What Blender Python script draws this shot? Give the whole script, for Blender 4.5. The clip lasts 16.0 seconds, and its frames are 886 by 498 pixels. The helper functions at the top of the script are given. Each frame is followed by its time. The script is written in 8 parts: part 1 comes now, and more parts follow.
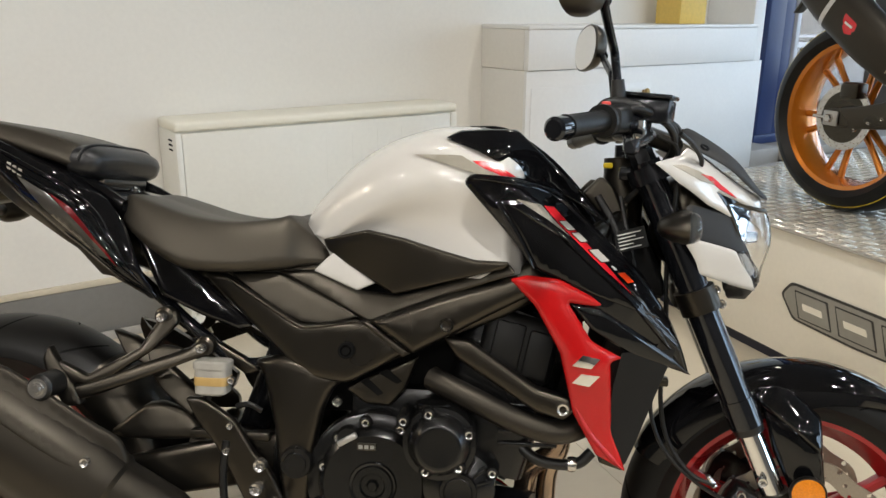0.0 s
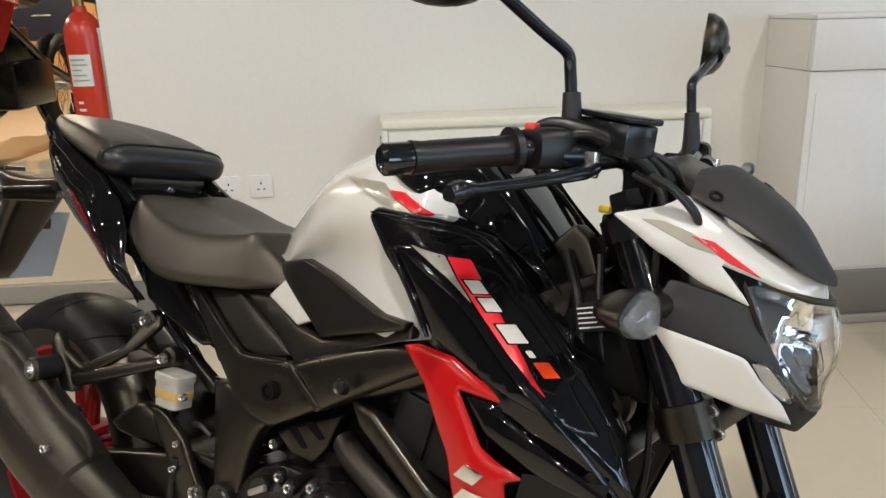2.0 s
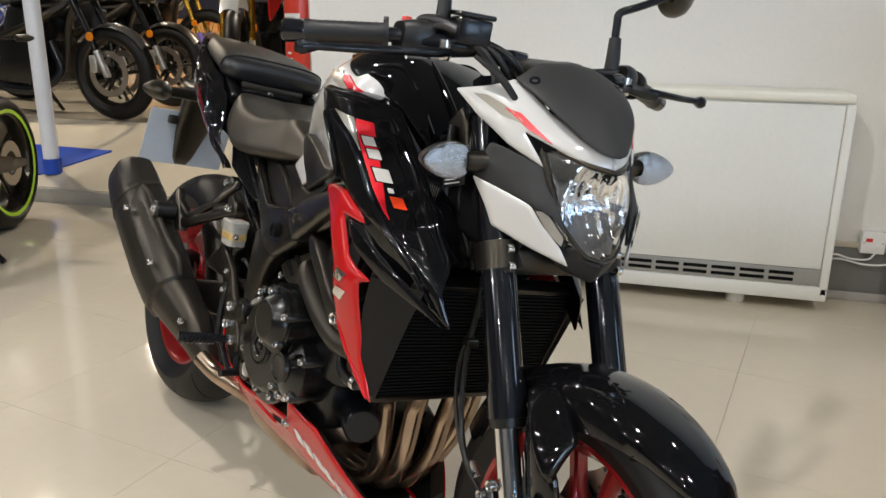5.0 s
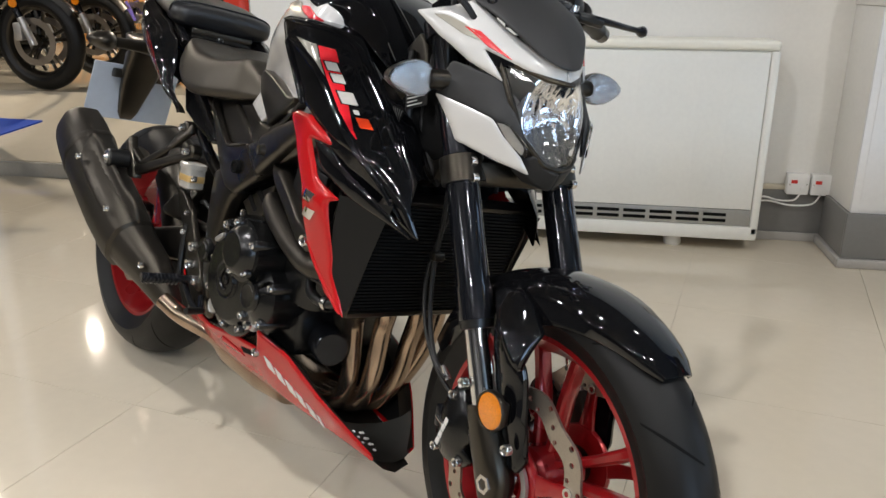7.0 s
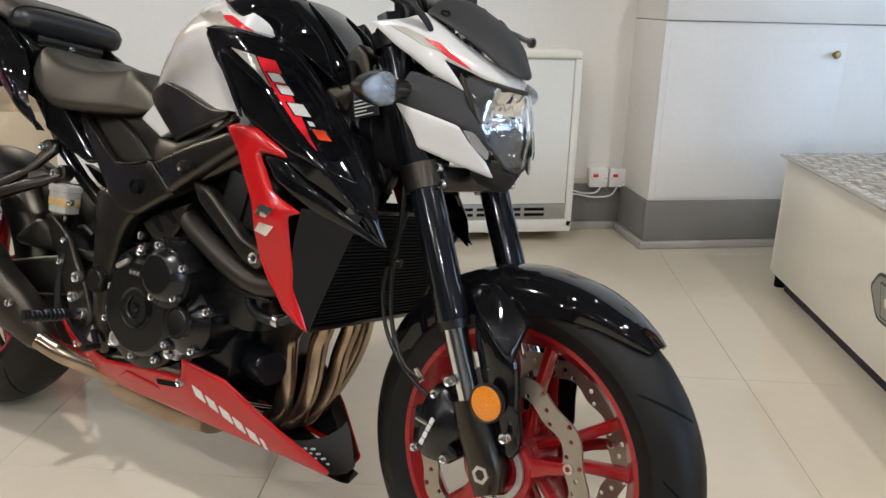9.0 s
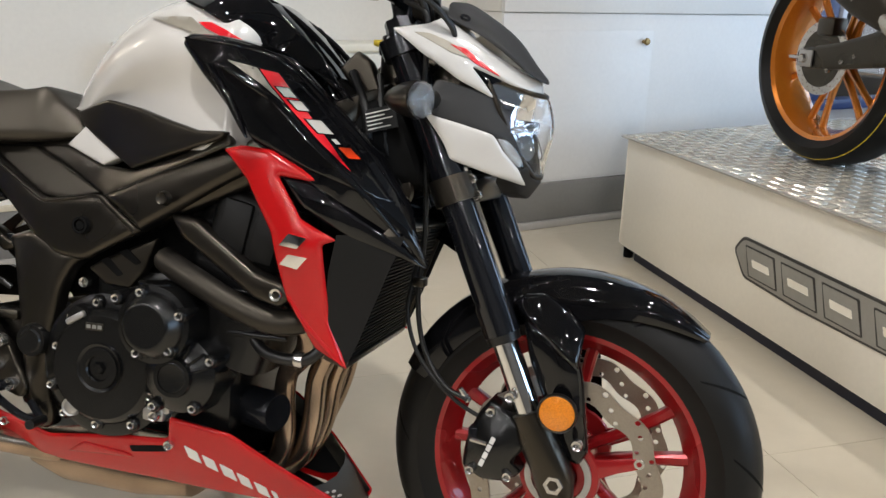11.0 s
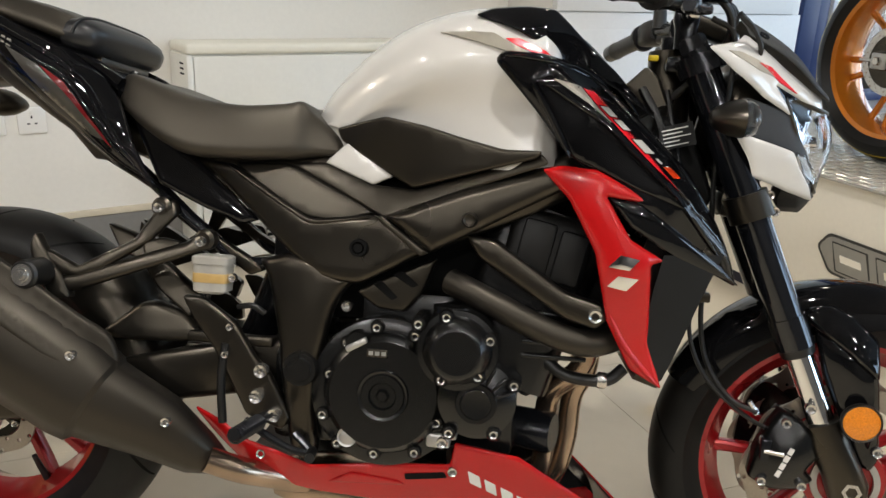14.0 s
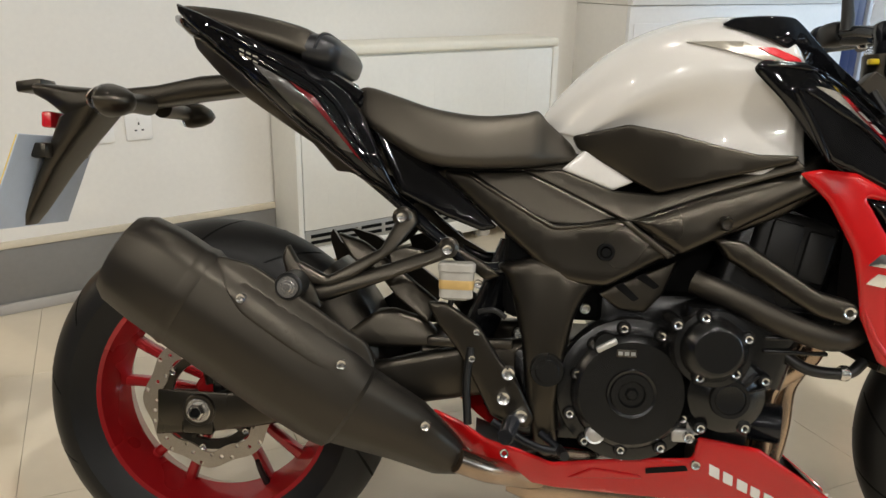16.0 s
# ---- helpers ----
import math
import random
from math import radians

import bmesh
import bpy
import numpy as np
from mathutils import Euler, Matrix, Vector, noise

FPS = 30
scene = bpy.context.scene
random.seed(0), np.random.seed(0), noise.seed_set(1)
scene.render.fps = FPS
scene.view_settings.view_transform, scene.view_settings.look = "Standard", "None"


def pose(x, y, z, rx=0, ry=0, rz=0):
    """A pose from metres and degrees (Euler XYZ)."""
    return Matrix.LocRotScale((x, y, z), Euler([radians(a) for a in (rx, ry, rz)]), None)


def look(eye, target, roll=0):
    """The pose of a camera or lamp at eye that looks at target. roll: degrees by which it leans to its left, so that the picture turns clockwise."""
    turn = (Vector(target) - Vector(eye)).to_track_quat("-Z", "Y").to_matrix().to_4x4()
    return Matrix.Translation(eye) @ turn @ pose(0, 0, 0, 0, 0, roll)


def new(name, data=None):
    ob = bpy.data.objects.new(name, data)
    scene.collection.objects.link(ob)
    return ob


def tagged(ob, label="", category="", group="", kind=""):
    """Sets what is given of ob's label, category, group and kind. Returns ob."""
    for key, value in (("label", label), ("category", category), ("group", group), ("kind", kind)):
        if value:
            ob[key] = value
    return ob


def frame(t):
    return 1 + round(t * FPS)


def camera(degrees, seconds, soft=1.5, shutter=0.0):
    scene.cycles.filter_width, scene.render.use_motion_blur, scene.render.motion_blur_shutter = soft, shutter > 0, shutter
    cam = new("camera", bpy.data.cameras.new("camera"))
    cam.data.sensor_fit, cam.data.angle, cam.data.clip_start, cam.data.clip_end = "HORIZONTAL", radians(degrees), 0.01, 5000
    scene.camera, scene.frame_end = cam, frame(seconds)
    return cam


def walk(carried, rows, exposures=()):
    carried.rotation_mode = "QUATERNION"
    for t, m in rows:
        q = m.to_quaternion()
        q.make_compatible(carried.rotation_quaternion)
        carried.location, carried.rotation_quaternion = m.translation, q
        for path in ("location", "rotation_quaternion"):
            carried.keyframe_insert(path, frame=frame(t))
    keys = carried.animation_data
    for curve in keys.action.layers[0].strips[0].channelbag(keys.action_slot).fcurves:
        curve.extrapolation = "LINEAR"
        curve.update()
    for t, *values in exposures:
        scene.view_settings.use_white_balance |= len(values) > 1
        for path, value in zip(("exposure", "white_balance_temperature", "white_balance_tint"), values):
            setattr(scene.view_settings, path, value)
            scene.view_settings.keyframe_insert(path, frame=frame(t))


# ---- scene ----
cam = camera(58.8, 16.0)
PATH = [
    (0, (0.029, -0.022, 1.201), (1.111, 1.556, 0.619), 0.4),
    (0.5, (0.169, -0.003, 1.197), (1.101, 1.668, 0.614), -0.1),
    (1, (0.368, 0.0, 1.198), (1.06, 1.779, 0.603), -0.9),
    (1.5, (0.562, 0.002, 1.19), (1.014, 1.86, 0.605), -1.1),
    (2, (0.757, -0.008, 1.191), (0.927, 1.897, 0.605), -1.5),
    (2.5, (0.931, -0.042, 1.183), (0.823, 1.872, 0.613), -1.2),
    (3, (1.069, -0.092, 1.176), (0.764, 1.803, 0.613), -0.1),
    (3.5, (1.162, -0.141, 1.144), (0.759, 1.741, 0.6), 0.5),
    (4, (1.23, -0.203, 1.129), (0.781, 1.662, 0.563), 0.6),
    (4.5, (1.283, -0.263, 1.101), (0.801, 1.592, 0.53), 0.7),
    (5, (1.307, -0.317, 1.07), (0.819, 1.536, 0.498), 0.8),
    (5.2, (1.312, -0.328, 1.057), (0.822, 1.525, 0.486), 0.8),
    (7.3, (1.266, -0.431, 0.996), (1.015, 1.45, 0.362), 0.5),
    (7.5, (1.232, -0.445, 0.997), (1.044, 1.443, 0.365), 0.7),
    (8, (1.132, -0.478, 1.001), (1.113, 1.422, 0.378), 1.2),
    (8.5, (1.04, -0.483, 1.0), (1.161, 1.419, 0.393), 1.7),
    (9, (0.956, -0.456, 1.0), (1.236, 1.431, 0.398), 1.5),
    (9.2, (0.918, -0.443, 1.006), (1.267, 1.431, 0.401), 1.5),
    (11.5, (0.476, -0.218, 1.021), (1.423, 1.428, 0.395), 1.6),
    (12, (0.401, -0.171, 1.034), (1.409, 1.435, 0.398), 2.2),
    (12.5, (0.32, -0.12, 1.037), (1.358, 1.469, 0.406), 2.3),
    (13, (0.227, -0.059, 1.035), (1.279, 1.522, 0.409), 2.2),
    (13.5, (0.143, -0.004, 1.037), (1.194, 1.574, 0.403), 2.1),
    (14, (0.062, 0.047, 1.039), (1.106, 1.629, 0.4), 2.1),
    (14.5, (-0.022, 0.092, 1.034), (1.016, 1.681, 0.402), 1.9),
    (15, (-0.096, 0.139, 1.046), (0.922, 1.732, 0.395), 1.5),
    (15.5, (-0.179, 0.186, 1.06), (0.822, 1.784, 0.393), 1.1),
    (16, (-0.304, 0.254, 1.065), (0.772, 1.803, 0.402), 1.1),
]
walk(cam, [(t, look(eye, target, roll)) for t, eye, target, roll in PATH],
     [(0.0, 0.0, 6500, 10), (3.0, 0.0, 6450, 10), (4.5, 0.0, 6280, 11), (8.0, 0.0, 6120, 12), (9.2, 0.0, 6150, 12), (13.0, 0.0, 6350, 11), (16.0, 0.0, 6540, 10)])
from mathutils.geometry import delaunay_2d_cdt

# ---- world, sun, lamps ----
world = bpy.data.worlds.new("sky")
world.use_nodes = True
scene.world = world
wn = world.node_tree.nodes
sky = wn.new("ShaderNodeTexSky")
sky.sky_type, sky.sun_disc, sky.sun_elevation, sky.sun_rotation = "NISHITA", False, radians(38), radians(120)
world.node_tree.links.new(sky.outputs[0], wn["Background"].inputs[0])
wn["Background"].inputs[1].default_value = 0.12


def lamp(name, m, size, watts, colour, size_y=None, spread=180):
    data = bpy.data.lights.new(name, "AREA")
    data.energy, data.color, data.size, data.spread = watts * 0.72, colour, size, radians(spread)
    data.shape = "DISK" if size_y is None else "RECTANGLE"
    if size_y:
        data.size_y = size_y
    ob = new(name, data)
    ob.matrix_world = m
    return ob


WARM, AMBER, DAY = (0.98, 0.95, 0.90), (1.0, 0.86, 0.66), (0.55, 0.78, 1.04)
CEILING = 2.9


# ---- materials ----
def mat(name, colour, rough=0.5, metal=0.0, vary=0.12, grain=60.0, bump=0.0, bump_scale=200.0, coat=0.0, stain=4.0, rough_vary=0.1, spec=0.5, stretch=(1, 1, 1), island=0.0, per_object=0.0, tint=None):
    """A principled material with colour change at two scales, uneven gloss and fine relief."""
    m = bpy.data.materials.new(name)
    m.use_nodes = True
    nt = m.node_tree
    n, l = nt.nodes, nt.links
    b = n["Principled BSDF"]
    b.inputs["Metallic"].default_value = metal
    b.inputs["Specular IOR Level"].default_value = spec
    if tint:
        b.inputs["Specular Tint"].default_value = (*tint, 1)
    if coat:
        b.inputs["Coat Weight"].default_value = coat
        b.inputs["Coat Roughness"].default_value = 0.02
    tc = n.new("ShaderNodeTexCoord")
    mp = n.new("ShaderNodeMapping")
    mp.inputs["Scale"].default_value = stretch
    l.new(tc.outputs["Object"], mp.inputs[0])

    def noise_at(scale, detail=4.0):
        t = n.new("ShaderNodeTexNoise")
        t.inputs["Scale"].default_value, t.inputs["Detail"].default_value = scale, detail
        l.new(mp.outputs[0], t.inputs["Vector"])
        return t.outputs["Fac"]

    fine, broad = noise_at(grain), noise_at(stain, 3.0)
    add = n.new("ShaderNodeMath")
    add.operation = "ADD"
    l.new(fine, add.inputs[0])
    l.new(broad, add.inputs[1])
    total = add.outputs[0]
    if per_object:
        info = n.new("ShaderNodeObjectInfo")
        k = n.new("ShaderNodeMath")
        k.operation, k.inputs[1].default_value = "MULTIPLY_ADD", per_object
        l.new(info.outputs["Random"], k.inputs[0])
        l.new(total, k.inputs[2])
        total = k.outputs[0]
    rng = n.new("ShaderNodeMapRange")
    rng.inputs["From Min"].default_value, rng.inputs["From Max"].default_value = 0.6, 1.4
    rng.inputs["To Min"].default_value, rng.inputs["To Max"].default_value = 1 - vary, 1 + vary
    l.new(total, rng.inputs[0])
    mul = n.new("ShaderNodeVectorMath")
    mul.operation = "SCALE"
    mul.inputs[0].default_value = colour
    l.new(rng.outputs[0], mul.inputs["Scale"])
    l.new(mul.outputs[0], b.inputs["Base Color"])
    rr = n.new("ShaderNodeMapRange")
    rr.inputs["From Min"].default_value, rr.inputs["From Max"].default_value = 0.3, 0.7
    rr.inputs["To Min"].default_value, rr.inputs["To Max"].default_value = max(0.02, rough - rough_vary * rough), min(1, rough + rough_vary * rough)
    l.new(broad, rr.inputs[0])
    l.new(rr.outputs[0], b.inputs["Roughness"])
    if bump:
        bp = n.new("ShaderNodeBump")
        bp.inputs["Strength"].default_value, bp.inputs["Distance"].default_value = bump, 0.001
        l.new(noise_at(bump_scale, 2.0), bp.inputs["Height"])
        l.new(bp.outputs[0], b.inputs["Normal"])
    return m


def glass(name, colour=(1, 1, 1), rough=0.0):
    m = bpy.data.materials.new(name)
    m.use_nodes = True
    b = m.node_tree.nodes["Principled BSDF"]
    b.inputs["Base Color"].default_value = (*colour, 1)
    b.inputs["Roughness"].default_value = rough
    b.inputs["Transmission Weight"].default_value = 1.0
    b.inputs["IOR"].default_value = 1.45
    return m


def glow(name, colour, strength):
    m = bpy.data.materials.new(name)
    m.use_nodes = True
    b = m.node_tree.nodes["Principled BSDF"]
    b.inputs["Emission Color"].default_value = (*colour, 1)
    b.inputs["Emission Strength"].default_value = strength
    return m


M = dict(
    wall=mat("wall_paint", (0.79, 0.77, 0.72), 0.65, vary=0.03, bump=0.15, bump_scale=300, stain=1.2),
    # ceiling and outer walls: darkened to keep reflections in the black paint dim
    ceiling=mat("ceiling_paint", (0.11, 0.108, 0.105), 0.8, vary=0.05),
    wall_grey=mat("grey_wall_paint", (0.085, 0.085, 0.085), 0.6, vary=0.05, bump=0.1),
    skirt=mat("grey_skirting_paint", (0.20, 0.195, 0.185), 0.5, vary=0.06, bump=0.1),
    skirt_light=mat("light_grey_skirting_paint", (0.42, 0.40, 0.37), 0.45, vary=0.05),
    skirt_cap=mat("cream_capping_paint", (0.62, 0.56, 0.44), 0.45, vary=0.05),
    tile=mat("cream_floor_tile", (0.62, 0.552, 0.432), 0.05, vary=0.03, grain=25, stain=1.5, rough_vary=0.35, per_object=0.05),
    grout=mat("floor_grout", (0.56, 0.50, 0.40), 0.7, vary=0.1),
    boxwhite=mat("white_joinery_paint", (0.80, 0.80, 0.79), 0.4, vary=0.03, bump=0.08),
    heater=mat("cream_heater_enamel", (0.78, 0.77, 0.71), 0.38, vary=0.03, bump=0.1, bump_scale=700),
    heater_trim=mat("ivory_heater_trim", (0.84, 0.81, 0.70), 0.4, vary=0.03),
    grille=mat("grey_grille_metal", (0.42, 0.42, 0.40), 0.4, 0.6, vary=0.08),
    # near-black for dark parts; in slots, gaps and grooves it stands in for shade
    dark=mat("dark_recess", (0.005, 0.005, 0.005), 0.8, vary=0.2, spec=0.1),
    plastic_white=mat("white_socket_plastic", (0.82, 0.81, 0.78), 0.3, vary=0.02),
    red_plastic=mat("red_switch_plastic", (0.65, 0.04, 0.03), 0.35),
    brass=mat("aged_brass", (0.35, 0.24, 0.10), 0.35, 0.9, vary=0.15),
    blue_frame=mat("navy_frame_paint", (0.015, 0.035, 0.13), 0.35, vary=0.12),
    plat_side=mat("cream_platform_laminate", (0.88, 0.83, 0.72), 0.35, vary=0.03),
    navy=mat("dark_plinth", (0.012, 0.013, 0.03), 0.5),
    # paler copy of the plate: worn bars, plus the warm lamps they would reflect
    checker_bar=mat("worn_lit_bar_aluminium", (0.80, 0.75, 0.64), 0.25, 0.6, vary=0.15, grain=120, stain=10),
    checker=mat("checker_plate_aluminium", (0.50, 0.47, 0.42), 0.38, 0.45, vary=0.12, grain=90, stain=8, rough_vary=0.3),
    emblem=mat("grey_emblem_film", (0.33, 0.32, 0.29), 0.35, 0.3, vary=0.06),
    emblem_dark=mat("dark_emblem_film", (0.05, 0.048, 0.045), 0.35, 0.2),
    black_gloss=mat("gloss_black_paint", (0.0035, 0.0035, 0.004), 0.05, vary=0.1, rough_vary=0.2),
    white_gloss=mat("pearl_white_paint", (0.62, 0.60, 0.565), 0.22, vary=0.03, grain=900, coat=1.0),
    red_gloss=mat("candy_red_paint", (0.46, 0.006, 0.007), 0.24, 0.0, spec=0.3, vary=0.12, grain=900, coat=0.4),
    grey_decal=mat("grey_decal", (0.36, 0.33, 0.27), 0.3, 0.3, coat=0.6, vary=0.05),
    red_decal=mat("red_decal", (0.62, 0.012, 0.02), 0.25, coat=0.6, vary=0.05),
    orange_decal=mat("orange_red_decal", (0.85, 0.06, 0.01), 0.25, coat=0.6, vary=0.05),
    white_decal=mat("pale_silver_decal", (0.75, 0.74, 0.72), 0.25, coat=0.6, vary=0.04),
    # tint and brownish base put the warm lamps' sheen into the matte blacks
    matte=mat("matte_black_plastic", (0.0050, 0.0046, 0.0041), 0.33, spec=0.70, tint=(1.0, 0.88, 0.70),  vary=0.12, bump=0.06, bump_scale=1400),
    matte_frame=mat("satin_black_frame_paint", (0.0040, 0.0037, 0.0034), 0.29, spec=0.74, tint=(1.0, 0.88, 0.70),  vary=0.12, bump=0.05, bump_scale=900),
    cover_black=mat("dark_cover_plastic", (0.005, 0.0048, 0.0045), 0.48, spec=0.28, vary=0.12, bump=0.05, bump_scale=1200),
    muffler=mat("matte_black_muffler_paint", (0.0100, 0.0090, 0.0080), 0.42, spec=0.55, tint=(1.0, 0.88, 0.70),  vary=0.12, bump=0.12, bump_scale=1600),
    engine=mat("black_engine_paint", (0.0036, 0.0036, 0.0036), 0.26, 0.0, spec=0.5, vary=0.15, bump=0.06, bump_scale=700),
    vinyl=mat("black_seat_vinyl", (0.016, 0.0142, 0.0118), 0.42, spec=0.78, tint=(1.0, 0.88, 0.70),  vary=0.08, bump=0.15, bump_scale=1100),
    pad_vinyl=mat("smooth_black_vinyl", (0.010, 0.010, 0.011), 0.34, spec=0.6, vary=0.08, bump=0.05, bump_scale=900),
    rubber=mat("tyre_rubber", (0.006, 0.0056, 0.005), 0.46, spec=0.28, vary=0.15, bump=0.12, bump_scale=500, stain=9),
    rubber_soft=mat("grip_rubber", (0.005, 0.005, 0.005), 0.40, vary=0.12, bump=0.2, bump_scale=600),
    red_wheel=mat("red_wheel_paint", (0.31, 0.008, 0.010), 0.28, 0.3, vary=0.10, coat=0.6),
    orange_wheel=mat("orange_wheel_paint", (0.62, 0.20, 0.015), 0.25, 0.5, vary=0.08, coat=0.8),
    steel=mat("bright_steel", (0.62, 0.60, 0.57), 0.22, 0.95, vary=0.10, grain=200),
    chrome=mat("chrome", (0.80, 0.80, 0.80), 0.06, 1.0, vary=0.03),
    disc=mat("brake_disc_steel", (0.42, 0.37, 0.31), 0.33, 0.9, vary=0.10, grain=300, stretch=(1, 1, 1)),
    header=mat("heat_tinted_stainless", (0.40, 0.30, 0.22), 0.22, 0.95, vary=0.40, grain=14, stain=9),
    anod=mat("black_anodised", (0.016, 0.017, 0.020), 0.20, 0.5, vary=0.1),
    fork_tube=mat("gloss_black_fork", (0.010, 0.011, 0.014), 0.12, 0.4, vary=0.08, coat=0.6),
    alu=mat("cast_aluminium", (0.50, 0.49, 0.47), 0.42, 0.85, vary=0.12, bump=0.2),
    gold=mat("gold_anodised_fork", (0.55, 0.33, 0.05), 0.25, 0.9, vary=0.08),
    amber=mat("amber_reflector", (0.75, 0.23, 0.004), 0.25, vary=0.30, grain=420, coat=0.8, bump=1.0, bump_scale=420),
    yellow=mat("yellow_plastic", (0.75, 0.55, 0.02), 0.35),
    faceted=mat("faceted_reflector", (0.55, 0.56, 0.58), 0.35, 1.0, vary=0.1, bump=1.0, bump_scale=240),
    faceted_bowl=mat("bright_reflector", (0.86, 0.88, 0.92), 0.06, 1.0, vary=0.05),
    mirror=mat("mirror_silver", (0.85, 0.85, 0.85), 0.02, 1.0, vary=0.0),
    lens=glass("clear_lens"),
    smoke=mat("milky_fluid_cup", (0.38, 0.36, 0.32), 0.2, vary=0.15),
    signal_lens=mat("ribbed_clear_lens", (0.44, 0.45, 0.46), 0.14, 0.75, vary=0.25, grain=300, bump=1.0, bump_scale=420, coat=1.0),
    tail_grey=mat("dark_grey_decal", (0.05, 0.046, 0.04), 0.25, coat=0.8, vary=0.06),
    screen=mat("matte_dark_screen_plastic", (0.020, 0.0195, 0.019), 0.55, spec=0.4, vary=0.08, bump=0.05, bump_scale=900),
    mid_grey=mat("satin_grey_decal", (0.26, 0.24, 0.20), 0.28, 0.2, coat=0.5, vary=0.06),
    pale_decal=mat("pale_warm_decal", (0.48, 0.45, 0.41), 0.32, coat=0.3, vary=0.06),
    deep_red=mat("dark_red_decal", (0.11, 0.005, 0.007), 0.20, coat=0.8, vary=0.06),
    fluid=mat("brake_fluid", (0.50, 0.33, 0.12), 0.3),
    label_white=mat("label_print", (0.70, 0.68, 0.64), 0.5),
    black_label=mat("black_label_film", (0.006, 0.006, 0.006), 0.55, spec=0.25),
    radiator=mat("black_radiator_fin", (0.004, 0.004, 0.004), 0.65, vary=0.2, spec=0.12),
    plate_back=mat("pale_blue_plate_back", (0.50, 0.55, 0.62), 0.35, vary=0.05),
    plate_yellow=mat("yellow_plate", (0.80, 0.55, 0.03), 0.35),
    red_sign=mat("red_extinguisher_paint", (0.55, 0.045, 0.022), 0.25, vary=0.05),
    paper=mat("printed_paper", (0.72, 0.71, 0.68), 0.6, vary=0.04),
    wood=mat("oak_veneer", (0.58, 0.29, 0.09), 0.45, vary=0.25, grain=30, stretch=(1, 1, 8)),
    blue_mat=mat("bright_blue_base", (0.01, 0.06, 0.42), 0.35, vary=0.08),
    post_white=mat("white_post_paint", (0.70, 0.72, 0.76), 0.35, vary=0.04),
    step_grey=mat("grey_step_tile", (0.36, 0.34, 0.30), 0.3, vary=0.06),
    lime=mat("lime_rim_stripe", (0.45, 0.75, 0.02), 0.35),
    blue_bike=mat("blue_fairing_paint", (0.01, 0.10, 0.50), 0.12, coat=1.0),
    red_bike=mat("red_fairing_paint", (0.55, 0.015, 0.01), 0.15, coat=1.0),
    white_bike=mat("white_fairing_paint", (0.78, 0.77, 0.74), 0.2, coat=1.0),
    grey_bike=mat("grey_fairing_paint", (0.10, 0.10, 0.10), 0.2, 0.4, coat=1.0),
    purple=mat("violet_fork_guard", (0.16, 0.12, 0.45), 0.3),
    card=mat("yellow_card", (0.72, 0.50, 0.12), 0.6),
    lamp_rim=mat("lamp_rim_white", (0.8, 0.8, 0.78), 0.4),
    asphalt=mat("asphalt", (0.05, 0.05, 0.05), 0.9, vary=0.2),
    outside_wall=mat("render_outside", (0.55, 0.52, 0.47), 0.8, vary=0.08),
    lamp_glow=glow("downlight_glow", (1.0, 0.86, 0.66), 60.0),
)


# ---- mesh helpers ----
def part(name, bm, material, parent=None, label="", matrix=None, smooth=35, kind="", recalc=True):
    """Links a bmesh as one mesh object under a thing or a part."""
    if matrix is not None:
        bmesh.ops.transform(bm, matrix=matrix, verts=bm.verts)
    if recalc:
        bmesh.ops.recalc_face_normals(bm, faces=bm.faces)
    me = bpy.data.meshes.new(name)
    bm.to_mesh(me)
    bm.free()
    me.materials.append(material if not isinstance(material, str) else M[material])
    if smooth:
        me.polygons.foreach_set("use_smooth", [True] * len(me.polygons))
        me.set_sharp_from_angle(angle=radians(smooth))
    ob = new(name, me)
    ob.parent = parent
    return tagged(ob, label, kind=kind)


def thing(name, m, label, category, group="", kind=""):
    ob = new(name)
    ob.empty_display_size = 0.05
    ob.matrix_world = m
    return tagged(ob, label, category, group, kind)


def join(*bms):
    out = bms[0]
    for b in bms[1:]:
        me = bpy.data.meshes.new("joint")
        b.to_mesh(me)
        b.free()
        out.from_mesh(me)
        bpy.data.meshes.remove(me)
    return out


def box(x0, x1, y0, y1, z0, z1, bevel=0.0, seg=2):
    bm = bmesh.new()
    bmesh.ops.create_cube(bm, size=1.0, matrix=Matrix.LocRotScale(((x0 + x1) / 2, (y0 + y1) / 2, (z0 + z1) / 2), None, (abs(x1 - x0), abs(y1 - y0), abs(z1 - z0))))
    if bevel:
        bmesh.ops.bevel(bm, geom=bm.edges[:], offset=bevel, segments=seg, affect="EDGES", profile=0.5)
    return bm


def smooth_path(pts, n=6):
    """Catmull-Rom through the points."""
    p = [Vector(q) for q in pts]
    p = [p[0] * 2 - p[1]] + p + [p[-1] * 2 - p[-2]]
    out = []
    for i in range(1, len(p) - 2):
        for k in range(n):
            t = k / n
            a, b, c, d = p[i - 1], p[i], p[i + 1], p[i + 2]
            out.append(0.5 * (2 * b + (c - a) * t + (2 * a - 5 * b + 4 * c - d) * t * t + (3 * b - a - 3 * c + d) * t ** 3))
    out.append(p[-2])
    return out


def rings(loops, close=True, caps=True):
    """A skin over rings of equally many points."""
    bm = bmesh.new()
    vs = [[bm.verts.new(q) for q in loop] for loop in loops]
    n = len(vs[0])
    for a, b in zip(vs, vs[1:]):
        for i in range(n if close else n - 1):
            j = (i + 1) % n
            bm.faces.new((a[i], a[j], b[j], b[i]))
    if caps and close:
        bm.faces.new(vs[0][::-1])
        bm.faces.new(vs[-1])
    return bm


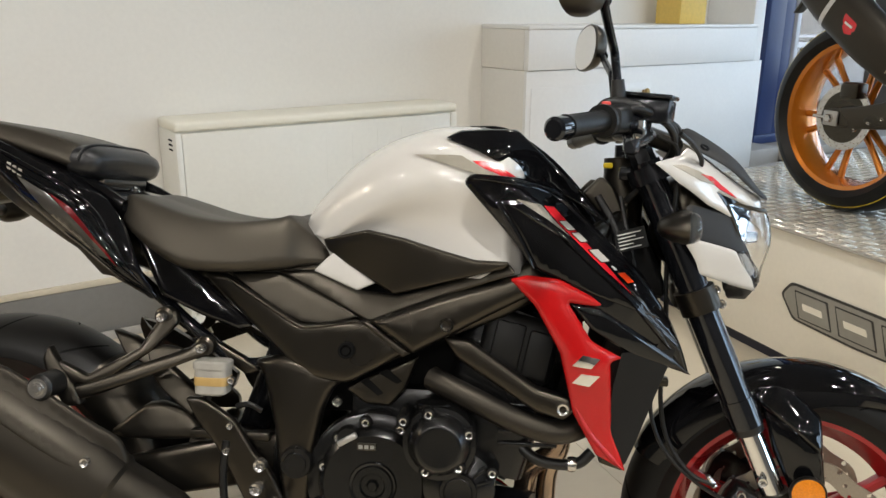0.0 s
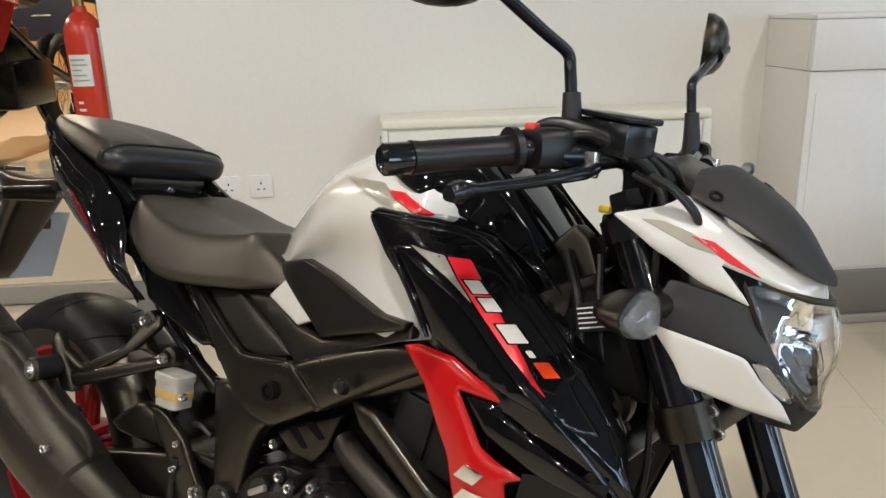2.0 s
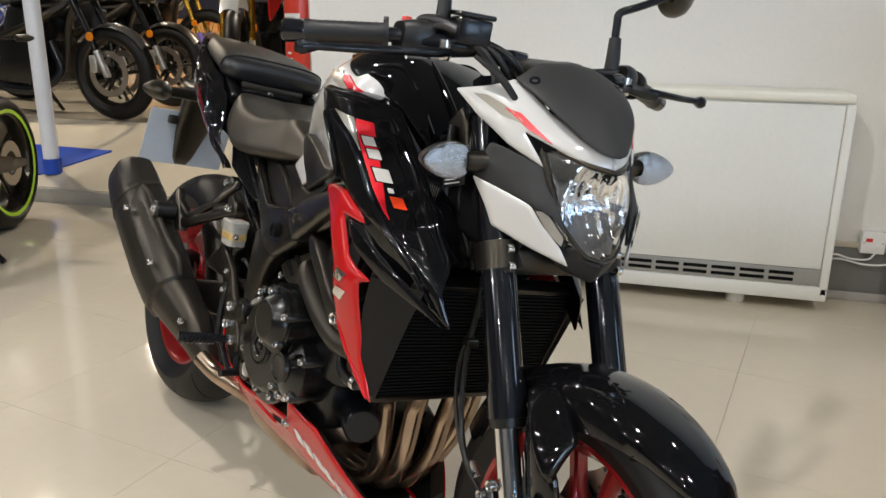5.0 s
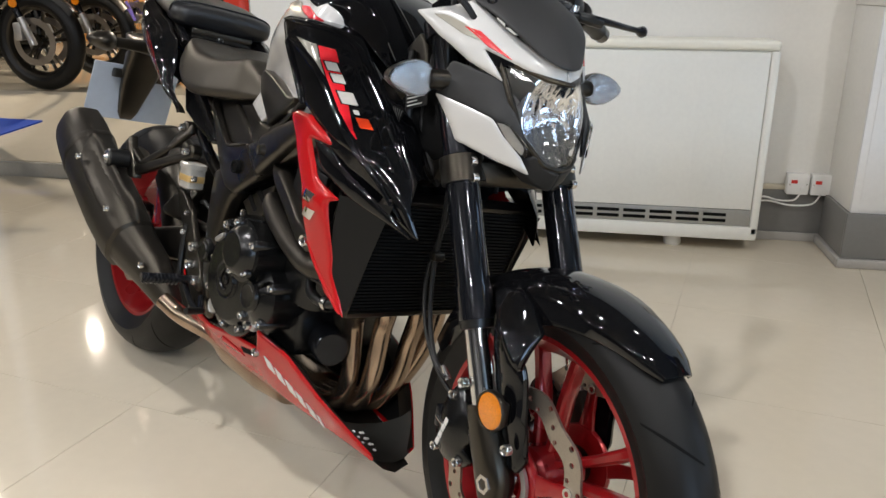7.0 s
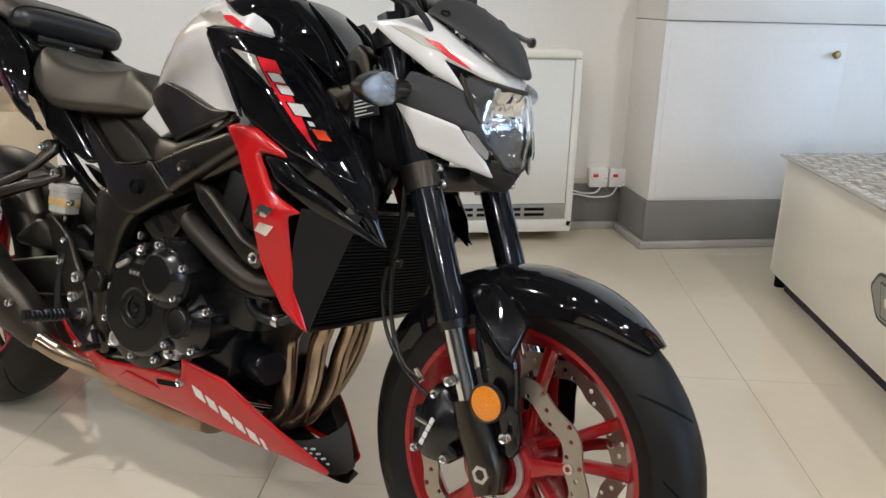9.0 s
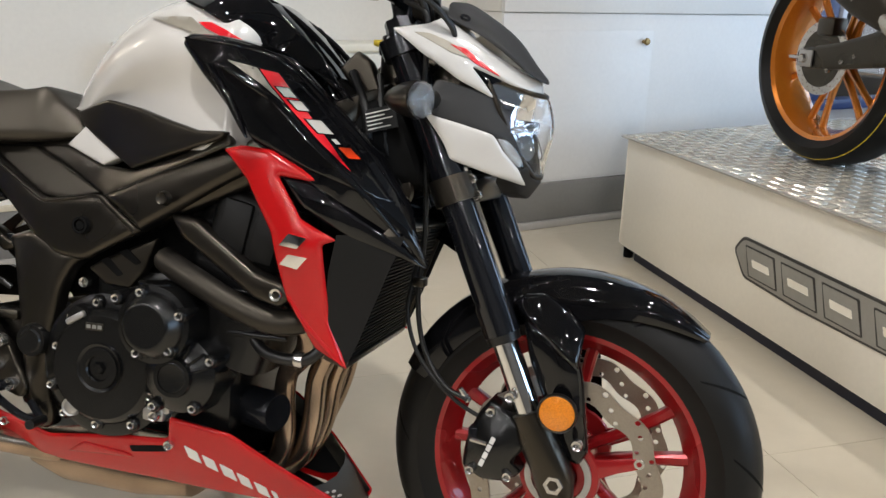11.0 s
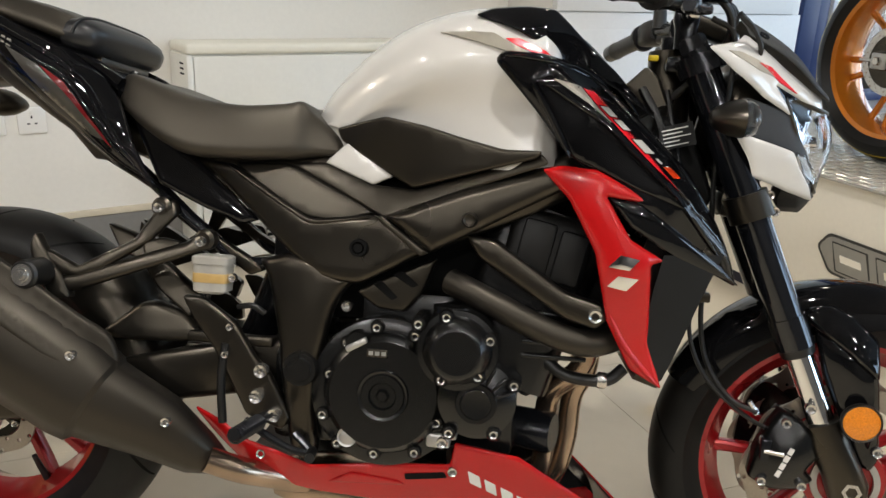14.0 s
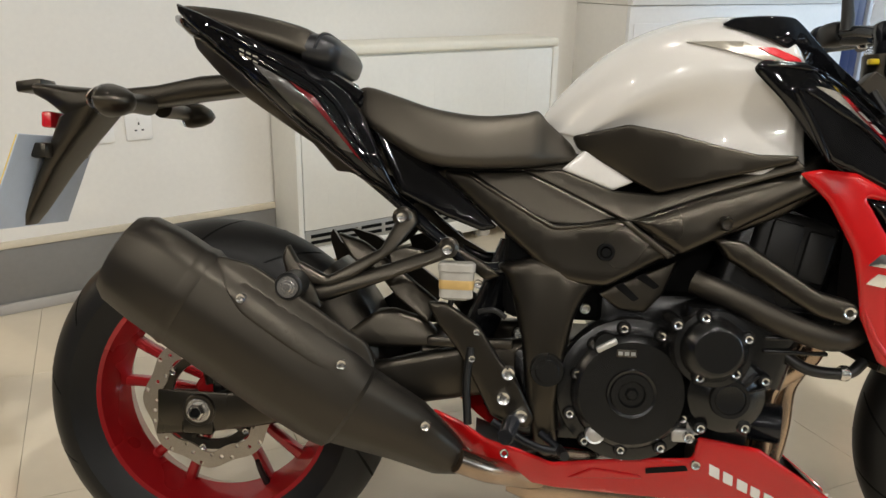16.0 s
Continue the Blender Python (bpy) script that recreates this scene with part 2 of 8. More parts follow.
def tube(pts, r, seg=10, n=6, smooth=True, caps=True):
    """A round bar along a path; r is one radius or one for each given point."""
    path = smooth_path(pts, n) if smooth and len(pts) > 2 else [Vector(q) for q in pts]
    if isinstance(r, (int, float)):
        rad = [r] * len(path)
    else:
        rad = [float(v) for v in np.interp(np.linspace(0, len(r) - 1, len(path)), range(len(r)), r)]
    up = Vector((0.31, 0.83, 0.46)).normalized()
    loops = []
    for i, p in enumerate(path):
        d = (path[min(i + 1, len(path) - 1)] - path[max(i - 1, 0)]).normalized()
        up = (up - d * up.dot(d)).normalized()
        side = d.cross(up)
        loops.append([p + rad[i] * (math.cos(a) * up + math.sin(a) * side) for a in (2 * math.pi * k / seg for k in range(seg))])
    return rings(loops, True, caps)


def lathe(profile, x=0.0, z=0.0, seg=40, close=False, y=0.0):
    """Turns (radius, y) points round an axis along y through (x, z)."""
    loops = [[(x + r * math.cos(a), y + yy, z + r * math.sin(a)) for r, yy in profile] for a in (2 * math.pi * k / seg for k in range(seg))]
    bm = bmesh.new()
    vs = [[bm.verts.new(q) for q in loop] for loop in loops]
    n = len(profile)
    for i in range(seg):
        a, b = vs[i], vs[(i + 1) % seg]
        for j in range(n if close else n - 1):
            k = (j + 1) % n
            bm.faces.new((a[j], b[j], b[k], a[k]))
    bmesh.ops.remove_doubles(bm, verts=bm.verts, dist=1e-6)
    return bm


def rounded(outline, r, n=3):
    """The outline with its corners rounded."""
    out, k = [], len(outline)
    for i in range(k):
        a, b, c = (Vector(outline[(i + d) % k][:2]) for d in (-1, 0, 1))
        u, v = a - b, c - b
        ru, rv = min(r, u.length * 0.45), min(r, v.length * 0.45)
        p, q = b + u.normalized() * ru, b + v.normalized() * rv
        for j in range(n + 1):
            t = j / n
            out.append(((1 - t) ** 2 * p + 2 * t * (1 - t) * b + t * t * q)[:])
    return out


def surf(ctrl):
    """A smooth height through control points (u, v, height)."""
    c = np.array(ctrl, float)
    k = len(c)

    def ker(d2):
        return d2 * np.log(d2 + 1e-9)

    d2 = ((c[:, None, :2] - c[None, :, :2]) ** 2).sum(-1)
    P = np.c_[np.ones(k), c[:, :2]]
    A = np.zeros((k + 3, k + 3))
    A[:k, :k], A[:k, k:], A[k:, :k] = ker(d2) + 1e-5 * np.eye(k), P, P.T
    w = np.linalg.lstsq(A, np.r_[c[:, 2], 0, 0, 0], rcond=None)[0]

    def f(u, v):
        q = ((c[:, :2] - (u, v)) ** 2).sum(-1)
        return float(ker(q) @ w[:k] + w[k] + w[k + 1] * u + w[k + 2] * v)

    return f


def panel(outline, height, thick=0.004, res=0.012, corner=0.006, roll=0.004, axes="xz", inward=1):
    """A curved sheet with the outline (u, v), lying at height(u, v) along the third axis; its rim rolls inwards."""
    h = height if callable(height) else (lambda u, v: height)
    rim = rounded(outline, corner) if corner else [tuple(q[:2]) for q in outline]
    area = sum(a[0] * b[1] - a[1] * b[0] for a, b in zip(rim, rim[1:] + rim[:1]))
    if area < 0:
        rim.reverse()
    fine = []
    for a, b in zip(rim, rim[1:] + rim[:1]):
        m = max(1, int(math.dist(a, b) / min(res, 0.009)))
        fine += [(a[0] + (b[0] - a[0]) * i / m, a[1] + (b[1] - a[1]) * i / m) for i in range(m)]
    P = np.array(fine)
    k = len(P)
    t = np.roll(P, -1, 0) - np.roll(P, 1, 0)
    t /= np.linalg.norm(t, axis=1, keepdims=True) + 1e-12
    n_in = np.c_[-t[:, 1], t[:, 0]] * roll
    inner = [(q, k_) for k_ in (0.5, 1.15) for q in P + n_in * k_]

    def gap(q):
        a, b = P, np.roll(P, -1, 0)
        ab = b - a
        s = np.clip(((q - a) * ab).sum(1) / ((ab ** 2).sum(1) + 1e-12), 0, 1)
        return np.sqrt((((a + ab * s[:, None]) - q) ** 2).sum(1).min())

    def inside(q):
        a, b = P, np.roll(P, -1, 0)
        c = (a[:, 1] > q[1]) != (b[:, 1] > q[1])
        xs = a[:, 0] + (q[1] - a[:, 1]) / (b[:, 1] - a[:, 1] + 1e-15) * (b[:, 0] - a[:, 0])
        return (c & (q[0] < xs)).sum() % 2 == 1

    pts = [tuple(q) for q in P]
    pts += [tuple(q) for q, k_ in inner if roll > 0.002 and inside(q) and gap(q) > roll * k_ * 0.85]
    lo, hi = P.min(0), P.max(0)
    for i in range(int((hi[0] - lo[0]) / res) + 1):
        for j in range(int((hi[1] - lo[1]) / res) + 1):
            q = np.array((lo[0] + (i + 0.5 * (j % 2)) * res, lo[1] + j * res))
            if inside(q) and gap(q) > max(roll * 1.9, res * 0.45):
                pts.append(tuple(q))
    out = delaunay_2d_cdt([Vector(q) for q in pts], [(i, (i + 1) % k) for i in range(k)], [], 1, 1e-6)
    verts, faces = out[0], out[2]
    count = {}
    for f in faces:
        for a, b in zip(f, f[1:] + f[:1]):
            count[(a, b)] = 1
    bm = bmesh.new()

    def place(u, v, w):
        return {"xz": (u, w, v), "xy": (u, v, w), "yz": (w, u, v)}[axes]

    top, low = [], []
    for q in verts:
        g = gap(np.array(q[:]))
        e = roll * max(0.0, 1 - g / roll) ** 2 * 0.8 if roll else 0.0
        w = h(q[0], q[1])
        top.append(bm.verts.new(place(q[0], q[1], w + inward * e)))
        low.append(bm.verts.new(place(q[0], q[1], w + inward * max(thick, e + 0.0005))))
    for f in faces:
        bm.faces.new([top[i] for i in f])
        bm.faces.new([low[i] for i in f][::-1])
    for a, b in count:
        if (b, a) not in count:
            bm.faces.new((top[b], top[a], low[a], low[b]))
    return bm


def flipped(bm, axis=1):
    """A mirrored copy, for the other side."""
    b = bm.copy()
    for v in b.verts:
        v.co[axis] = -v.co[axis]
    bmesh.ops.reverse_faces(b, faces=b.faces)
    return b


def oval(c, ax, ay, w, h, n=24, power=2.5):
    """A ring of a superellipse in the plane of two axes."""
    ax, ay, c = Vector(ax).normalized(), Vector(ay).normalized(), Vector(c)
    out = []
    for i in range(n):
        a = 2 * math.pi * i / n
        x, y = math.cos(a), math.sin(a)
        out.append(c + ax * w * math.copysign(abs(x) ** (2 / power), x) + ay * h * math.copysign(abs(y) ** (2 / power), y))
    return out


_shared = {}


def shared(key, make, material, smooth=35):
    """One mesh for many alike pieces."""
    if key not in _shared:
        bm = make()
        bmesh.ops.recalc_face_normals(bm, faces=bm.faces)
        me = bpy.data.meshes.new(key)
        bm.to_mesh(me)
        bm.free()
        me.materials.append(M[material])
        me.polygons.foreach_set("use_smooth", [True] * len(me.polygons))
        me.set_sharp_from_angle(angle=radians(smooth))
        _shared[key] = me
    return _shared[key]


def piece(name, me, m, parent, label=""):
    ob = new(name, me)
    ob.parent = parent
    ob.matrix_local = m
    return tagged(ob, label)


def bolt_mesh():
    bm = lathe([(0.0, 0.6), (0.2, 0.6), (0.48, 0.55), (0.5, 0.0), (0.55, -0.35), (0.9, -0.55), (1.0, -0.35), (1.0, 0.7), (0.0, 0.7)], seg=14)
    return bm


def bolt(parent, x, y, z, r=0.007, material="steel", m=None):
    """A socket-head bolt that faces -y."""
    me = shared("bolt_" + material, bolt_mesh, material)
    q = Matrix.LocRotScale((x, y, z), None, (r, r, r))
    return piece("bolt", me, q if m is None else m @ q, parent)


def strip_text(parent, words, m, material, size, depth=0.0006, name="lettering", label=""):
    """Raised letters of the built-in font as a mesh."""
    cu = bpy.data.curves.new(name, "FONT")
    cu.body, cu.size, cu.extrude, cu.align_x, cu.align_y = words, size, depth, "CENTER", "CENTER"
    ob = new(name, cu)
    me = bpy.data.meshes.new_from_object(ob.evaluated_get(bpy.context.evaluated_depsgraph_get()))
    bpy.data.objects.remove(ob)
    me.materials.clear()
    me.materials.append(M[material])
    o = new(name, me)
    o.parent = parent
    o.matrix_local = m
    return tagged(o, label)


# ---- the room ----
def solid(name, bm, material, label="", smooth=30):
    return tagged(part(name, bm, material, None, label, smooth=smooth), kind="structure")


WALL_Y = 2.97
solid("wall_north", box(-0.17, 4.40, WALL_Y, WALL_Y + 0.16, 0.0, CEILING), "wall", "plain warm white painted showroom wall")
solid("wall_north_back", box(-7.0, 6.5, 9.6, 9.75, 0.0, CEILING), "wall_grey", "grey painted wall far behind the parked bikes")
# unseen shell of the room; its dark colour holds back bounced light
solid("wall_west", box(-7.15, -7.0, -4.6, 9.75, 0.0, CEILING), "wall_grey", "unseen side wall, kept dark to dim reflections")
solid("wall_north_east", box(6.2, 6.5, WALL_Y, 9.6, 0.0, CEILING), "wall_grey", "unseen side wall, kept dark to dim reflections")
solid("ceiling", box(-7.15, 6.65, -4.75, 9.75, CEILING, CEILING + 0.1), "ceiling", "unseen showroom ceiling, kept dark to dim reflections")
solid("wall_south", join(box(-7.0, 3.6, -4.75, -4.6, 0, CEILING), box(3.6, 6.5, -4.75, -4.6, 0, 0.5), box(3.6, 6.5, -4.75, -4.6, 2.5, CEILING), box(6.2, 6.5, -4.75, -4.6, 0.5, 2.5), box(4.85, 4.95, -4.75, -4.6, 0.5, 2.5)), "wall_grey", "unseen wall with a shop window, kept dark to dim reflections")
for x in (4.225, 5.575):
    lamp("window_light", pose(x, -4.68, 1.5, 90, 0, 0), 1.2, 62, DAY, 1.95)
EAST = [2.18, 1.12, 0.06, -1.40, -2.46, -3.52]
solid("wall_east", join(box(6.5, 6.65, -4.75, WALL_Y, 0, 0.45), box(6.5, 6.65, -4.75, WALL_Y, 2.55, CEILING), box(6.5, 6.65, -4.75, EAST[-1] - 0.40, 0.45, 2.55), box(6.5, 6.65, EAST[0] + 0.40, WALL_Y, 0.45, 2.55),
                        *[box(6.5, 6.65, a - 0.40, b + 0.40, 0.45, 2.55) for b, a in zip(EAST[1:], EAST)]), "wall_grey", "unseen wall with tall shop windows, kept dark to dim reflections")
for y, watts in zip(EAST, (15, 24, 28, 28, 28, 28)):
    lamp("window_light", pose(6.58, y, 1.5, 0, 90, 0), 2.05, watts, DAY, 0.78)

skirt = solid("baseboard", join(box(-0.17, 2.298, WALL_Y - 0.012, WALL_Y, 0.0, 0.215, 0.003), box(-0.182, -0.17, WALL_Y - 0.012, WALL_Y + 0.16, 0, 0.215, 0.003)), "skirt", "dark grey painted skirting board")
solid("trim", box(-0.17, 2.298, WALL_Y - 0.026, WALL_Y - 0.012, 0.0, 0.035, 0.004), "skirt_light", "pale grey floor trim along the skirting")

solid("trim", box(-0.186, 2.298, WALL_Y - 0.018, WALL_Y + 0.001, 0.2155, 0.238, 0.004), "skirt_cap", "cream capping strip along the top of the skirting")

# raised floor behind the wall, with a ramp
bm = bmesh.new()
prof = [(3.4, -0.05), (3.4, 0.085), (4.25, 0.35), (9.6, 0.35), (9.6, -0.05)]
a = [bm.verts.new((-7.0, y, z)) for y, z in prof]
b = [bm.verts.new((6.2, y, z)) for y, z in prof]
for i in range(5):
    j = (i + 1) % 5
    bm.faces.new((a[i], a[j], b[j], b[i]))
bm.faces.new(a)
bm.faces.new(b)
solid("floor_raised", bm, "tile", "glossy cream tiled ramp to a raised floor", smooth=0)
solid("step", box(-7.0, 6.2, 3.372, 3.40, 0.0, 0.079, 0.004), "step_grey", "grey step edge of the raised floor")

# downlights out of view: an assumed grid, plus lamps added where more light was wanted
ceiling_lights = [(-1.9, -3.5, 60), (-1.9, -1.6, 42), (-1.9, 0.3, 44), (-1.9, 2.0, 9), (0.5, -3.5, 34), (0.5, -1.6, 24), (0.5, 0.3, 46), (0.5, 2.0, 3), (1.75, -0.9, 12), (2.8, -3.5, 8), (2.8, -1.6, 14), (2.8, 0.3, 31), (2.8, 2.0, 3),
                  # (1.75, -0.9), the y = -3.5 row and the five below are added fill
                  (-3.9, 1.0, 26), (-4.2, -1.6, 45), (-3.2, 4.2, 72), (-4.2, 7.2, 90), (-1.2, 6.6, 125)]
for x, y, watts in ceiling_lights:
    t = thing("ceiling_light", pose(x, y, CEILING), "assumed small round recessed downlight out of view, lit warm white", "light", "downlights in the ceiling")
    part("rim", lathe([(0.055, -0.004), (0.075, -0.006), (0.08, 0.0), (0.055, 0.0)], seg=24), "lamp_rim", t, matrix=pose(0, 0, -0.002, 90, 0, 0))
    part("lens", lathe([(0.0, 0.0), (0.05, 0.0)], seg=20), "lamp_glow", t, "glowing warm lens", matrix=pose(0, 0, -0.006, 90, 0, 0))
    lamp("downlight", pose(x, y, CEILING - 0.03), 0.10, watts, AMBER if y > 4 else WARM)


# ---- storage heater ----
heater = thing("storage_heater", pose(0.80, 2.75, 0.0), "cream enamelled electric storage heater on short feet against the wall", "heater")
HW, HD, HB, HT = 1.190, 0.205, 0.070, 0.822
part("body", box(0.0, HW, 0.012, HD, HB, HT - 0.03, 0.01), "heater", heater)
part("front_panel", box(0.022, HW - 0.03, -0.004, 0.02, HB + 0.105, HT - 0.042, 0.004), "heater", heater, "pale cream front panel with faint upright ribs")
for i in range(9):
    part("rib", box(0.118 + i * 0.114, 0.1195 + i * 0.114, -0.0044, 0.0, HB + 0.15, HT - 0.085, 0.0005, 1), "heater", heater)
part("top_cover", box(-0.004, HW + 0.004, -0.006, HD, HT - 0.036, HT, 0.012, 3), "heater_trim", heater, "ivory top cover with rounded edges")
part("side_trim", box(HW - 0.028, HW + 0.004, -0.008, HD, HB, HT - 0.037, 0.008), "heater", heater)
part("side_trim", box(-0.004, 0.02, -0.008, HD, HB, HT - 0.037, 0.008), "heater", heater)
part("bottom_trim", box(-0.002, HW + 0.002, -0.008, HD, HB - 0.02, HB + 0.035, 0.006), "heater", heater)
gr = part("grille", box(0.022, HW - 0.03, 0.0, 0.02, HB + 0.037, HB + 0.103, 0.002), "grille", heater, "grey outlet grille with dark slots")
for i in range(10):
    x = 0.045 + i * (HW - 0.16) / 9.9
    for z in (HB + 0.050, HB + 0.074):
        part("slot", box(x, x + 0.088, -0.003, 0.004, z, z + 0.013, 0.002), "dark", gr)
for i in range(3):
    part("vent", box(-0.0065, -0.001, 0.030, 0.070, HT - 0.070 - i * 0.017, HT - 0.064 - i * 0.017, 0.001), "dark", heater)
for x in (0.12, HW - 0.31):
    part("foot", lathe([(0.0, 0.0), (0.032, 0.0), (0.036, 0.008), (0.03, 0.06), (0.0, 0.06)], seg=20), "plastic_white", heater, matrix=pose(x, 0.07, 0, 90, 0, 0))
    part("foot", lathe([(0.0, 0.0), (0.032, 0.0), (0.036, 0.008), (0.03, 0.06), (0.0, 0.06)], seg=20), "plastic_white", heater, matrix=pose(x, 0.17, 0, 90, 0, 0))


# ---- wall sockets ----
def spur(x, z, red=True):
    t = thing("wall_switch", pose(x, WALL_Y, z), "white surface-mounted fused switch with a small red rocker", "switch", "heater switches")
    part("back_box", box(-0.042, 0.042, -0.036, 0.0, -0.042, 0.042, 0.004), "plastic_white", t)
    f = part("face_plate", box(-0.043, 0.043, -0.046, -0.0365, -0.043, 0.043, 0.004), "plastic_white", t)
    part("rocker", box(-0.028, -0.004, -0.049, -0.0465, 0.004, 0.018, 0.001), "red_plastic", f, "red rocker")
    part("fuse_holder", box(0.008, 0.03, -0.0485, -0.0465, -0.022, -0.006, 0.001), "plastic_white", f)
    for sx in (-0.033, 0.033):
        bolt(f, sx, -0.0465, -0.0, 0.003, "steel")


spur(2.168, 0.247)
spur(2.262, 0.247)
t = thing("power_cable", pose(0, 0, 0), "thin white cable from the wall switches to the heater", "cable")
part("cord", tube([(2.18, 2.93, 0.203), (2.16, 2.935, 0.178), (2.10, 2.94, 0.174), (2.04, 2.94, 0.187), (1.98, 2.93, 0.16)], 0.004, 8), "plastic_white", t)
part("cord", tube([(2.26, 2.93, 0.203), (2.23, 2.93, 0.165), (2.15, 2.935, 0.156), (2.06, 2.94, 0.170), (1.98, 2.93, 0.16)], 0.004, 8), "plastic_white", t)


def outlet(x, z, gang):
    w = 0.073 if gang == 2 else 0.043
    t = thing("wall_socket", pose(x, WALL_Y, z), ("white double" if gang == 2 else "white single") + " power socket plate flush on the wall", "socket", "wall sockets")
    f = part("face_plate", box(-w, w, -0.011, 0.0, -0.043, 0.043, 0.004), "plastic_white", t)
    for k in range(gang):
        cx = (k - (gang - 1) / 2) * 0.062
        for dx, dz, sx, sz in ((0, 0.012, 0.0022, 0.0045), (-0.011, -0.010, 0.004, 0.0022), (0.011, -0.010, 0.004, 0.0022)):
            part("pin_hole", box(cx + dx - sx, cx + dx + sx, -0.0122, -0.009, dz - sz, dz + sz), "dark", f, smooth=0)
        part("rocker", box(cx - 0.006, cx + 0.006, -0.0145, -0.0115, 0.022, 0.036, 0.001), "plastic_white", f)


outlet(0.186, 0.563, 2)
outlet(0.338, 0.563, 1)

# ---- boxed-in cupboard under a shelf ----
BX0, BX1, BY = 2.292, 3.88, 2.646
cup = thing("boxed_cupboard", pose(0, 0, 0), "white painted boxed-in cupboard with a shelf top and grey plinth", "cupboard")
part("front_board", box(BX0, BX1 + 0.09, BY, BY + 0.018, 0.21, 0.948, 0.002), "boxwhite", cup)
part("side_board", box(BX0 - 0.0, BX0 + 0.018, BY + 0.0185, WALL_Y, 0.21, 0.948, 0.002), "wall", cup, "warm white side board")
part("shelf_fascia", box(BX0 - 0.004, BX1, BY - 0.012, BY + 0.02, 0.950, 1.122, 0.004), "boxwhite", cup, "deep fascia board")
part("side_fascia", box(BX0 - 0.004, BX0 + 0.018, BY + 0.021, WALL_Y, 0.950, 1.122, 0.003), "wall", cup)
part("shelf", box(BX0 - 0.008, BX1 + 0.005, BY - 0.016, WALL_Y, 1.1225, 1.140, 0.006), "boxwhite", cup)
dr = part("door", box(2.318, 3.09, BY - 0.004, BY - 0.0005, 0.222, 0.875, 0.002), "boxwhite", cup, "flush white door")
part("knob", lathe([(0.0, -0.034), (0.012, -0.032), (0.017, -0.024), (0.013, -0.014), (0.007, -0.008), (0.009, 0.0)], seg=18), "brass", dr, "small round brass knob", matrix=pose(3.035, BY - 0.004, 0.828))
part("plinth", join(box(BX0 - 0.012, BX1 + 0.09, BY - 0.014, BY + 0.01, 0.035, 0.2095, 0.004), box(BX0 - 0.012, BX0 + 0.004, BY + 0.0105, WALL_Y - 0.027, 0.035, 0.2095, 0.003)), "skirt", cup, "dark grey plinth")
part("plinth_trim", join(box(BX0 - 0.028, BX1 + 0.09, BY - 0.030, BY + 0.0, 0.0, 0.0345, 0.006), box(BX0 - 0.028, BX0 - 0.002, BY + 0.0005, WALL_Y - 0.03, 0.0, 0.0345, 0.005)), "skirt_light", cup, "pale grey trim")
part("end_board", box(BX1 + 0.006, BX1 + 0.10, BY + 0.019, WALL_Y - 0.001, 0.21, 1.30, 0.004), "boxwhite", cup)
t = thing("card_box", pose(3.45, 2.80, 1.141), "yellow card box standing on the shelf", "box")
part("carton", box(-0.10, 0.10, -0.08, 0.08, 0.0, 0.20, 0.003), "card", t)
part("flap", box(-0.10, 0.10, -0.08, -0.0, 0.2005, 0.2035, 0.001), "card", t)

# ---- glazed corner with a navy frame ----
solid("wall_return", box(4.01, 4.40, 2.74, WALL_Y, 0.0, 0.42, 0.01), "skirt_light", "grey window ledge")
w = thing("window_1", pose(0, 0, 0), "shop window with navy blue metal frame", "window", kind="structure")
part("window_frame", join(box(4.42, 4.58, 2.93, 3.03, 0.46, CEILING, 0.006), box(4.60, 4.74, 2.97, 3.07, 0.46, CEILING, 0.006)), "blue_frame", w, "navy blue frame posts")
part("window_frame", box(4.42, 6.2, 2.94, 3.06, 0.40, 0.46, 0.006), "blue_frame", w)
part("window_sill", box(4.40, 6.2, 2.70, 3.10, 0.34, 0.40, 0.01), "skirt_light", w, "grey sill")
part("window_sill", box(4.40, 6.2, 2.74, 3.08, 0.0, 0.339), "skirt", w)
part("mullion", box(4.76, 4.80, 2.96, 3.05, 0.46, CEILING, 0.004), "post_white", w, "white inner frame edge")
pn = part("pane", box(4.80, 6.2, 3.0, 3.006, 0.46, CEILING), "lens", w, smooth=0)
pn.visible_shadow = False
for z, dz in ((0.95, 0.035), (1.02, 0.02), (1.35, 0.03)):
    part("rail", box(4.9, 6.1, 3.5, 3.53, z, z + dz), "post_white", w)

# ---- display platform ----
PA = -11.5
plat = thing("display_platform", pose(2.585, 2.20, 0, 0, 0, PA), "cream display platform topped with aluminium checker plate", "platform")
PL, PW, PH = 3.6, 2.6, 0.492
part("front_board", box(0.03, 0.055, -PL + 0.03, -0.03, 0.050, PH, 0.002), "plat_side", plat)
part("side_board", box(0.028, PW, -0.025, 0.0, 0.055, PH, 0.002), "plat_side", plat, matrix=pose(0.0, -0.025, 0, 0, 0, 11.5))
part("plinth", box(0.060, PW - 0.06, -PL + 0.06, -0.10, 0.0, 0.085), "navy", plat, "dark recessed plinth", smooth=0)
part("core", box(0.06, PW - 0.05, -PL + 0.04, -0.06, 0.086, PH - 0.001), "plat_side", plat, smooth=0)
top = part("checker_plate", panel([(0.0, 0.0), (PW, PW * 0.2035), (PW, -PL), (0.0, -PL)], PH + 0.006, 0.006, res=0.3, corner=0.02, roll=0.001, axes="xy", inward=-1), "checker", plat, "aluminium checker plate")
part("foot", lathe([(0, 0), (0.02, 0), (0.02, 0.056), (0, 0.056)], seg=14), "dark", plat, matrix=pose(0.06, -0.05, 0, 90, 0, 0))


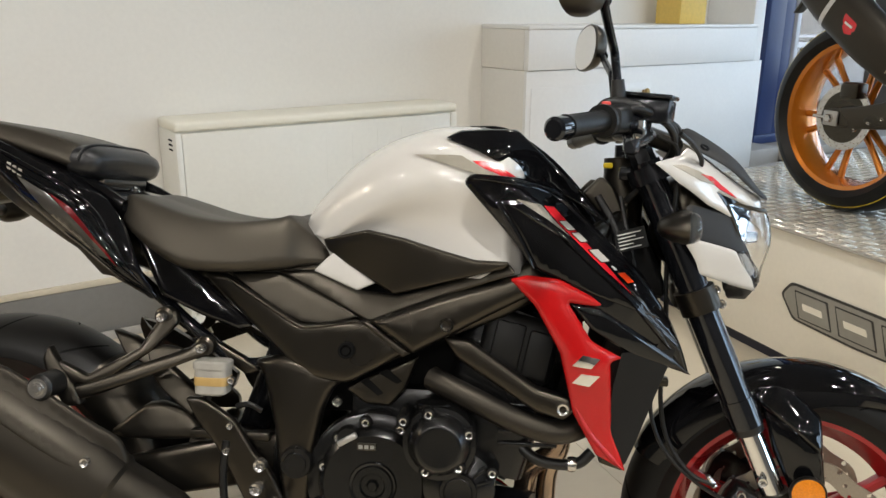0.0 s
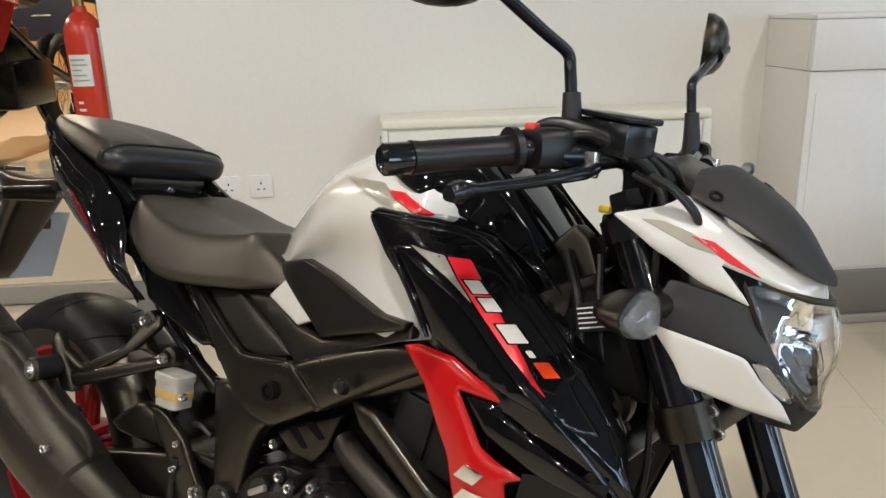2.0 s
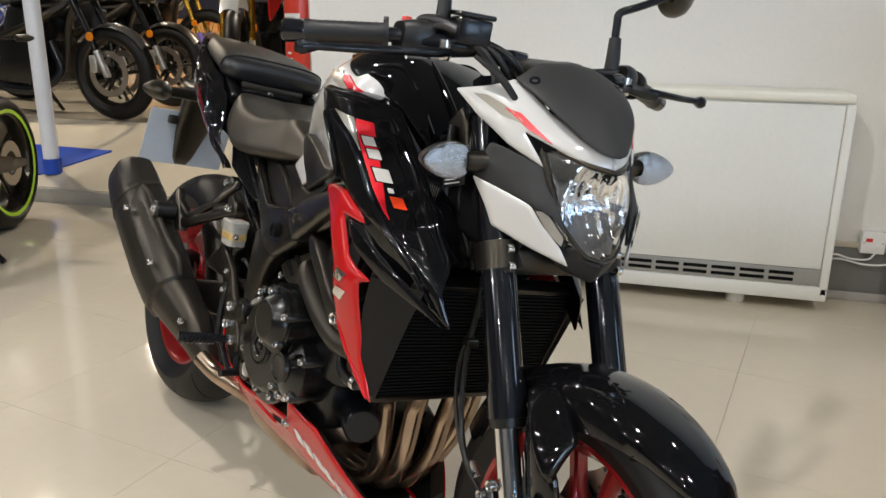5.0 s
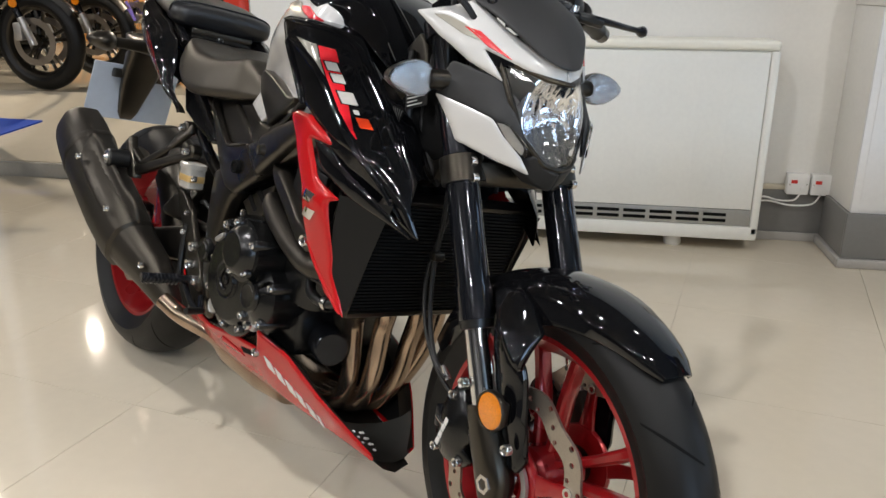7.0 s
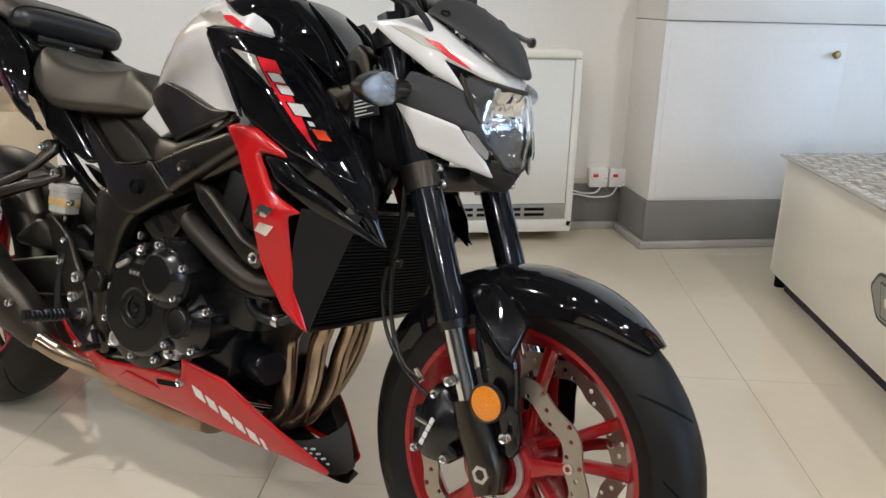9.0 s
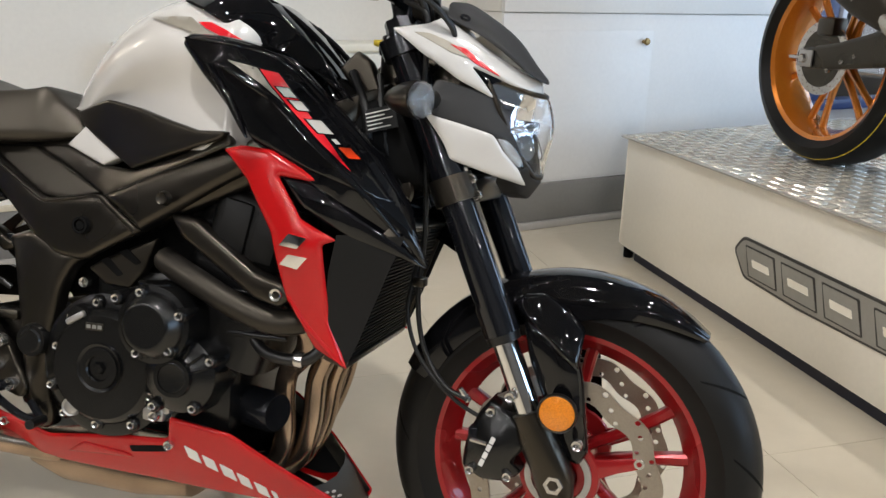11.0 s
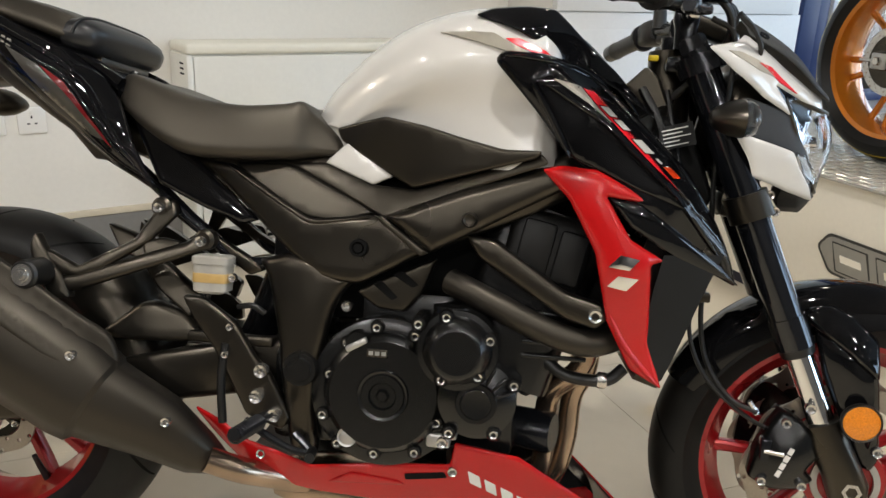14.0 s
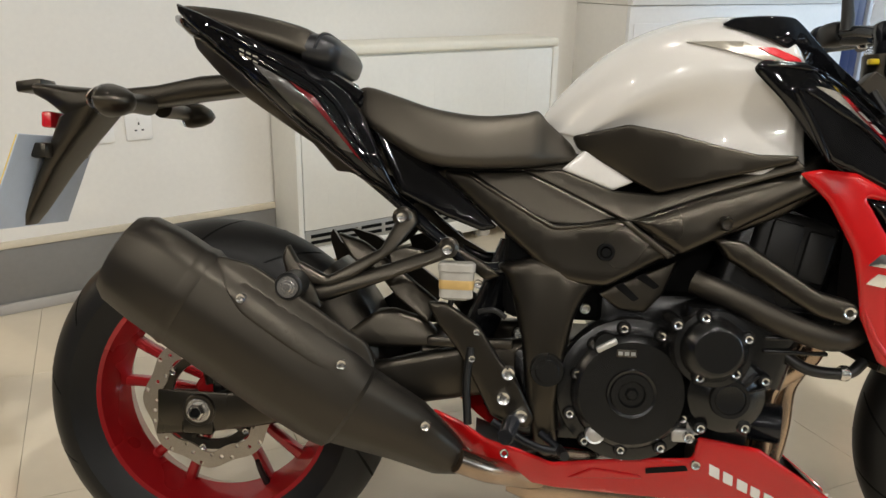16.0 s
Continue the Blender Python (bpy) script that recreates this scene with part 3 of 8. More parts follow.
def tread():
    """One raised bar of checker plate."""
    bm = bmesh.new()
    L, W, H = 0.0185, 0.0040, 0.0026
    lo = [(-L, 0, 0), (-L * 0.5, -W, 0), (L * 0.5, -W, 0), (L, 0, 0), (L * 0.5, W, 0), (-L * 0.5, W, 0)]
    hi = [(-L * 0.7, 0, H), (-L * 0.4, -W * 0.6, H), (L * 0.4, -W * 0.6, H), (L * 0.7, 0, H), (L * 0.4, W * 0.6, H), (-L * 0.4, W * 0.6, H)]
    a = [bm.verts.new(q) for q in lo]
    b = [bm.verts.new(q) for q in hi]
    for i in range(6):
        j = (i + 1) % 6
        bm.faces.new((a[i], a[j], b[j], b[i]))
    bm.faces.new(b)
    return bm


verts, faces = [], []
unit = tread()
unit.verts.index_update()
uv = [v.co.copy() for v in unit.verts]
uf = [[v.index for v in f.verts] for f in unit.faces]
unit.free()
PITCH = 0.046
for i in range(int(PW / PITCH) - 1):
    for j in range(-12, int(PL / PITCH) - 1):
        cx, cy = 0.012 + (i + 0.5) * PITCH, -0.012 - (j + 0.5) * PITCH
        if cy > cx * 0.2035 - 0.03:
            continue
        turn = 0 if (i + j) % 2 else 90
        for s in (-0.0168, -0.0084, 0.0, 0.0084, 0.0168):
            m = pose(cx, cy, PH + 0.006, 0, 0, turn) @ Matrix.Translation((0, s, 0))
            k = len(verts)
            verts += [(m @ v)[:] for v in uv]
            faces += [[k + q for q in f] for f in uf]
me = bpy.data.meshes.new("treads")
me.from_pydata(verts, [], faces)
me.materials.append(M["checker_bar"])
ob = new("treads", me)
ob.parent = plat
tagged(ob, "raised bars of the checker plate in alternating blocks", kind="stuff")


# floor tiles
slab = solid("floor", box(-7.0, 6.5, -4.6, 3.372, -0.06, -0.004), "grout", "glossy cream large-format tile floor", smooth=0)
TS = 0.60
tile_me = None
for i in range(-17, 14):
    for j in range(-15, 9):
        c = pose(0, 0, 0, 0, 0, PA) @ Vector((1.78 + (i + 0.5) * TS, 2.4 + (j + 0.5) * TS, 0))
        if -6.95 < c.x < 6.45 and -4.55 < c.y < 3.3:
            tile_me = tile_me or shared("tile", lambda: box(-TS / 2 + 0.0005, TS / 2 - 0.0005, -TS / 2 + 0.0005, TS / 2 - 0.0005, -0.008, 0.0, 0.0005, 1), "tile", 20)
            piece("tile", tile_me, pose(c.x, c.y, 0, 0, 0, PA), slab)

# emblem on the platform's front, as plain slanted shapes
EM = pose(0.026, -0.784, 0.252, 0, 0, -90) @ Matrix.Diagonal((1, 1, 0.8, 1))


def plate2(outline, thick, corner=0.012):
    return panel(outline, 0.0, thick, res=0.05, corner=corner, roll=0.0005, inward=1)


under = part("emblem_outline", plate2([(-0.012, 0.02), (0.028, 0.086), (0.79, 0.086), (0.845, -0.068), (0.30, -0.086), (0.052, -0.076)], 0.002, 0.02), "emblem_dark", plat, "dark outline under a grey emblem", matrix=EM)
emb = part("emblem", panel([(0.0, 0.02), (0.035, 0.075), (0.78, 0.075), (0.83, -0.06), (0.30, -0.075), (0.06, -0.065)], -0.0025, 0.0024, res=0.05, corner=0.02, roll=0.0005), "emblem", plat, "slanted grey emblem plate with dark bars", matrix=EM)
# plain slanted blocks with dark edges and a cream bar
for x0, x1 in ((0.070, 0.195), (0.235, 0.365), (0.405, 0.530), (0.590, 0.700)):
    for z0, z1, grow, y, paint in ((-0.052, 0.052, 0.006, -0.0042, "emblem_dark"), (-0.052, 0.052, 0.0, -0.0054, "emblem"), (-0.014, 0.014, -0.022, -0.0066, "plat_side")):
        dz = max(grow, 0.0)
        part("emblem_bar", panel([(x0 - grow - 0.3 * z0, z0 - dz), (x0 - grow - 0.3 * z1, z1 + dz), (x1 + grow - 0.3 * z1, z1 + dz), (x1 + grow - 0.3 * z0, z0 - dz)], y, 0.0016, res=0.05, corner=0.004, roll=0.0004), paint, emb, matrix=EM)





# ---- the motorcycle: x forward, y to its left, z up, upright; it leans on its side stand ----
BIKE = pose(0.6384, 1.048, 0, 0, 0, -38.95) @ pose(0, 0, 0, -13.5, 0, 0)
STEER_POINT = Vector((0.412, 0, 0.9))
S = Matrix.Translation((-0.006, 0.012, 0)) @ Matrix.Translation(STEER_POINT) @ Matrix.Rotation(radians(-7.5), 4, Vector((-math.sin(radians(25)), 0, math.cos(radians(25))))) @ Matrix.Translation(-STEER_POINT)
bike = thing("motorcycle", BIKE, "black, white and red motorcycle leaning on its side stand", "motorcycle")
RX, FX, RZ, FZ = -0.7360, 0.7440, 0.321, 0.303


def wheel(parent, x, z, rim_r, tyre_r, width, material, tag, steer, spokes, crown):
    """A cast wheel: tyre, rim with spokes."""
    hw = width / 2
    tyre_profile = []
    for i in range(17):
        a = math.pi * (i / 16) - math.pi / 2
        tyre_profile.append((tyre_r - crown * (1 - math.cos(a)) * 0.9, hw * math.sin(a)))
    side = [(rim_r + 0.010, hw * 0.80), (rim_r - 0.004, hw * 0.72), (rim_r - 0.004, -hw * 0.72), (rim_r + 0.010, -hw * 0.80)]
    w = part("wheel", lathe([(rim_r - 0.012, -hw * 0.70), (rim_r + 0.004, -hw * 0.74), (rim_r + 0.006, -hw * 0.66), (rim_r - 0.010, -hw * 0.60), (rim_r - 0.019, -hw * 0.35), (rim_r - 0.021, 0),
                             (rim_r - 0.019, hw * 0.35), (rim_r - 0.010, hw * 0.60), (rim_r + 0.006, hw * 0.66), (rim_r + 0.004, hw * 0.74), (rim_r - 0.012, hw * 0.70), (rim_r - 0.026, hw * 0.35), (rim_r - 0.038, 0), (rim_r - 0.026, -hw * 0.35)], x, z, 72, close=True),
             material, parent, tag, matrix=steer)
    part("tyre", lathe(tyre_profile + side, x, z, 96, close=True), "rubber", w, "black tyre with shallow tread grooves", matrix=steer)
    verts, faces = [], []
    for k in range(26):
        sgn = 1 if k % 2 else -1
        a0 = 2 * math.pi * k / 26
        for i in range(9):
            t = 0.06 + 0.78 * i / 8
            ph = sgn * t * math.pi / 2
            a = a0 + 0.30 * t ** 1.3
            r = tyre_r - crown * (1 - math.cos(ph)) * 0.9 + 0.0005
            wd = 0.0034 * (1 - 0.6 * abs(2 * t - 1)) / r
            for e in (-wd, wd):
                verts.append((x + r * math.cos(a + e), hw * math.sin(ph) * 1.004, z + r * math.sin(a + e)))
            if i:
                n = len(verts)
                faces.append((n - 4, n - 3, n - 1, n - 2))
    me = bpy.data.meshes.new("tread_groove")
    me.from_pydata([steer @ Vector(q) for q in verts], [], faces)
    me.materials.append(M["dark"])
    gr_ = new("tread_groove", me)
    gr_.parent = w
    tagged(gr_, "dark curved tread grooves of the tyre", kind="stuff")
    hub_r = 0.045
    part("hub", lathe([(0.0, -0.05), (hub_r * 0.8, -0.05), (hub_r, -0.04), (hub_r, 0.04), (hub_r * 0.8, 0.05), (0, 0.05)], x, z, 32), material, w, matrix=steer)
    for i in range(spokes):
        a = 2 * math.pi * (i + 0.3) / spokes
        u, v = Vector((math.cos(a), 0, math.sin(a))), Vector((-math.sin(a), 0, math.cos(a)))
        c = Vector((x, 0, z))
        for lean in (-1, 1):
            loops = []
            for k in range(5):
                t = k / 4
                r = hub_r * 0.8 + (rim_r - 0.022 - hub_r * 0.8) * t
                p = c + u * r + v * lean * (0.014 + 0.030 * t ** 1.5)
                loops.append(oval(p, v, (0, 1, 0), 0.0080 + 0.004 * t * t, 0.018 - 0.006 * t, 10, 3))
            part("spoke", rings(loops), material, w, matrix=steer)
    return w


rear = wheel(bike, RX, RZ, 0.223, 0.324, 0.184, "red_wheel", "red painted cast rear wheel", Matrix(), 5, 0.075)
frontw = wheel(bike, FX, FZ, 0.222, 0.301, 0.106, "red_wheel", "red painted cast front wheel", S, 5, 0.062)



def side(name, outline, height, material, both=True, label="", parent=None, thick=0.004, res=0.014, corner=0.006, roll=0.004, steer=None):
    """A body panel on the right flank, and its mirror on the left."""
    h = surf(height) if isinstance(height, list) else height
    bm = panel(outline, h, thick, res, corner, roll)
    other = flipped(bm) if both else None
    ob = part(name, bm, material, parent or bike, label, matrix=steer, smooth=58)
    if both:
        part(name, other, material, bike if parent is None or parent.parent is None else parent.parent, label, matrix=steer, smooth=58)
    return ob


# --- tank ---
TANK = [(-0.168, 0.838, 0.045, 0.045, 0.80), (-0.14, 0.882, 0.075, 0.068, 0.79), (-0.08, 0.943, 0.112, 0.095, 0.78), (-0.02, 0.984, 0.143, 0.115, 0.77), (0.04, 1.008, 0.166, 0.137, 0.765),
        (0.10, 1.020, 0.182, 0.162, 0.76), (0.16, 1.018, 0.192, 0.186, 0.76), (0.205, 1.006, 0.197, 0.200, 0.765), (0.23, 0.985, 0.170, 0.178, 0.77), (0.245, 0.955, 0.11, 0.115, 0.78)]


def tank_half(zt, ws, wk, zb):
    s = zt - 0.11 if zt - 0.11 > zb + 0.03 else zb + 0.03
    k = [(0, 0.0, zt), (0, 0.38 * ws, zt - 0.004), (0, 0.72 * ws, zt - 0.026), (0, 0.93 * ws, zt - 0.062), (0, ws, s), (0, (ws + wk) / 2 * 0.985 - 0.010 * max(0.0, min(1.0, (zt - 0.95) / 0.05)), (s + zb) / 2 + 0.01), (0, wk, zb)]
    return [(q.y, q.z) for q in smooth_path(k, 4)]


def tank_y(x, z):
    """The tank's half width at a place on its flank."""
    xs = [t[0] for t in TANK]
    zt, ws, wk, zb = (float(np.interp(x, xs, [t[i] for t in TANK])) for i in (1, 2, 3, 4))
    pts = tank_half(zt, ws, wk, zb)[::-1]
    return -float(np.interp(z, [q[1] for q in pts], [q[0] for q in pts]))


loops = []
dense = smooth_path([(t[0], t[1], 0) for t in TANK], 4)
for q in dense:
    x = q.x
    xs = [t[0] for t in TANK]
    zt, ws, wk, zb = q.y, *(float(np.interp(x, xs, [t[i] for t in TANK])) for i in (2, 3, 4))
    half = tank_half(zt, ws, wk, zb)
    loops.append([(x, -y, z) for y, z in half] + [(x, y, z) for y, z in half[:0:-1]])
tank = part("fuel_tank", rings(loops), "white_gloss", bike, "pearl white fuel tank", smooth=60)
side("knee_panel", [(-0.108, 0.794), (-0.117, 0.813), (-0.032, 0.833), (0.033, 0.821), (0.095, 0.804), (0.155, 0.790), (0.212, 0.790), (0.204, 0.779), (0.110, 0.752), (0.018, 0.724), (-0.020, 0.743)],
     [(-0.117, 0.805, -0.098), (-0.09, 0.803, -0.113), (-0.03, 0.833, -0.142), (0.10, 0.803, -0.177), (0.2, 0.785, -0.209), (0.018, 0.724, -0.146), (0.11, 0.755, -0.180), (-0.02, 0.745, -0.132)], "matte", label="matte black knee panel", thick=0.02)
side("tank_patch", [(-0.132, 0.757), (-0.092, 0.795), (-0.017, 0.741), (-0.050, 0.726)], [(-0.13, 0.757, -0.106), (-0.09, 0.79, -0.108), (-0.02, 0.742, -0.127), (-0.05, 0.728, -0.123)], "white_gloss", thick=0.03, corner=0.004, label="white lower tank corner")
tank_decal = lambda x, z: tank_y(x, z) - 0.0055
side("tank_stripe", [(0.046, 0.962), (0.128, 0.960), (0.158, 0.941), (0.193, 0.926), (0.163, 0.927), (0.111, 0.943)], tank_decal, "grey_decal", thick=0.006, corner=0.003, roll=0.0006, res=0.008, label="grey stripe")
side("tank_stripe", [(0.146, 0.951), (0.168, 0.951), (0.196, 0.939), (0.221, 0.925), (0.197, 0.926), (0.163, 0.940)], tank_decal, "red_decal", thick=0.006, corner=0.002, roll=0.0006, res=0.008, label="red stripe")

# --- shrouds ---
side("upper_shroud", [(0.098, 0.990), (0.122, 1.004), (0.219, 1.008), (0.262, 0.968), (0.314, 0.922), (0.352, 0.878), (0.380, 0.848), (0.317, 0.890), (0.275, 0.910), (0.236, 0.926), (0.195, 0.946), (0.151, 0.969)],
     [(0.10, 0.99, -0.150), (0.122, 1.004, -0.136), (0.219, 1.008, -0.122), (0.262, 0.968, -0.118), (0.314, 0.922, -0.115), (0.38, 0.85, -0.130), (0.317, 0.890, -0.142), (0.275, 0.910, -0.141), (0.236, 0.926, -0.146), (0.195, 0.946, -0.179), (0.151, 0.969, -0.180), (0.18, 0.985, -0.168), (0.205, 0.965, -0.170), (0.225, 0.960, -0.150)], "black_gloss", label="gloss black upper shroud", res=0.009)
loops = []
for x, zt, w in [(0.10, 1.012, 0.10), (0.16, 1.022, 0.118), (0.22, 1.012, 0.112), (0.27, 0.970, 0.112), (0.32, 0.915, 0.115), (0.36, 0.865, 0.105), (0.38, 0.83, 0.09)]:
    loops.append([(x, w * math.sin(a), zt - 0.05 + 0.05 * math.cos(a) ** 0.6 if math.cos(a) > 0 else zt - 0.05) for a in (math.pi * k / 12 - math.pi / 2 for k in range(13))])
part("tank_cover", rings(loops, close=False), "black_gloss", bike, "gloss black cover in front of the tank", smooth=50)
for sgn in (-1, 1):
    part("cover_ridge", tube([(0.125, 0.112 * sgn, 1.004), (0.20, 0.118 * sgn, 0.998), (0.27, 0.112 * sgn, 0.945), (0.33, 0.108 * sgn, 0.885), (0.375, 0.095 * sgn, 0.828)], [0.002, 0.005, 0.006, 0.005, 0.002], 10), "black_gloss", bike, "moulded ridge on the tank cover")
    part("cover_ridge", tube([(0.135, 0.050 * sgn, 1.018), (0.20, 0.055 * sgn, 1.012), (0.27, 0.060 * sgn, 0.968), (0.33, 0.055 * sgn, 0.910), (0.37, 0.045 * sgn, 0.855)], [0.002, 0.004, 0.005, 0.004, 0.002], 10), "black_gloss", bike, "moulded ridge on the tank cover")


def across(x, z):
    """Distance along and across the shroud's stripe, from its upper rear corner."""
    return (x - 0.283) * 0.735 - (z - 0.857) * 0.678, (x - 0.283) * 0.678 + (z - 0.857) * 0.735


def along(a, c):
    return (0.283 + 0.735 * a + 0.678 * c, 0.857 - 0.678 * a + 0.735 * c)


def shroud_y(x, z):
    """The shroud's flank, folded along its stripe towards the front."""
    a, c = across(x, z)
    flank = np.interp(c, [-0.08, -0.045, -0.010, -0.002, 0.006, 0.0145, 0.040, 0.080], [-0.215, -0.220, -0.2195, -0.215, -0.201, -0.185, -0.150, -0.120])
    return float(flank + np.interp(a, [-0.15, -0.09, 0.0, 0.15, 0.19, 0.25, 0.343], [0.006, -0.006, 0.0, 0.002, 0.012, 0.040, 0.078]))


shroud = side("side_shroud", [(0.133, 0.916), (0.146, 0.930), (0.224, 0.925), (0.286, 0.910), (0.354, 0.846), (0.430, 0.774), (0.482, 0.696), (0.516, 0.604), (0.445, 0.640), (0.379, 0.688), (0.301, 0.750), (0.253, 0.779), (0.198, 0.845)],
              shroud_y, "black_gloss", label="gloss black pointed side shroud", thick=0.006, roll=0.008, corner=0.01, res=0.007)
side("shroud_insert", [(0.192, 0.888), (0.240, 0.890), (0.310, 0.868), (0.400, 0.783), (0.462, 0.702), (0.348, 0.742), (0.253, 0.784)], lambda x, z: shroud_y(x, z) - 0.003, "black_gloss", thick=0.004, roll=0.003, res=0.008, label="gloss black insert")
RIDGE = [(0.249, 0.782), (0.221, 0.834), (0.188, 0.884), (0.205, 0.884), (0.245, 0.862), (0.300, 0.830), (0.345, 0.788), (0.405, 0.735), (0.455, 0.678), (0.492, 0.632)]


def strip(path, w):
    """The outline of a band of half width w along a path, tapering to its ends."""
    p = smooth_path([(x, z, 0) for x, z in path], 3)
    a, b = [], []
    for i, q in enumerate(p):
        d = (p[min(i + 1, len(p) - 1)] - p[max(i - 1, 0)]).normalized()
        k = w * min(1.0, 0.25 + 4 * i / len(p), 0.25 + 4 * (len(p) - 1 - i) / len(p))
        a.append((q.x - d.y * k, q.y + d.x * k))
        b.append((q.x + d.y * k, q.y - d.x * k))
    return a + b[::-1]


side("shroud_ridge", strip(RIDGE[:3], 0.0050), lambda x, z: shroud_y(x, z) - 0.010, "black_gloss", thick=0.009, roll=0.0048, corner=0, res=0.006, label="gloss black moulded ridge")
side("shroud_ridge", strip(RIDGE[3:], 0.0042), lambda x, z: shroud_y(x, z) - 0.009, "black_gloss", thick=0.008, roll=0.0040, corner=0, res=0.006, label="gloss black moulded ridge")
side("shroud_ridge", strip([(0.142, 0.922), (0.20, 0.918), (0.275, 0.905), (0.345, 0.846), (0.420, 0.775), (0.475, 0.700)], 0.0040), lambda x, z: shroud_y(x, z) - 0.004, "black_gloss", thick=0.006, roll=0.0038, corner=0, res=0.006, label="gloss black moulded edge")
on_insert = lambda x, z: shroud_y(x, z) - 0.0046
side("shroud_stripe", [along(*q) for q in ((-0.033, 0.0035), (-0.018, 0.0150), (0.045, 0.0105), (0.105, 0.0060), (0.168, 0.0005), (0.105, -0.0020), (0.045, -0.0012), (0.0, 0.0))], on_insert, "red_decal", thick=0.002, corner=0.002, roll=0.0005, res=0.006, label="red stripe with plain pale bars")
side("shroud_stripe", [along(*q) for q in ((-0.071, -0.0195), (-0.036, 0.0022), (-0.002, -0.0012), (0.032, -0.0024), (-0.012, -0.0075))], on_insert, "mid_grey", thick=0.002, corner=0.002, roll=0.0005, res=0.006, label="sand grey stripe")
on_stripe = lambda x, z: shroud_y(x, z) - 0.0056
# plain slanted blocks over the stripe's front edge
for a, c, length, high, paint in ((0.017, 0.0075, 0.020, 0.0085, "pale_decal"), (0.044, 0.0080, 0.020, 0.0085, "pale_decal"), (0.087, 0.0090, 0.027, 0.0110, "pale_decal"), (0.118, 0.0110, 0.010, 0.0035, "pale_decal"), (0.143, 0.0135, 0.022, 0.0090, "orange_decal")):
    for grow, lift, colour in ((1.0, 0.0, "black_gloss"), (0.0, 0.0008, paint)):
        u, v = length / 2 + 0.0018 * grow, high / 2 + 0.0014 * grow
        block = [along(a - u - v, c - v), along(a + u - v, c - v), along(a + u + v, c + v), along(a - u + v, c + v)]
        side("stripe_bar", block, lambda x, z, lift=lift: on_stripe(x, z) - lift, colour, thick=0.0014, corner=0.0012, roll=0.0003, res=0.006, label="black border of a bar" if grow else ("orange bar" if paint == "orange_decal" else "pale silver slanted bar"))
for sgn in (-1, 1):
    loops = []
    for x, z in ((0.205, 0.925), (0.245, 0.920), (0.286, 0.908), (0.354, 0.845), (0.395, 0.806), (0.432, 0.772), (0.480, 0.696)):
        yo = -shroud_y(x, z) - 0.005
        loops.append([(x, sgn * yo, z), (x - 0.006, sgn * (yo - 0.025), z + 0.006), (x - 0.02, sgn * max(0.06, yo - 0.07), z - 0.006), (x - 0.05, sgn * 0.045, z - 0.04)])
    part("shroud_bridge", rings(loops, close=False), "black_gloss", bike, "gloss black inner side of the shroud", smooth=60)
wing_y = surf([(0.216, 0.763, -0.218), (0.314, 0.722, -0.230), (0.354, 0.639, -0.233), (0.385, 0.641, -0.220), (0.41, 0.453, -0.185), (0.36, 0.478, -0.192), (0.374, 0.723, -0.215), (0.295, 0.64, -0.225), (0.308, 0.587, -0.220), (0.378, 0.557, -0.207), (0.29, 0.765, -0.226)])
wing = side("red_wing", [(0.212, 0.764), (0.240, 0.771), (0.290, 0.767), (0.378, 0.722), (0.304, 0.731), (0.342, 0.672), (0.393, 0.644), (0.374, 0.637), (0.383, 0.522), (0.410, 0.450), (0.360, 0.478), (0.319, 0.551), (0.294, 0.651), (0.253, 0.723)],
            wing_y, "red_gloss", label="candy red wing panel with a chrome badge", thick=0.006, roll=0.007, corner=0.005, res=0.011)
side("wing_blade", [(0.308, 0.729), (0.352, 0.724), (0.478, 0.642), (0.516, 0.608), (0.41, 0.648), (0.342, 0.688)], surf([(0.308, 0.729, -0.226), (0.352, 0.724, -0.222), (0.478, 0.642, -0.178), (0.516, 0.608, -0.158), (0.41, 0.648, -0.206), (0.342, 0.688, -0.226), (0.41, 0.675, -0.211)]), "black_gloss", thick=0.006, roll=0.006, label="gloss black blade")
on_wing = lambda x, z: wing_y(x, z) - 0.004
BADGE = [(0.313, 0.632), (0.329, 0.650), (0.356, 0.645), (0.342, 0.629)]
for o in (BADGE, [(0.670 - x, 1.249 - z) for x, z in BADGE]):
    side("badge", o, on_wing, "chrome", thick=0.004, corner=0.001, roll=0.0012, res=0.01, label="chrome badge shape")
for sgn in (-1, 1):
    part("radiator_cover", rings([[(xo, sgn * yo, zo), (xo * 0.6 + xi * 0.4, sgn * (yo * 0.62 + 0.175 * 0.38), zo * 0.6 + zi * 0.4), (xi, sgn * 0.175, zi)] for xo, yo, zo, xi, zi in
                                  [(0.392, 0.212, 0.652, 0.484, 0.655), (0.382, 0.208, 0.60, 0.462, 0.60), (0.376, 0.200, 0.545, 0.442, 0.545), (0.388, 0.190, 0.495, 0.424, 0.495), (0.402, 0.182, 0.462, 0.410, 0.462)]], close=False), "cover_black", bike, "satin black radiator side cover", smooth=60)
side("wing_edge", strip([(0.322, 0.562), (0.345, 0.520), (0.372, 0.488), (0.404, 0.456)], 0.0045), lambda x, z: wing_y(x, z) - 0.003, "red_gloss", thick=0.008, roll=0.0042, corner=0, res=0.006, label="red folded edge")

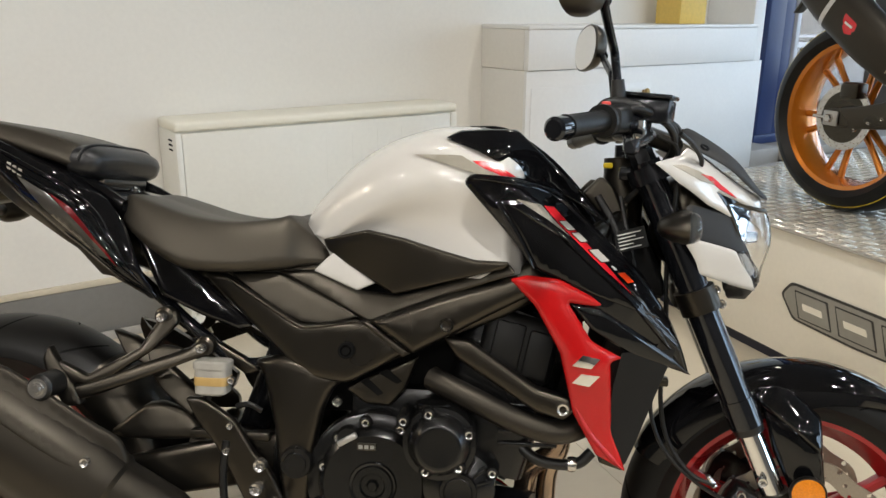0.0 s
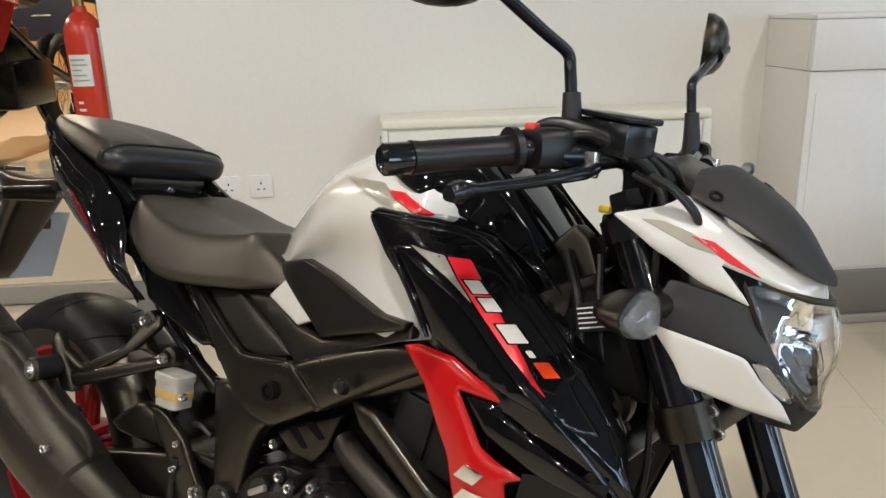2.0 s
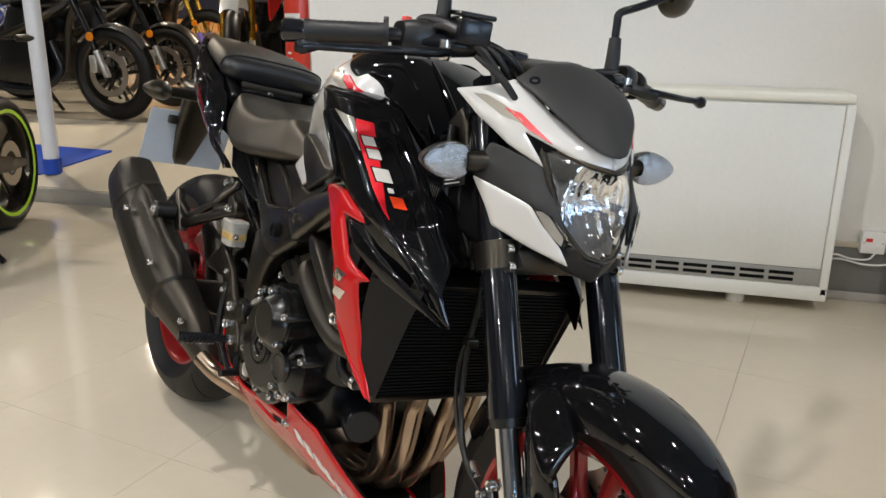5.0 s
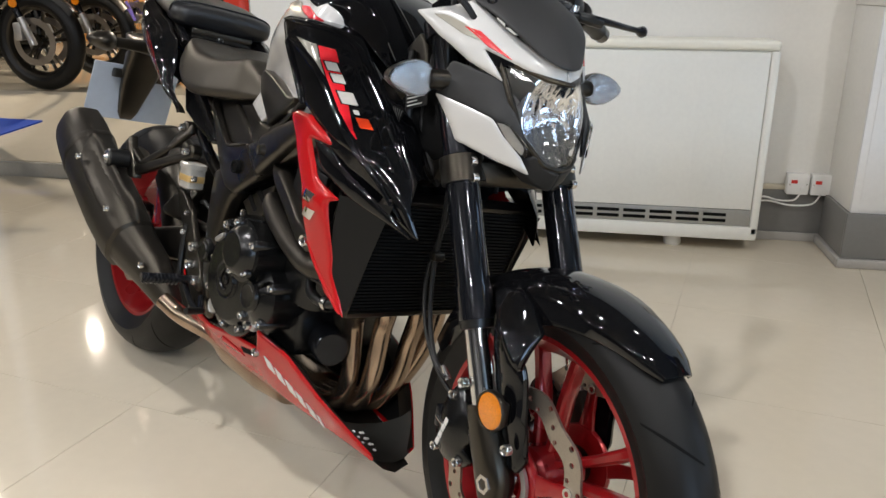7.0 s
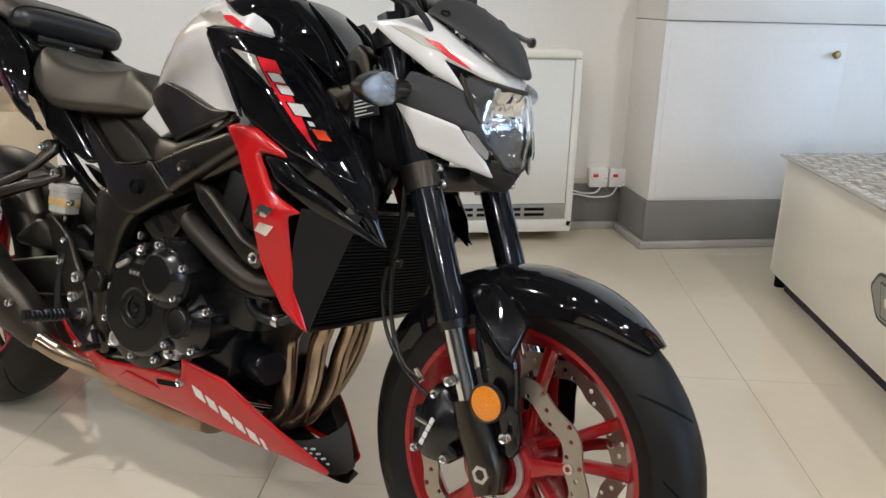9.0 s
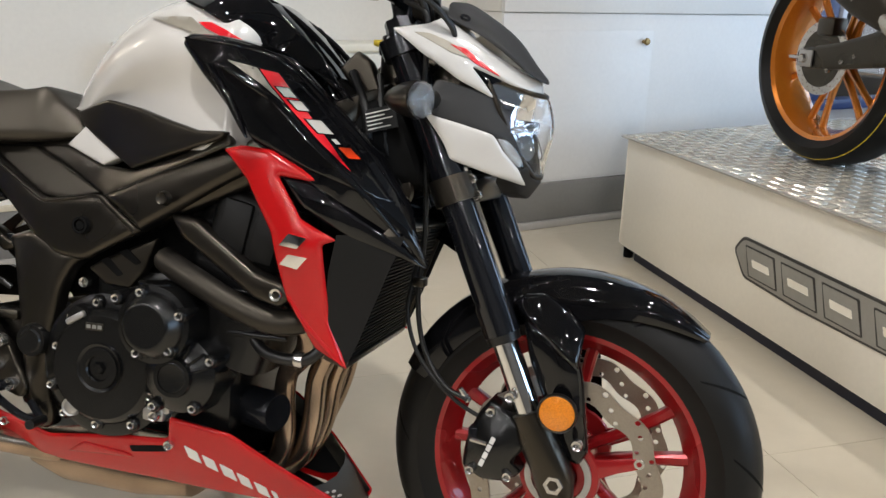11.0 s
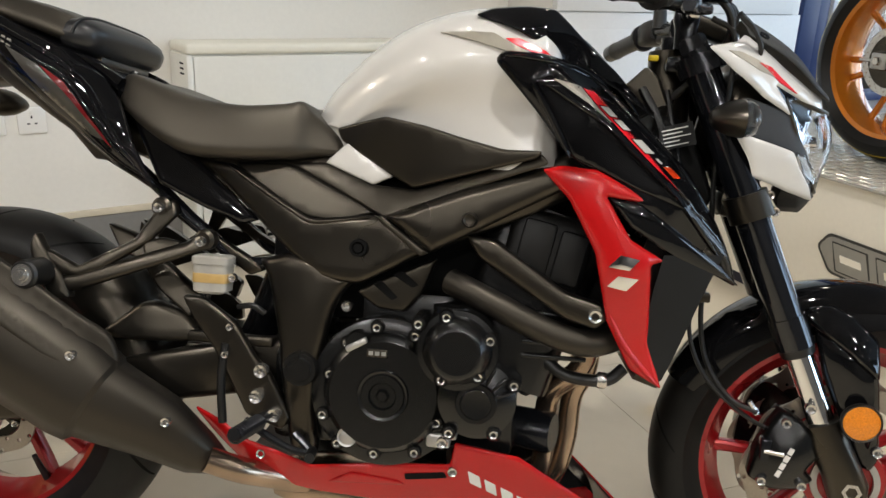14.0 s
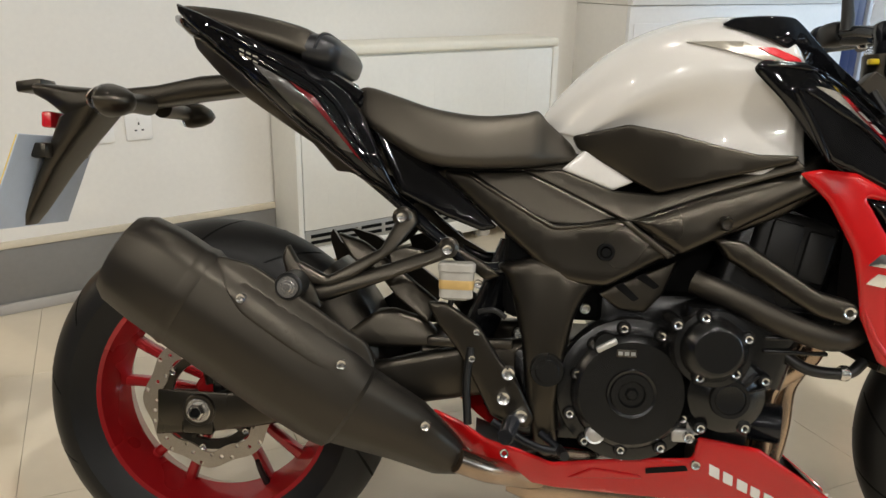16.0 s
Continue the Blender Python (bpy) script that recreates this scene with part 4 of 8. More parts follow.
# --- radiator ---
RAD = pose(0.385, 0, 0.46, 0, 18, 0)
part("radiator", box(-0.014, 0.014, -0.172, 0.172, 0.0, 0.215, 0.004), "radiator", bike, "black finned radiator", matrix=RAD)
rad = bike.children[-1]
for i in range(30):
    part("fin", box(0.0145, 0.0185, -0.166, 0.166, 0.008 + i * 0.0068, 0.0115 + i * 0.0068), "radiator", rad, matrix=RAD, smooth=0)
part("radiator_rim", join(box(-0.016, 0.022, -0.176, -0.168, -0.004, 0.22, 0.002), box(-0.016, 0.022, 0.168, 0.176, -0.004, 0.22, 0.002), box(-0.016, 0.022, -0.168, 0.168, -0.006, 0.004, 0.002), box(-0.016, 0.022, -0.168, 0.168, 0.212, 0.22, 0.002)), "matte_frame", rad, matrix=RAD)

# --- frame ---
def smooth_surf(points):
    """The even, slightly curved surface that passes nearest to the given points."""
    p = np.array(points)
    terms = lambda x, z: np.array([1 + 0 * x, x, z, x * z, x * x, z * z][:6 if len(p) > 7 else 3])
    fit = np.linalg.lstsq(terms(p[:, 0], p[:, 1]).T, p[:, 2], rcond=None)[0]
    return lambda x, z: float(fit @ terms(x, z))


side("side_cover", [(-0.342, 0.750), (-0.280, 0.747), (-0.145, 0.666), (-0.045, 0.680), (-0.018, 0.677), (0.052, 0.631), (-0.058, 0.570), (-0.120, 0.575), (-0.160, 0.598), (-0.223, 0.651)],
     smooth_surf([(-0.34, 0.75, -0.10), (-0.28, 0.745, -0.118), (-0.145, 0.666, -0.140), (-0.03, 0.678, -0.156), (0.05, 0.632, -0.158), (-0.058, 0.571, -0.155), (-0.16, 0.60, -0.146), (-0.223, 0.651, -0.125), (-0.09, 0.63, -0.158)]), "matte_frame", label="satin black side cover", thick=0.012, roll=0.009, corner=0.012)
# added behind the covers so no bright wall shows through their gaps
side("cover_liner", [(-0.335, 0.748), (-0.300, 0.772), (-0.110, 0.778), (-0.080, 0.745), (-0.020, 0.690), (0.020, 0.640), (-0.060, 0.590), (-0.140, 0.605), (-0.215, 0.660)], [(-0.33, 0.75, -0.098), (-0.11, 0.775, -0.078), (-0.02, 0.69, -0.112), (-0.06, 0.59, -0.110), (-0.215, 0.66, -0.104), (-0.2, 0.755, -0.092)], "matte", label="matte black filler sheet behind the side covers", thick=0.006)
side("seat_side_cover", [(-0.282, 0.749), (-0.193, 0.753), (-0.040, 0.682), (-0.10, 0.664), (-0.150, 0.668), (-0.237, 0.706)], smooth_surf([(-0.28, 0.747, -0.110), (-0.193, 0.752, -0.104), (-0.04, 0.68, -0.142), (-0.145, 0.664, -0.134), (-0.237, 0.703, -0.112), (-0.15, 0.70, -0.110)]), "matte", label="matte black cover under the seat", thick=0.02)
side("knee_cover", [(-0.197, 0.754), (-0.130, 0.757), (-0.049, 0.726), (0.023, 0.722), (0.210, 0.787), (0.222, 0.772), (0.094, 0.724), (-0.025, 0.675), (-0.103, 0.711)],
     smooth_surf([(-0.195, 0.753, -0.104), (-0.127, 0.756, -0.100), (-0.049, 0.727, -0.121), (0.023, 0.722, -0.142), (0.21, 0.788, -0.204), (0.22, 0.773, -0.205), (0.094, 0.726, -0.176), (-0.025, 0.677, -0.146), (-0.10, 0.71, -0.122)]), "matte", label="matte black lower knee cover", thick=0.02)
cover_y = smooth_surf([(-0.34, 0.75, -0.10), (-0.28, 0.745, -0.118), (-0.145, 0.666, -0.140), (-0.03, 0.678, -0.156), (0.05, 0.632, -0.158), (-0.058, 0.571, -0.155), (-0.16, 0.60, -0.146), (-0.223, 0.651, -0.125), (-0.09, 0.63, -0.158)])
side("cover_border", strip([(-0.286, 0.744), (-0.259, 0.727), (-0.161, 0.672), (-0.129, 0.664), (-0.045, 0.677)], 0.0035), lambda x, z: cover_y(x, z) - 0.0025, "matte_frame", label="raised border of the side cover", thick=0.006, roll=0.003, corner=0, res=0.006)
spar = side("frame_spar", [(-0.022, 0.680), (0.095, 0.727), (0.222, 0.768), (0.262, 0.745), (0.175, 0.697), (0.056, 0.629)], smooth_surf([(-0.02, 0.68, -0.158), (0.095, 0.725, -0.188), (0.22, 0.768, -0.192), (0.26, 0.745, -0.195), (0.175, 0.70, -0.204), (0.056, 0.632, -0.172), (0.1, 0.69, -0.203)]), "matte_frame", label="satin black frame spar", thick=0.05, roll=0.012, corner=0.006)
side("down_tube", [(0.105, 0.660), (0.150, 0.655), (0.261, 0.585), (0.314, 0.572), (0.322, 0.552), (0.305, 0.536), (0.262, 0.546), (0.128, 0.626)], smooth_surf([(0.109, 0.657, -0.178), (0.15, 0.65, -0.182), (0.261, 0.584, -0.200), (0.31, 0.56, -0.204), (0.264, 0.548, -0.200), (0.132, 0.627, -0.178)]), "matte_frame", label="satin black engine hanger", thick=0.03, roll=0.007)
pivot = side("pivot_plate", [(-0.236, 0.594), (-0.205, 0.602), (-0.172, 0.612), (-0.120, 0.602), (-0.062, 0.576), (-0.086, 0.556), (-0.102, 0.521), (-0.116, 0.451), (-0.124, 0.363), (-0.117, 0.300), (-0.122, 0.278), (-0.142, 0.272), (-0.160, 0.288), (-0.178, 0.400), (-0.186, 0.470), (-0.202, 0.536), (-0.216, 0.578)],
             smooth_surf([(-0.225, 0.58, -0.124), (-0.16, 0.60, -0.138), (-0.08, 0.57, -0.148), (-0.106, 0.50, -0.150), (-0.12, 0.40, -0.148), (-0.14, 0.28, -0.142), (-0.180, 0.40, -0.142), (-0.195, 0.5, -0.138), (-0.150, 0.45, -0.160), (-0.16, 0.545, -0.152)]), "matte_frame", label="satin black swingarm pivot plate", thick=0.03, roll=0.011, corner=0.012)
part("pivot_cap", lathe([(0, -0.006), (0.018, -0.006), (0.020, -0.003), (0.026, -0.003), (0.028, 0.004), (0.028, 0.012)], -0.144, 0.43, 28, y=-0.161), "engine", pivot)
part("grommet", lathe([(0, -0.002), (0.007, -0.003), (0.008, 0.0), (0.0095, 0.0), (0.010, -0.005), (0.0135, -0.005), (0.0145, 0.004)], -0.06, 0.628, 24, y=-0.159), "dark", bike)
side("seam_strip", [(-0.038, 0.678), (-0.026, 0.680), (0.050, 0.628), (0.037, 0.621)], [(-0.038, 0.678, -0.158), (-0.026, 0.68, -0.158), (0.05, 0.628, -0.166), (0.037, 0.621, -0.166)], "matte", thick=0.01, roll=0.003, corner=0.002, label="rubber seam strip")
part("grommet", lathe([(0, -0.002), (0.006, -0.003), (0.009, -0.006), (0.012, 0.004)], 0.112, 0.684, 20, y=-0.204), "matte", spar)
zz = side("zigzag_bracket", [(-0.064, 0.556), (-0.039, 0.572), (0.060, 0.616), (0.040, 0.561), (0.012, 0.528), (-0.030, 0.531)], -0.132, "matte", both=False, label="black bracket with two slots", thick=0.02, corner=0.004)
for o in ([(-0.041, 0.571), (-0.026, 0.577), (0.002, 0.551), (-0.008, 0.546)], [(-0.009, 0.587), (0.008, 0.594), (0.034, 0.573), (0.024, 0.568)]):
    side("slot", o, -0.1335, "dark", both=False, parent=zz, thick=0.003, corner=0.003, roll=0.0006)
part("steering_head", lathe([(0, -0.11), (0.036, -0.11), (0.036, 0.11), (0, 0.11)], seg=24), "matte_frame", bike, matrix=pose(0.415, 0, 0.86, 90, 0, 0) @ pose(0, 0, 0, 0, 0, 0))
for sgn in (-1, 1):
    part("frame_beam", rings([oval((x, sgn * y, z), (0, 1, 0), (0.3, 0, 1), w, h, 14, 4) for x, y, z, w, h in [(0.40, 0.05, 0.84, 0.03, 0.05), (0.33, 0.12, 0.80, 0.03, 0.05), (0.22, 0.155, 0.74, 0.026, 0.045), (0.05, 0.135, 0.66, 0.022, 0.04), (-0.1, 0.12, 0.60, 0.02, 0.04)]]), "matte_frame", bike)
    part("seat_rail", tube([(-0.17, sgn * 0.085, 0.60), (-0.26, sgn * 0.092, 0.585), (-0.335, sgn * 0.098, 0.636), (-0.40, sgn * 0.095, 0.690), (-0.52, sgn * 0.075, 0.78)], 0.011, 12), "fork_tube", bike, "glossy black tubular seat rail")
    part("seat_rail", tube([(-0.05, sgn * 0.085, 0.70), (-0.2, sgn * 0.09, 0.72), (-0.38, sgn * 0.085, 0.755), (-0.58, sgn * 0.07, 0.87)], 0.013, 12), "matte_frame", bike)

# --- seats and tail ---
loops = []
SEAT = [(-0.500, 0.862, 0.842, 0.060), (-0.486, 0.876, 0.834, 0.095), (-0.460, 0.884, 0.820, 0.128), (-0.405, 0.868, 0.785, 0.153), (-0.345, 0.850, 0.757, 0.162), (-0.27, 0.841, 0.754, 0.158), (-0.20, 0.848, 0.758, 0.138), (-0.176, 0.853, 0.760, 0.128), (-0.158, 0.836, 0.763, 0.116), (-0.130, 0.813, 0.768, 0.102), (-0.112, 0.797, 0.773, 0.092), (-0.104, 0.786, 0.778, 0.080)]
for q, w in zip(smooth_path([s[:3] for s in SEAT], 4), smooth_path([(s[3], 0, 0) for s in SEAT], 4)):
    x, zt, zb, hw = q.x, q.y, q.z, w.x
    h = zt - zb
    half = [(0, zt - 0.004), (0.45 * hw, zt - 0.001), (0.76 * hw, zt - 0.001), (0.86 * hw, zt - 0.10 * h), (0.93 * hw, zt - 0.34 * h), (0.985 * hw, zt - 0.66 * h), (hw, zb + 0.16 * h), (0.95 * hw, zb + 0.03 * h), (0.84 * hw, zb), (0.4 * hw, zb)]
    half = [(p.x, p.y) for p in smooth_path([(a, b, 0) for a, b in half], 3)]
    loops.append([(x, -y, z) for y, z in half] + [(x, y, z) for y, z in half[::-1]])
part("rider_seat", rings(loops), "vinyl", bike, "black vinyl rider seat", smooth=60)
loops = []
PILL = [(-0.530, 0.940, 0.918, 0.112), (-0.538, 0.957, 0.912, 0.126), (-0.560, 0.975, 0.912, 0.134), (-0.600, 0.988, 0.924, 0.134), (-0.664, 1.002, 0.944, 0.126), (-0.734, 1.012, 0.968, 0.108), (-0.786, 1.018, 0.990, 0.080), (-0.806, 1.016, 1.002, 0.050)]
for q, w in zip(smooth_path([s[:3] for s in PILL], 4), smooth_path([(s[3], 0, 0) for s in PILL], 4)):
    x, zt, zb, hw = q.x, q.y, q.z, w.x
    zb = zb + 0.22 * (zt - zb)
    half = [(0, zt), (0.5 * hw, zt), (0.80 * hw, zt - 0.003), (0.90 * hw, zt - 0.20 * (zt - zb)), (hw, zb + 0.30 * (zt - zb)), (0.97 * hw, zb + 0.004), (0.85 * hw, zb), (0.4 * hw, zb)]
    half = [(p.x, p.y) for p in smooth_path([(a, b, 0) for a, b in half], 3)]
    loops.append([(x, -y, z) for y, z in half] + [(x, y, z) for y, z in half[::-1]])
pill = part("pillion_seat", rings(loops), "vinyl", bike, "black vinyl pillion seat with a stitched band", smooth=60)
part("front_pad", rings([oval((x, 0, z), (0, 1, 0), (0.35, 0, 1), w, h, 32, 3.6) for x, z, w, h in [(-0.562, 0.942, 0.134, 0.032), (-0.540, 0.938, 0.1365, 0.0335), (-0.522, 0.933, 0.130, 0.029), (-0.513, 0.930, 0.118, 0.021), (-0.510, 0.929, 0.100, 0.012)]]), "pad_vinyl", pill, "smooth black front pad of the pillion seat", smooth=60)
part("piping", tube(oval((-0.5445, 0, 0.939), (0, 1, 0), (0.35, 0, 1), 0.1375, 0.0345, 40, 3.6)[:21], 0.0028, 8, n=2), "rubber_soft", pill, "raised black piping round the front pad", smooth=60)
part("seat_base", box(-0.600, -0.522, -0.085, 0.085, 0.893, 0.912, 0.006), "matte", pill)
lock = part("seat_lock", lathe([(0.0, -0.006), (0.0035, -0.006), (0.004, -0.004), (0.0075, -0.005), (0.010, -0.002), (0.0115, 0.004), (0.0115, 0.012)], seg=24), "chrome", bike, "chrome seat lock", matrix=Matrix.Translation((-0.497, -0.018, 0.888)) @ Vector((0.75, 0, 0.66)).to_track_quat("-Y", "Z").to_matrix().to_4x4())
part("key_slot", box(-0.0035, 0.0035, -0.0068, -0.0055, -0.0008, 0.0008), "dark", lock, matrix=Matrix.Translation((-0.497, -0.018, 0.888)) @ Vector((0.75, 0, 0.66)).to_track_quat("-Y", "Z").to_matrix().to_4x4(), smooth=0)
for sgn in (-1, 1):
    part("tail_fin", rings([oval((x, sgn * y, z), (0, 1, 0), (0.5, 0, 1), w, 0.012, 14, 3) for x, y, z, w in ((-0.470, 0.118, 0.862, 0.010), (-0.510, 0.112, 0.886, 0.012), (-0.560, 0.106, 0.908, 0.012), (-0.640, 0.100, 0.938, 0.010))]), "black_gloss", bike, "gloss black moulded rib under the pillion seat", smooth=60)
CREASE = [(-0.770, 0.978), (-0.700, 0.945), (-0.635, 0.916), (-0.582, 0.889), (-0.532, 0.863), (-0.490, 0.810), (-0.452, 0.759), (-0.396, 0.702)]
tail_y = surf([(-0.784, 1.002, -0.104), (-0.724, 0.985, -0.120), (-0.624, 0.946, -0.130), (-0.541, 0.905, -0.132), (-0.481, 0.862, -0.138), (-0.447, 0.810, -0.148)]
              + [(x, z, y) for (x, z), y in zip(CREASE, (-0.116, -0.142, -0.162, -0.173, -0.176, -0.175, -0.169, -0.150))]
              + [(-0.755, 0.940, -0.112), (-0.686, 0.877, -0.134), (-0.610, 0.828, -0.142), (-0.543, 0.786, -0.144), (-0.500, 0.745, -0.142), (-0.430, 0.712, -0.146)])
side("tail_panel", [(-0.795, 1.015), (-0.728, 0.989), (-0.642, 0.951), (-0.557, 0.916), (-0.490, 0.872), (-0.461, 0.836), (-0.436, 0.786), (-0.397, 0.703), (-0.445, 0.728), (-0.495, 0.764), (-0.550, 0.803), (-0.592, 0.838), (-0.655, 0.895), (-0.740, 0.958), (-0.790, 1.000)], tail_y, "black_gloss", label="gloss black tail panel with red and grey decal", thick=0.006, roll=0.007, res=0.009)
side("tail_lower", [(-0.760, 0.962), (-0.735, 0.952), (-0.655, 0.893), (-0.592, 0.836), (-0.550, 0.801), (-0.495, 0.762), (-0.445, 0.727), (-0.407, 0.700), (-0.476, 0.740), (-0.504, 0.741), (-0.543, 0.785), (-0.610, 0.827), (-0.686, 0.876), (-0.753, 0.938)], lambda x, z: tail_y(x, z) + 0.004, "matte", label="matte black lower tail trim", thick=0.02)
on_tail = lambda x, z: tail_y(x, z) - 0.0014
side("tail_stripe", [(-0.640, 0.912), (-0.611, 0.898), (-0.578, 0.882), (-0.535, 0.846), (-0.502, 0.809), (-0.469, 0.770), (-0.493, 0.778), (-0.541, 0.817), (-0.576, 0.847), (-0.616, 0.888)], on_tail, "tail_grey", thick=0.002, corner=0.003, roll=0.0005, res=0.007, label="dark grey stripe")
side("tail_stripe", [(-0.575, 0.882), (-0.533, 0.858), (-0.492, 0.806), (-0.455, 0.758), (-0.467, 0.768), (-0.501, 0.808), (-0.534, 0.845)], lambda x, z: tail_y(x, z) - 0.0022, "deep_red", thick=0.002, corner=0.002, roll=0.0005, res=0.007, label="dark red stripe")
side("tail_ridge", strip(CREASE[1:], 0.003), lambda x, z: tail_y(x, z) - 0.003, "black_gloss", thick=0.006, roll=0.0028, corner=0, res=0.006, label="gloss black moulded crease")
side("tail_ridge", strip([(-0.740, 0.980), (-0.644, 0.936), (-0.555, 0.894), (-0.500, 0.850), (-0.462, 0.790), (-0.425, 0.735)], 0.0035), lambda x, z: tail_y(x, z) - 0.005, "black_gloss", thick=0.007, roll=0.0034, corner=0, res=0.007, label="gloss black moulded ridge")
for k in range(3):
    x, z = -0.665 + 0.0125 * k, 0.9345 - 0.0055 * k
    side("tail_bar", [(x, z), (x + 0.008, z - 0.003), (x + 0.011, z - 0.015), (x + 0.003, z - 0.012)], on_tail, "grey_decal", thick=0.0015, corner=0.001, roll=0.0003, res=0.006, label="small pale bar")
side("tail_side", [(-0.466, 0.846), (-0.413, 0.812), (-0.346, 0.754), (-0.279, 0.695), (-0.234, 0.658), (-0.259, 0.650), (-0.325, 0.674), (-0.397, 0.708), (-0.441, 0.795)], smooth_surf([(-0.466, 0.845, -0.122), (-0.40, 0.71, -0.132), (-0.24, 0.655, -0.122), (-0.346, 0.752, -0.116), (-0.325, 0.68, -0.128), (-0.42, 0.79, -0.126)]), "black_gloss", label="gloss black side panel under the seat", thick=0.012, roll=0.007)
part("tail_top", rings([oval((x, 0, z), (0, 1, 0), (0, 0, 1), w, h, 20, 3) for x, z, w, h in [(-0.458, 0.850, 0.118, 0.03), (-0.550, 0.873, 0.128, 0.03), (-0.634, 0.910, 0.130, 0.03), (-0.714, 0.952, 0.122, 0.03), (-0.774, 0.980, 0.10, 0.022), (-0.812, 0.996, 0.055, 0.010)]]), "black_gloss", bike, "gloss black tail under the pillion seat", smooth=60)
part("under_tail", rings([oval((x, 0, z), (0, 1, 0), (0, 0, 1), w, h, 16, 4) for x, z, w, h in [(-0.30, 0.71, 0.075, 0.025), (-0.42, 0.765, 0.10, 0.03), (-0.55, 0.815, 0.13, 0.03), (-0.66, 0.885, 0.12, 0.03), (-0.73, 0.935, 0.09, 0.03)]]), "matte", bike, smooth=50)

# --- plate hanger ---
hang = part("plate_hanger", rings([oval((x, 0, z), (0, 1, 0), n, w, h, 18, 4) for x, z, n, w, h in [(-0.70, 0.890, (0.1, 0, 1), 0.040, 0.020), (-0.78, 0.880, (0.1, 0, 1), 0.038, 0.022), (-0.86, 0.864, (0.15, 0, 1), 0.036, 0.020), (-0.94, 0.852, (0.2, 0, 1), 0.042, 0.022), (-1.01, 0.842, (0.0, 0, 1), 0.050, 0.034), (-1.06, 0.862, (-0.2, 0, 1), 0.045, 0.018), (-1.085, 0.868, (-0.2, 0, 1), 0.036, 0.012)]]), "matte", bike, "matte black plate hanger", smooth=50)
part("plate_stay", rings([oval((x, 0, z), (0, 1, 0), (1, 0, 0.4), w, h, 16, 4) for x, z, w, h in [(-0.985, 0.835, 0.060, 0.055), (-1.03, 0.765, 0.054, 0.030), (-1.06, 0.72, 0.046, 0.022), (-1.105, 0.640, 0.030, 0.014), (-1.115, 0.618, 0.018, 0.006)]]), "matte", hang, smooth=50)
PLATE = pose(-1.085, 0, 0.70, 0, 20, 0)
plate = part("number_plate", box(-0.003, 0.0, -0.13, 0.13, -0.09, 0.09, 0.001, 1), "plate_back", bike, "blank pale number plate", matrix=PLATE)
part("plate_face", box(-0.0055, -0.0035, -0.128, 0.128, -0.088, 0.088), "plate_yellow", plate, matrix=PLATE, smooth=0)
part("tail_light", box(-1.075, -1.055, -0.03, 0.03, 0.80, 0.83, 0.005), "red_decal", hang, "red rear lamp")
for s_ in (-1, 1):
    part("plate_bracket", box(-1.068, -1.040, 0.034 * s_, 0.075 * s_, 0.745, 0.772, 0.004), "matte", hang)
part("hanger_visor", box(-1.125, -1.075, -0.026, 0.026, 0.866, 0.886, 0.004), "matte", hang, matrix=pose(-1.1, 0, 0.876, 0, -8, 0) @ pose(1.1, 0, -0.876))


def signal(parent, base, tip, aim, m=None, clear=True):
    """A turn signal: stalk, black shell and a ribbed clear lens."""
    b, t, aim = Vector(base), Vector(tip), Vector(aim).normalized()
    d = (t - b).normalized()
    v = aim.cross(d).normalized()
    c = t
    stalk = part("turn_signal", tube([b, b.lerp(t, 0.5), t], [0.019, 0.016, 0.014], 14, smooth=False), "matte", parent, "clear-lens turn signal on a black stalk", matrix=m)
    def egg(a, k, grow=1.0):
        return [c + d * (0.026 + p * 0.040 * k) + v * q * 0.0262 * k * (1 - 0.30 * p) + aim * a for p, q in ((math.cos(w), math.sin(w)) for w in (2 * math.pi * i / 24 for i in range(24)))]

    part("shell", rings([egg(a, k) for a, k in ((-0.044, 0.24), (-0.038, 0.52), (-0.022, 0.84), (-0.004, 1.0), (0.004, 1.0))]), "matte", stalk, matrix=m, smooth=60)
    part("lens", rings([egg(a, k) for a, k in ((0.0042, 0.985), (0.012, 0.95), (0.020, 0.78), (0.0245, 0.45), (0.0255, 0.15))]), "lens", stalk, "clear lens", matrix=m, smooth=60)
    part("ribbed_insert", rings([egg(a, k) for a, k in ((0.0045, 0.93), (0.008, 0.80), (0.011, 0.55), (0.012, 0.2))]), "signal_lens", stalk, "ribbed clear insert", matrix=m, smooth=60)
    return stalk


for sgn in (-1, 1):
    signal(hang, (-0.872, 0.030 * sgn, 0.846), (-0.872, 0.152 * sgn, 0.843), (-1, 0, 0.05))

# --- engine ---
ENG = pose(0.08, 0, 0.42)
eng = part("engine", join(box(-0.20, 0.20, -0.125, 0.125, 0.30, 0.46, 0.02), box(-0.06, 0.22, -0.118, 0.118, 0.46, 0.56, 0.015)), "engine", bike, "black engine with bolted side covers")
part("cylinder_block", rings([oval((0.16 + 0.35 * (z - 0.46), 0, z), (1, 0, -0.35), (0, 1, 0), w, 0.150, 20, 6) for z, w in [(0.44, 0.10), (0.52, 0.095), (0.521, 0.088), (0.60, 0.088), (0.601, 0.10), (0.66, 0.10), (0.70, 0.085)]]), "engine", eng)
part("head_cover", box(0.165, 0.295, -0.165, 0.165, 0.585, 0.700, 0.02, 3), "cover_black", eng, "matte black cylinder head cover", matrix=pose(0.23, 0, 0.64, 0, 12, 0) @ pose(-0.23, 0, -0.64))
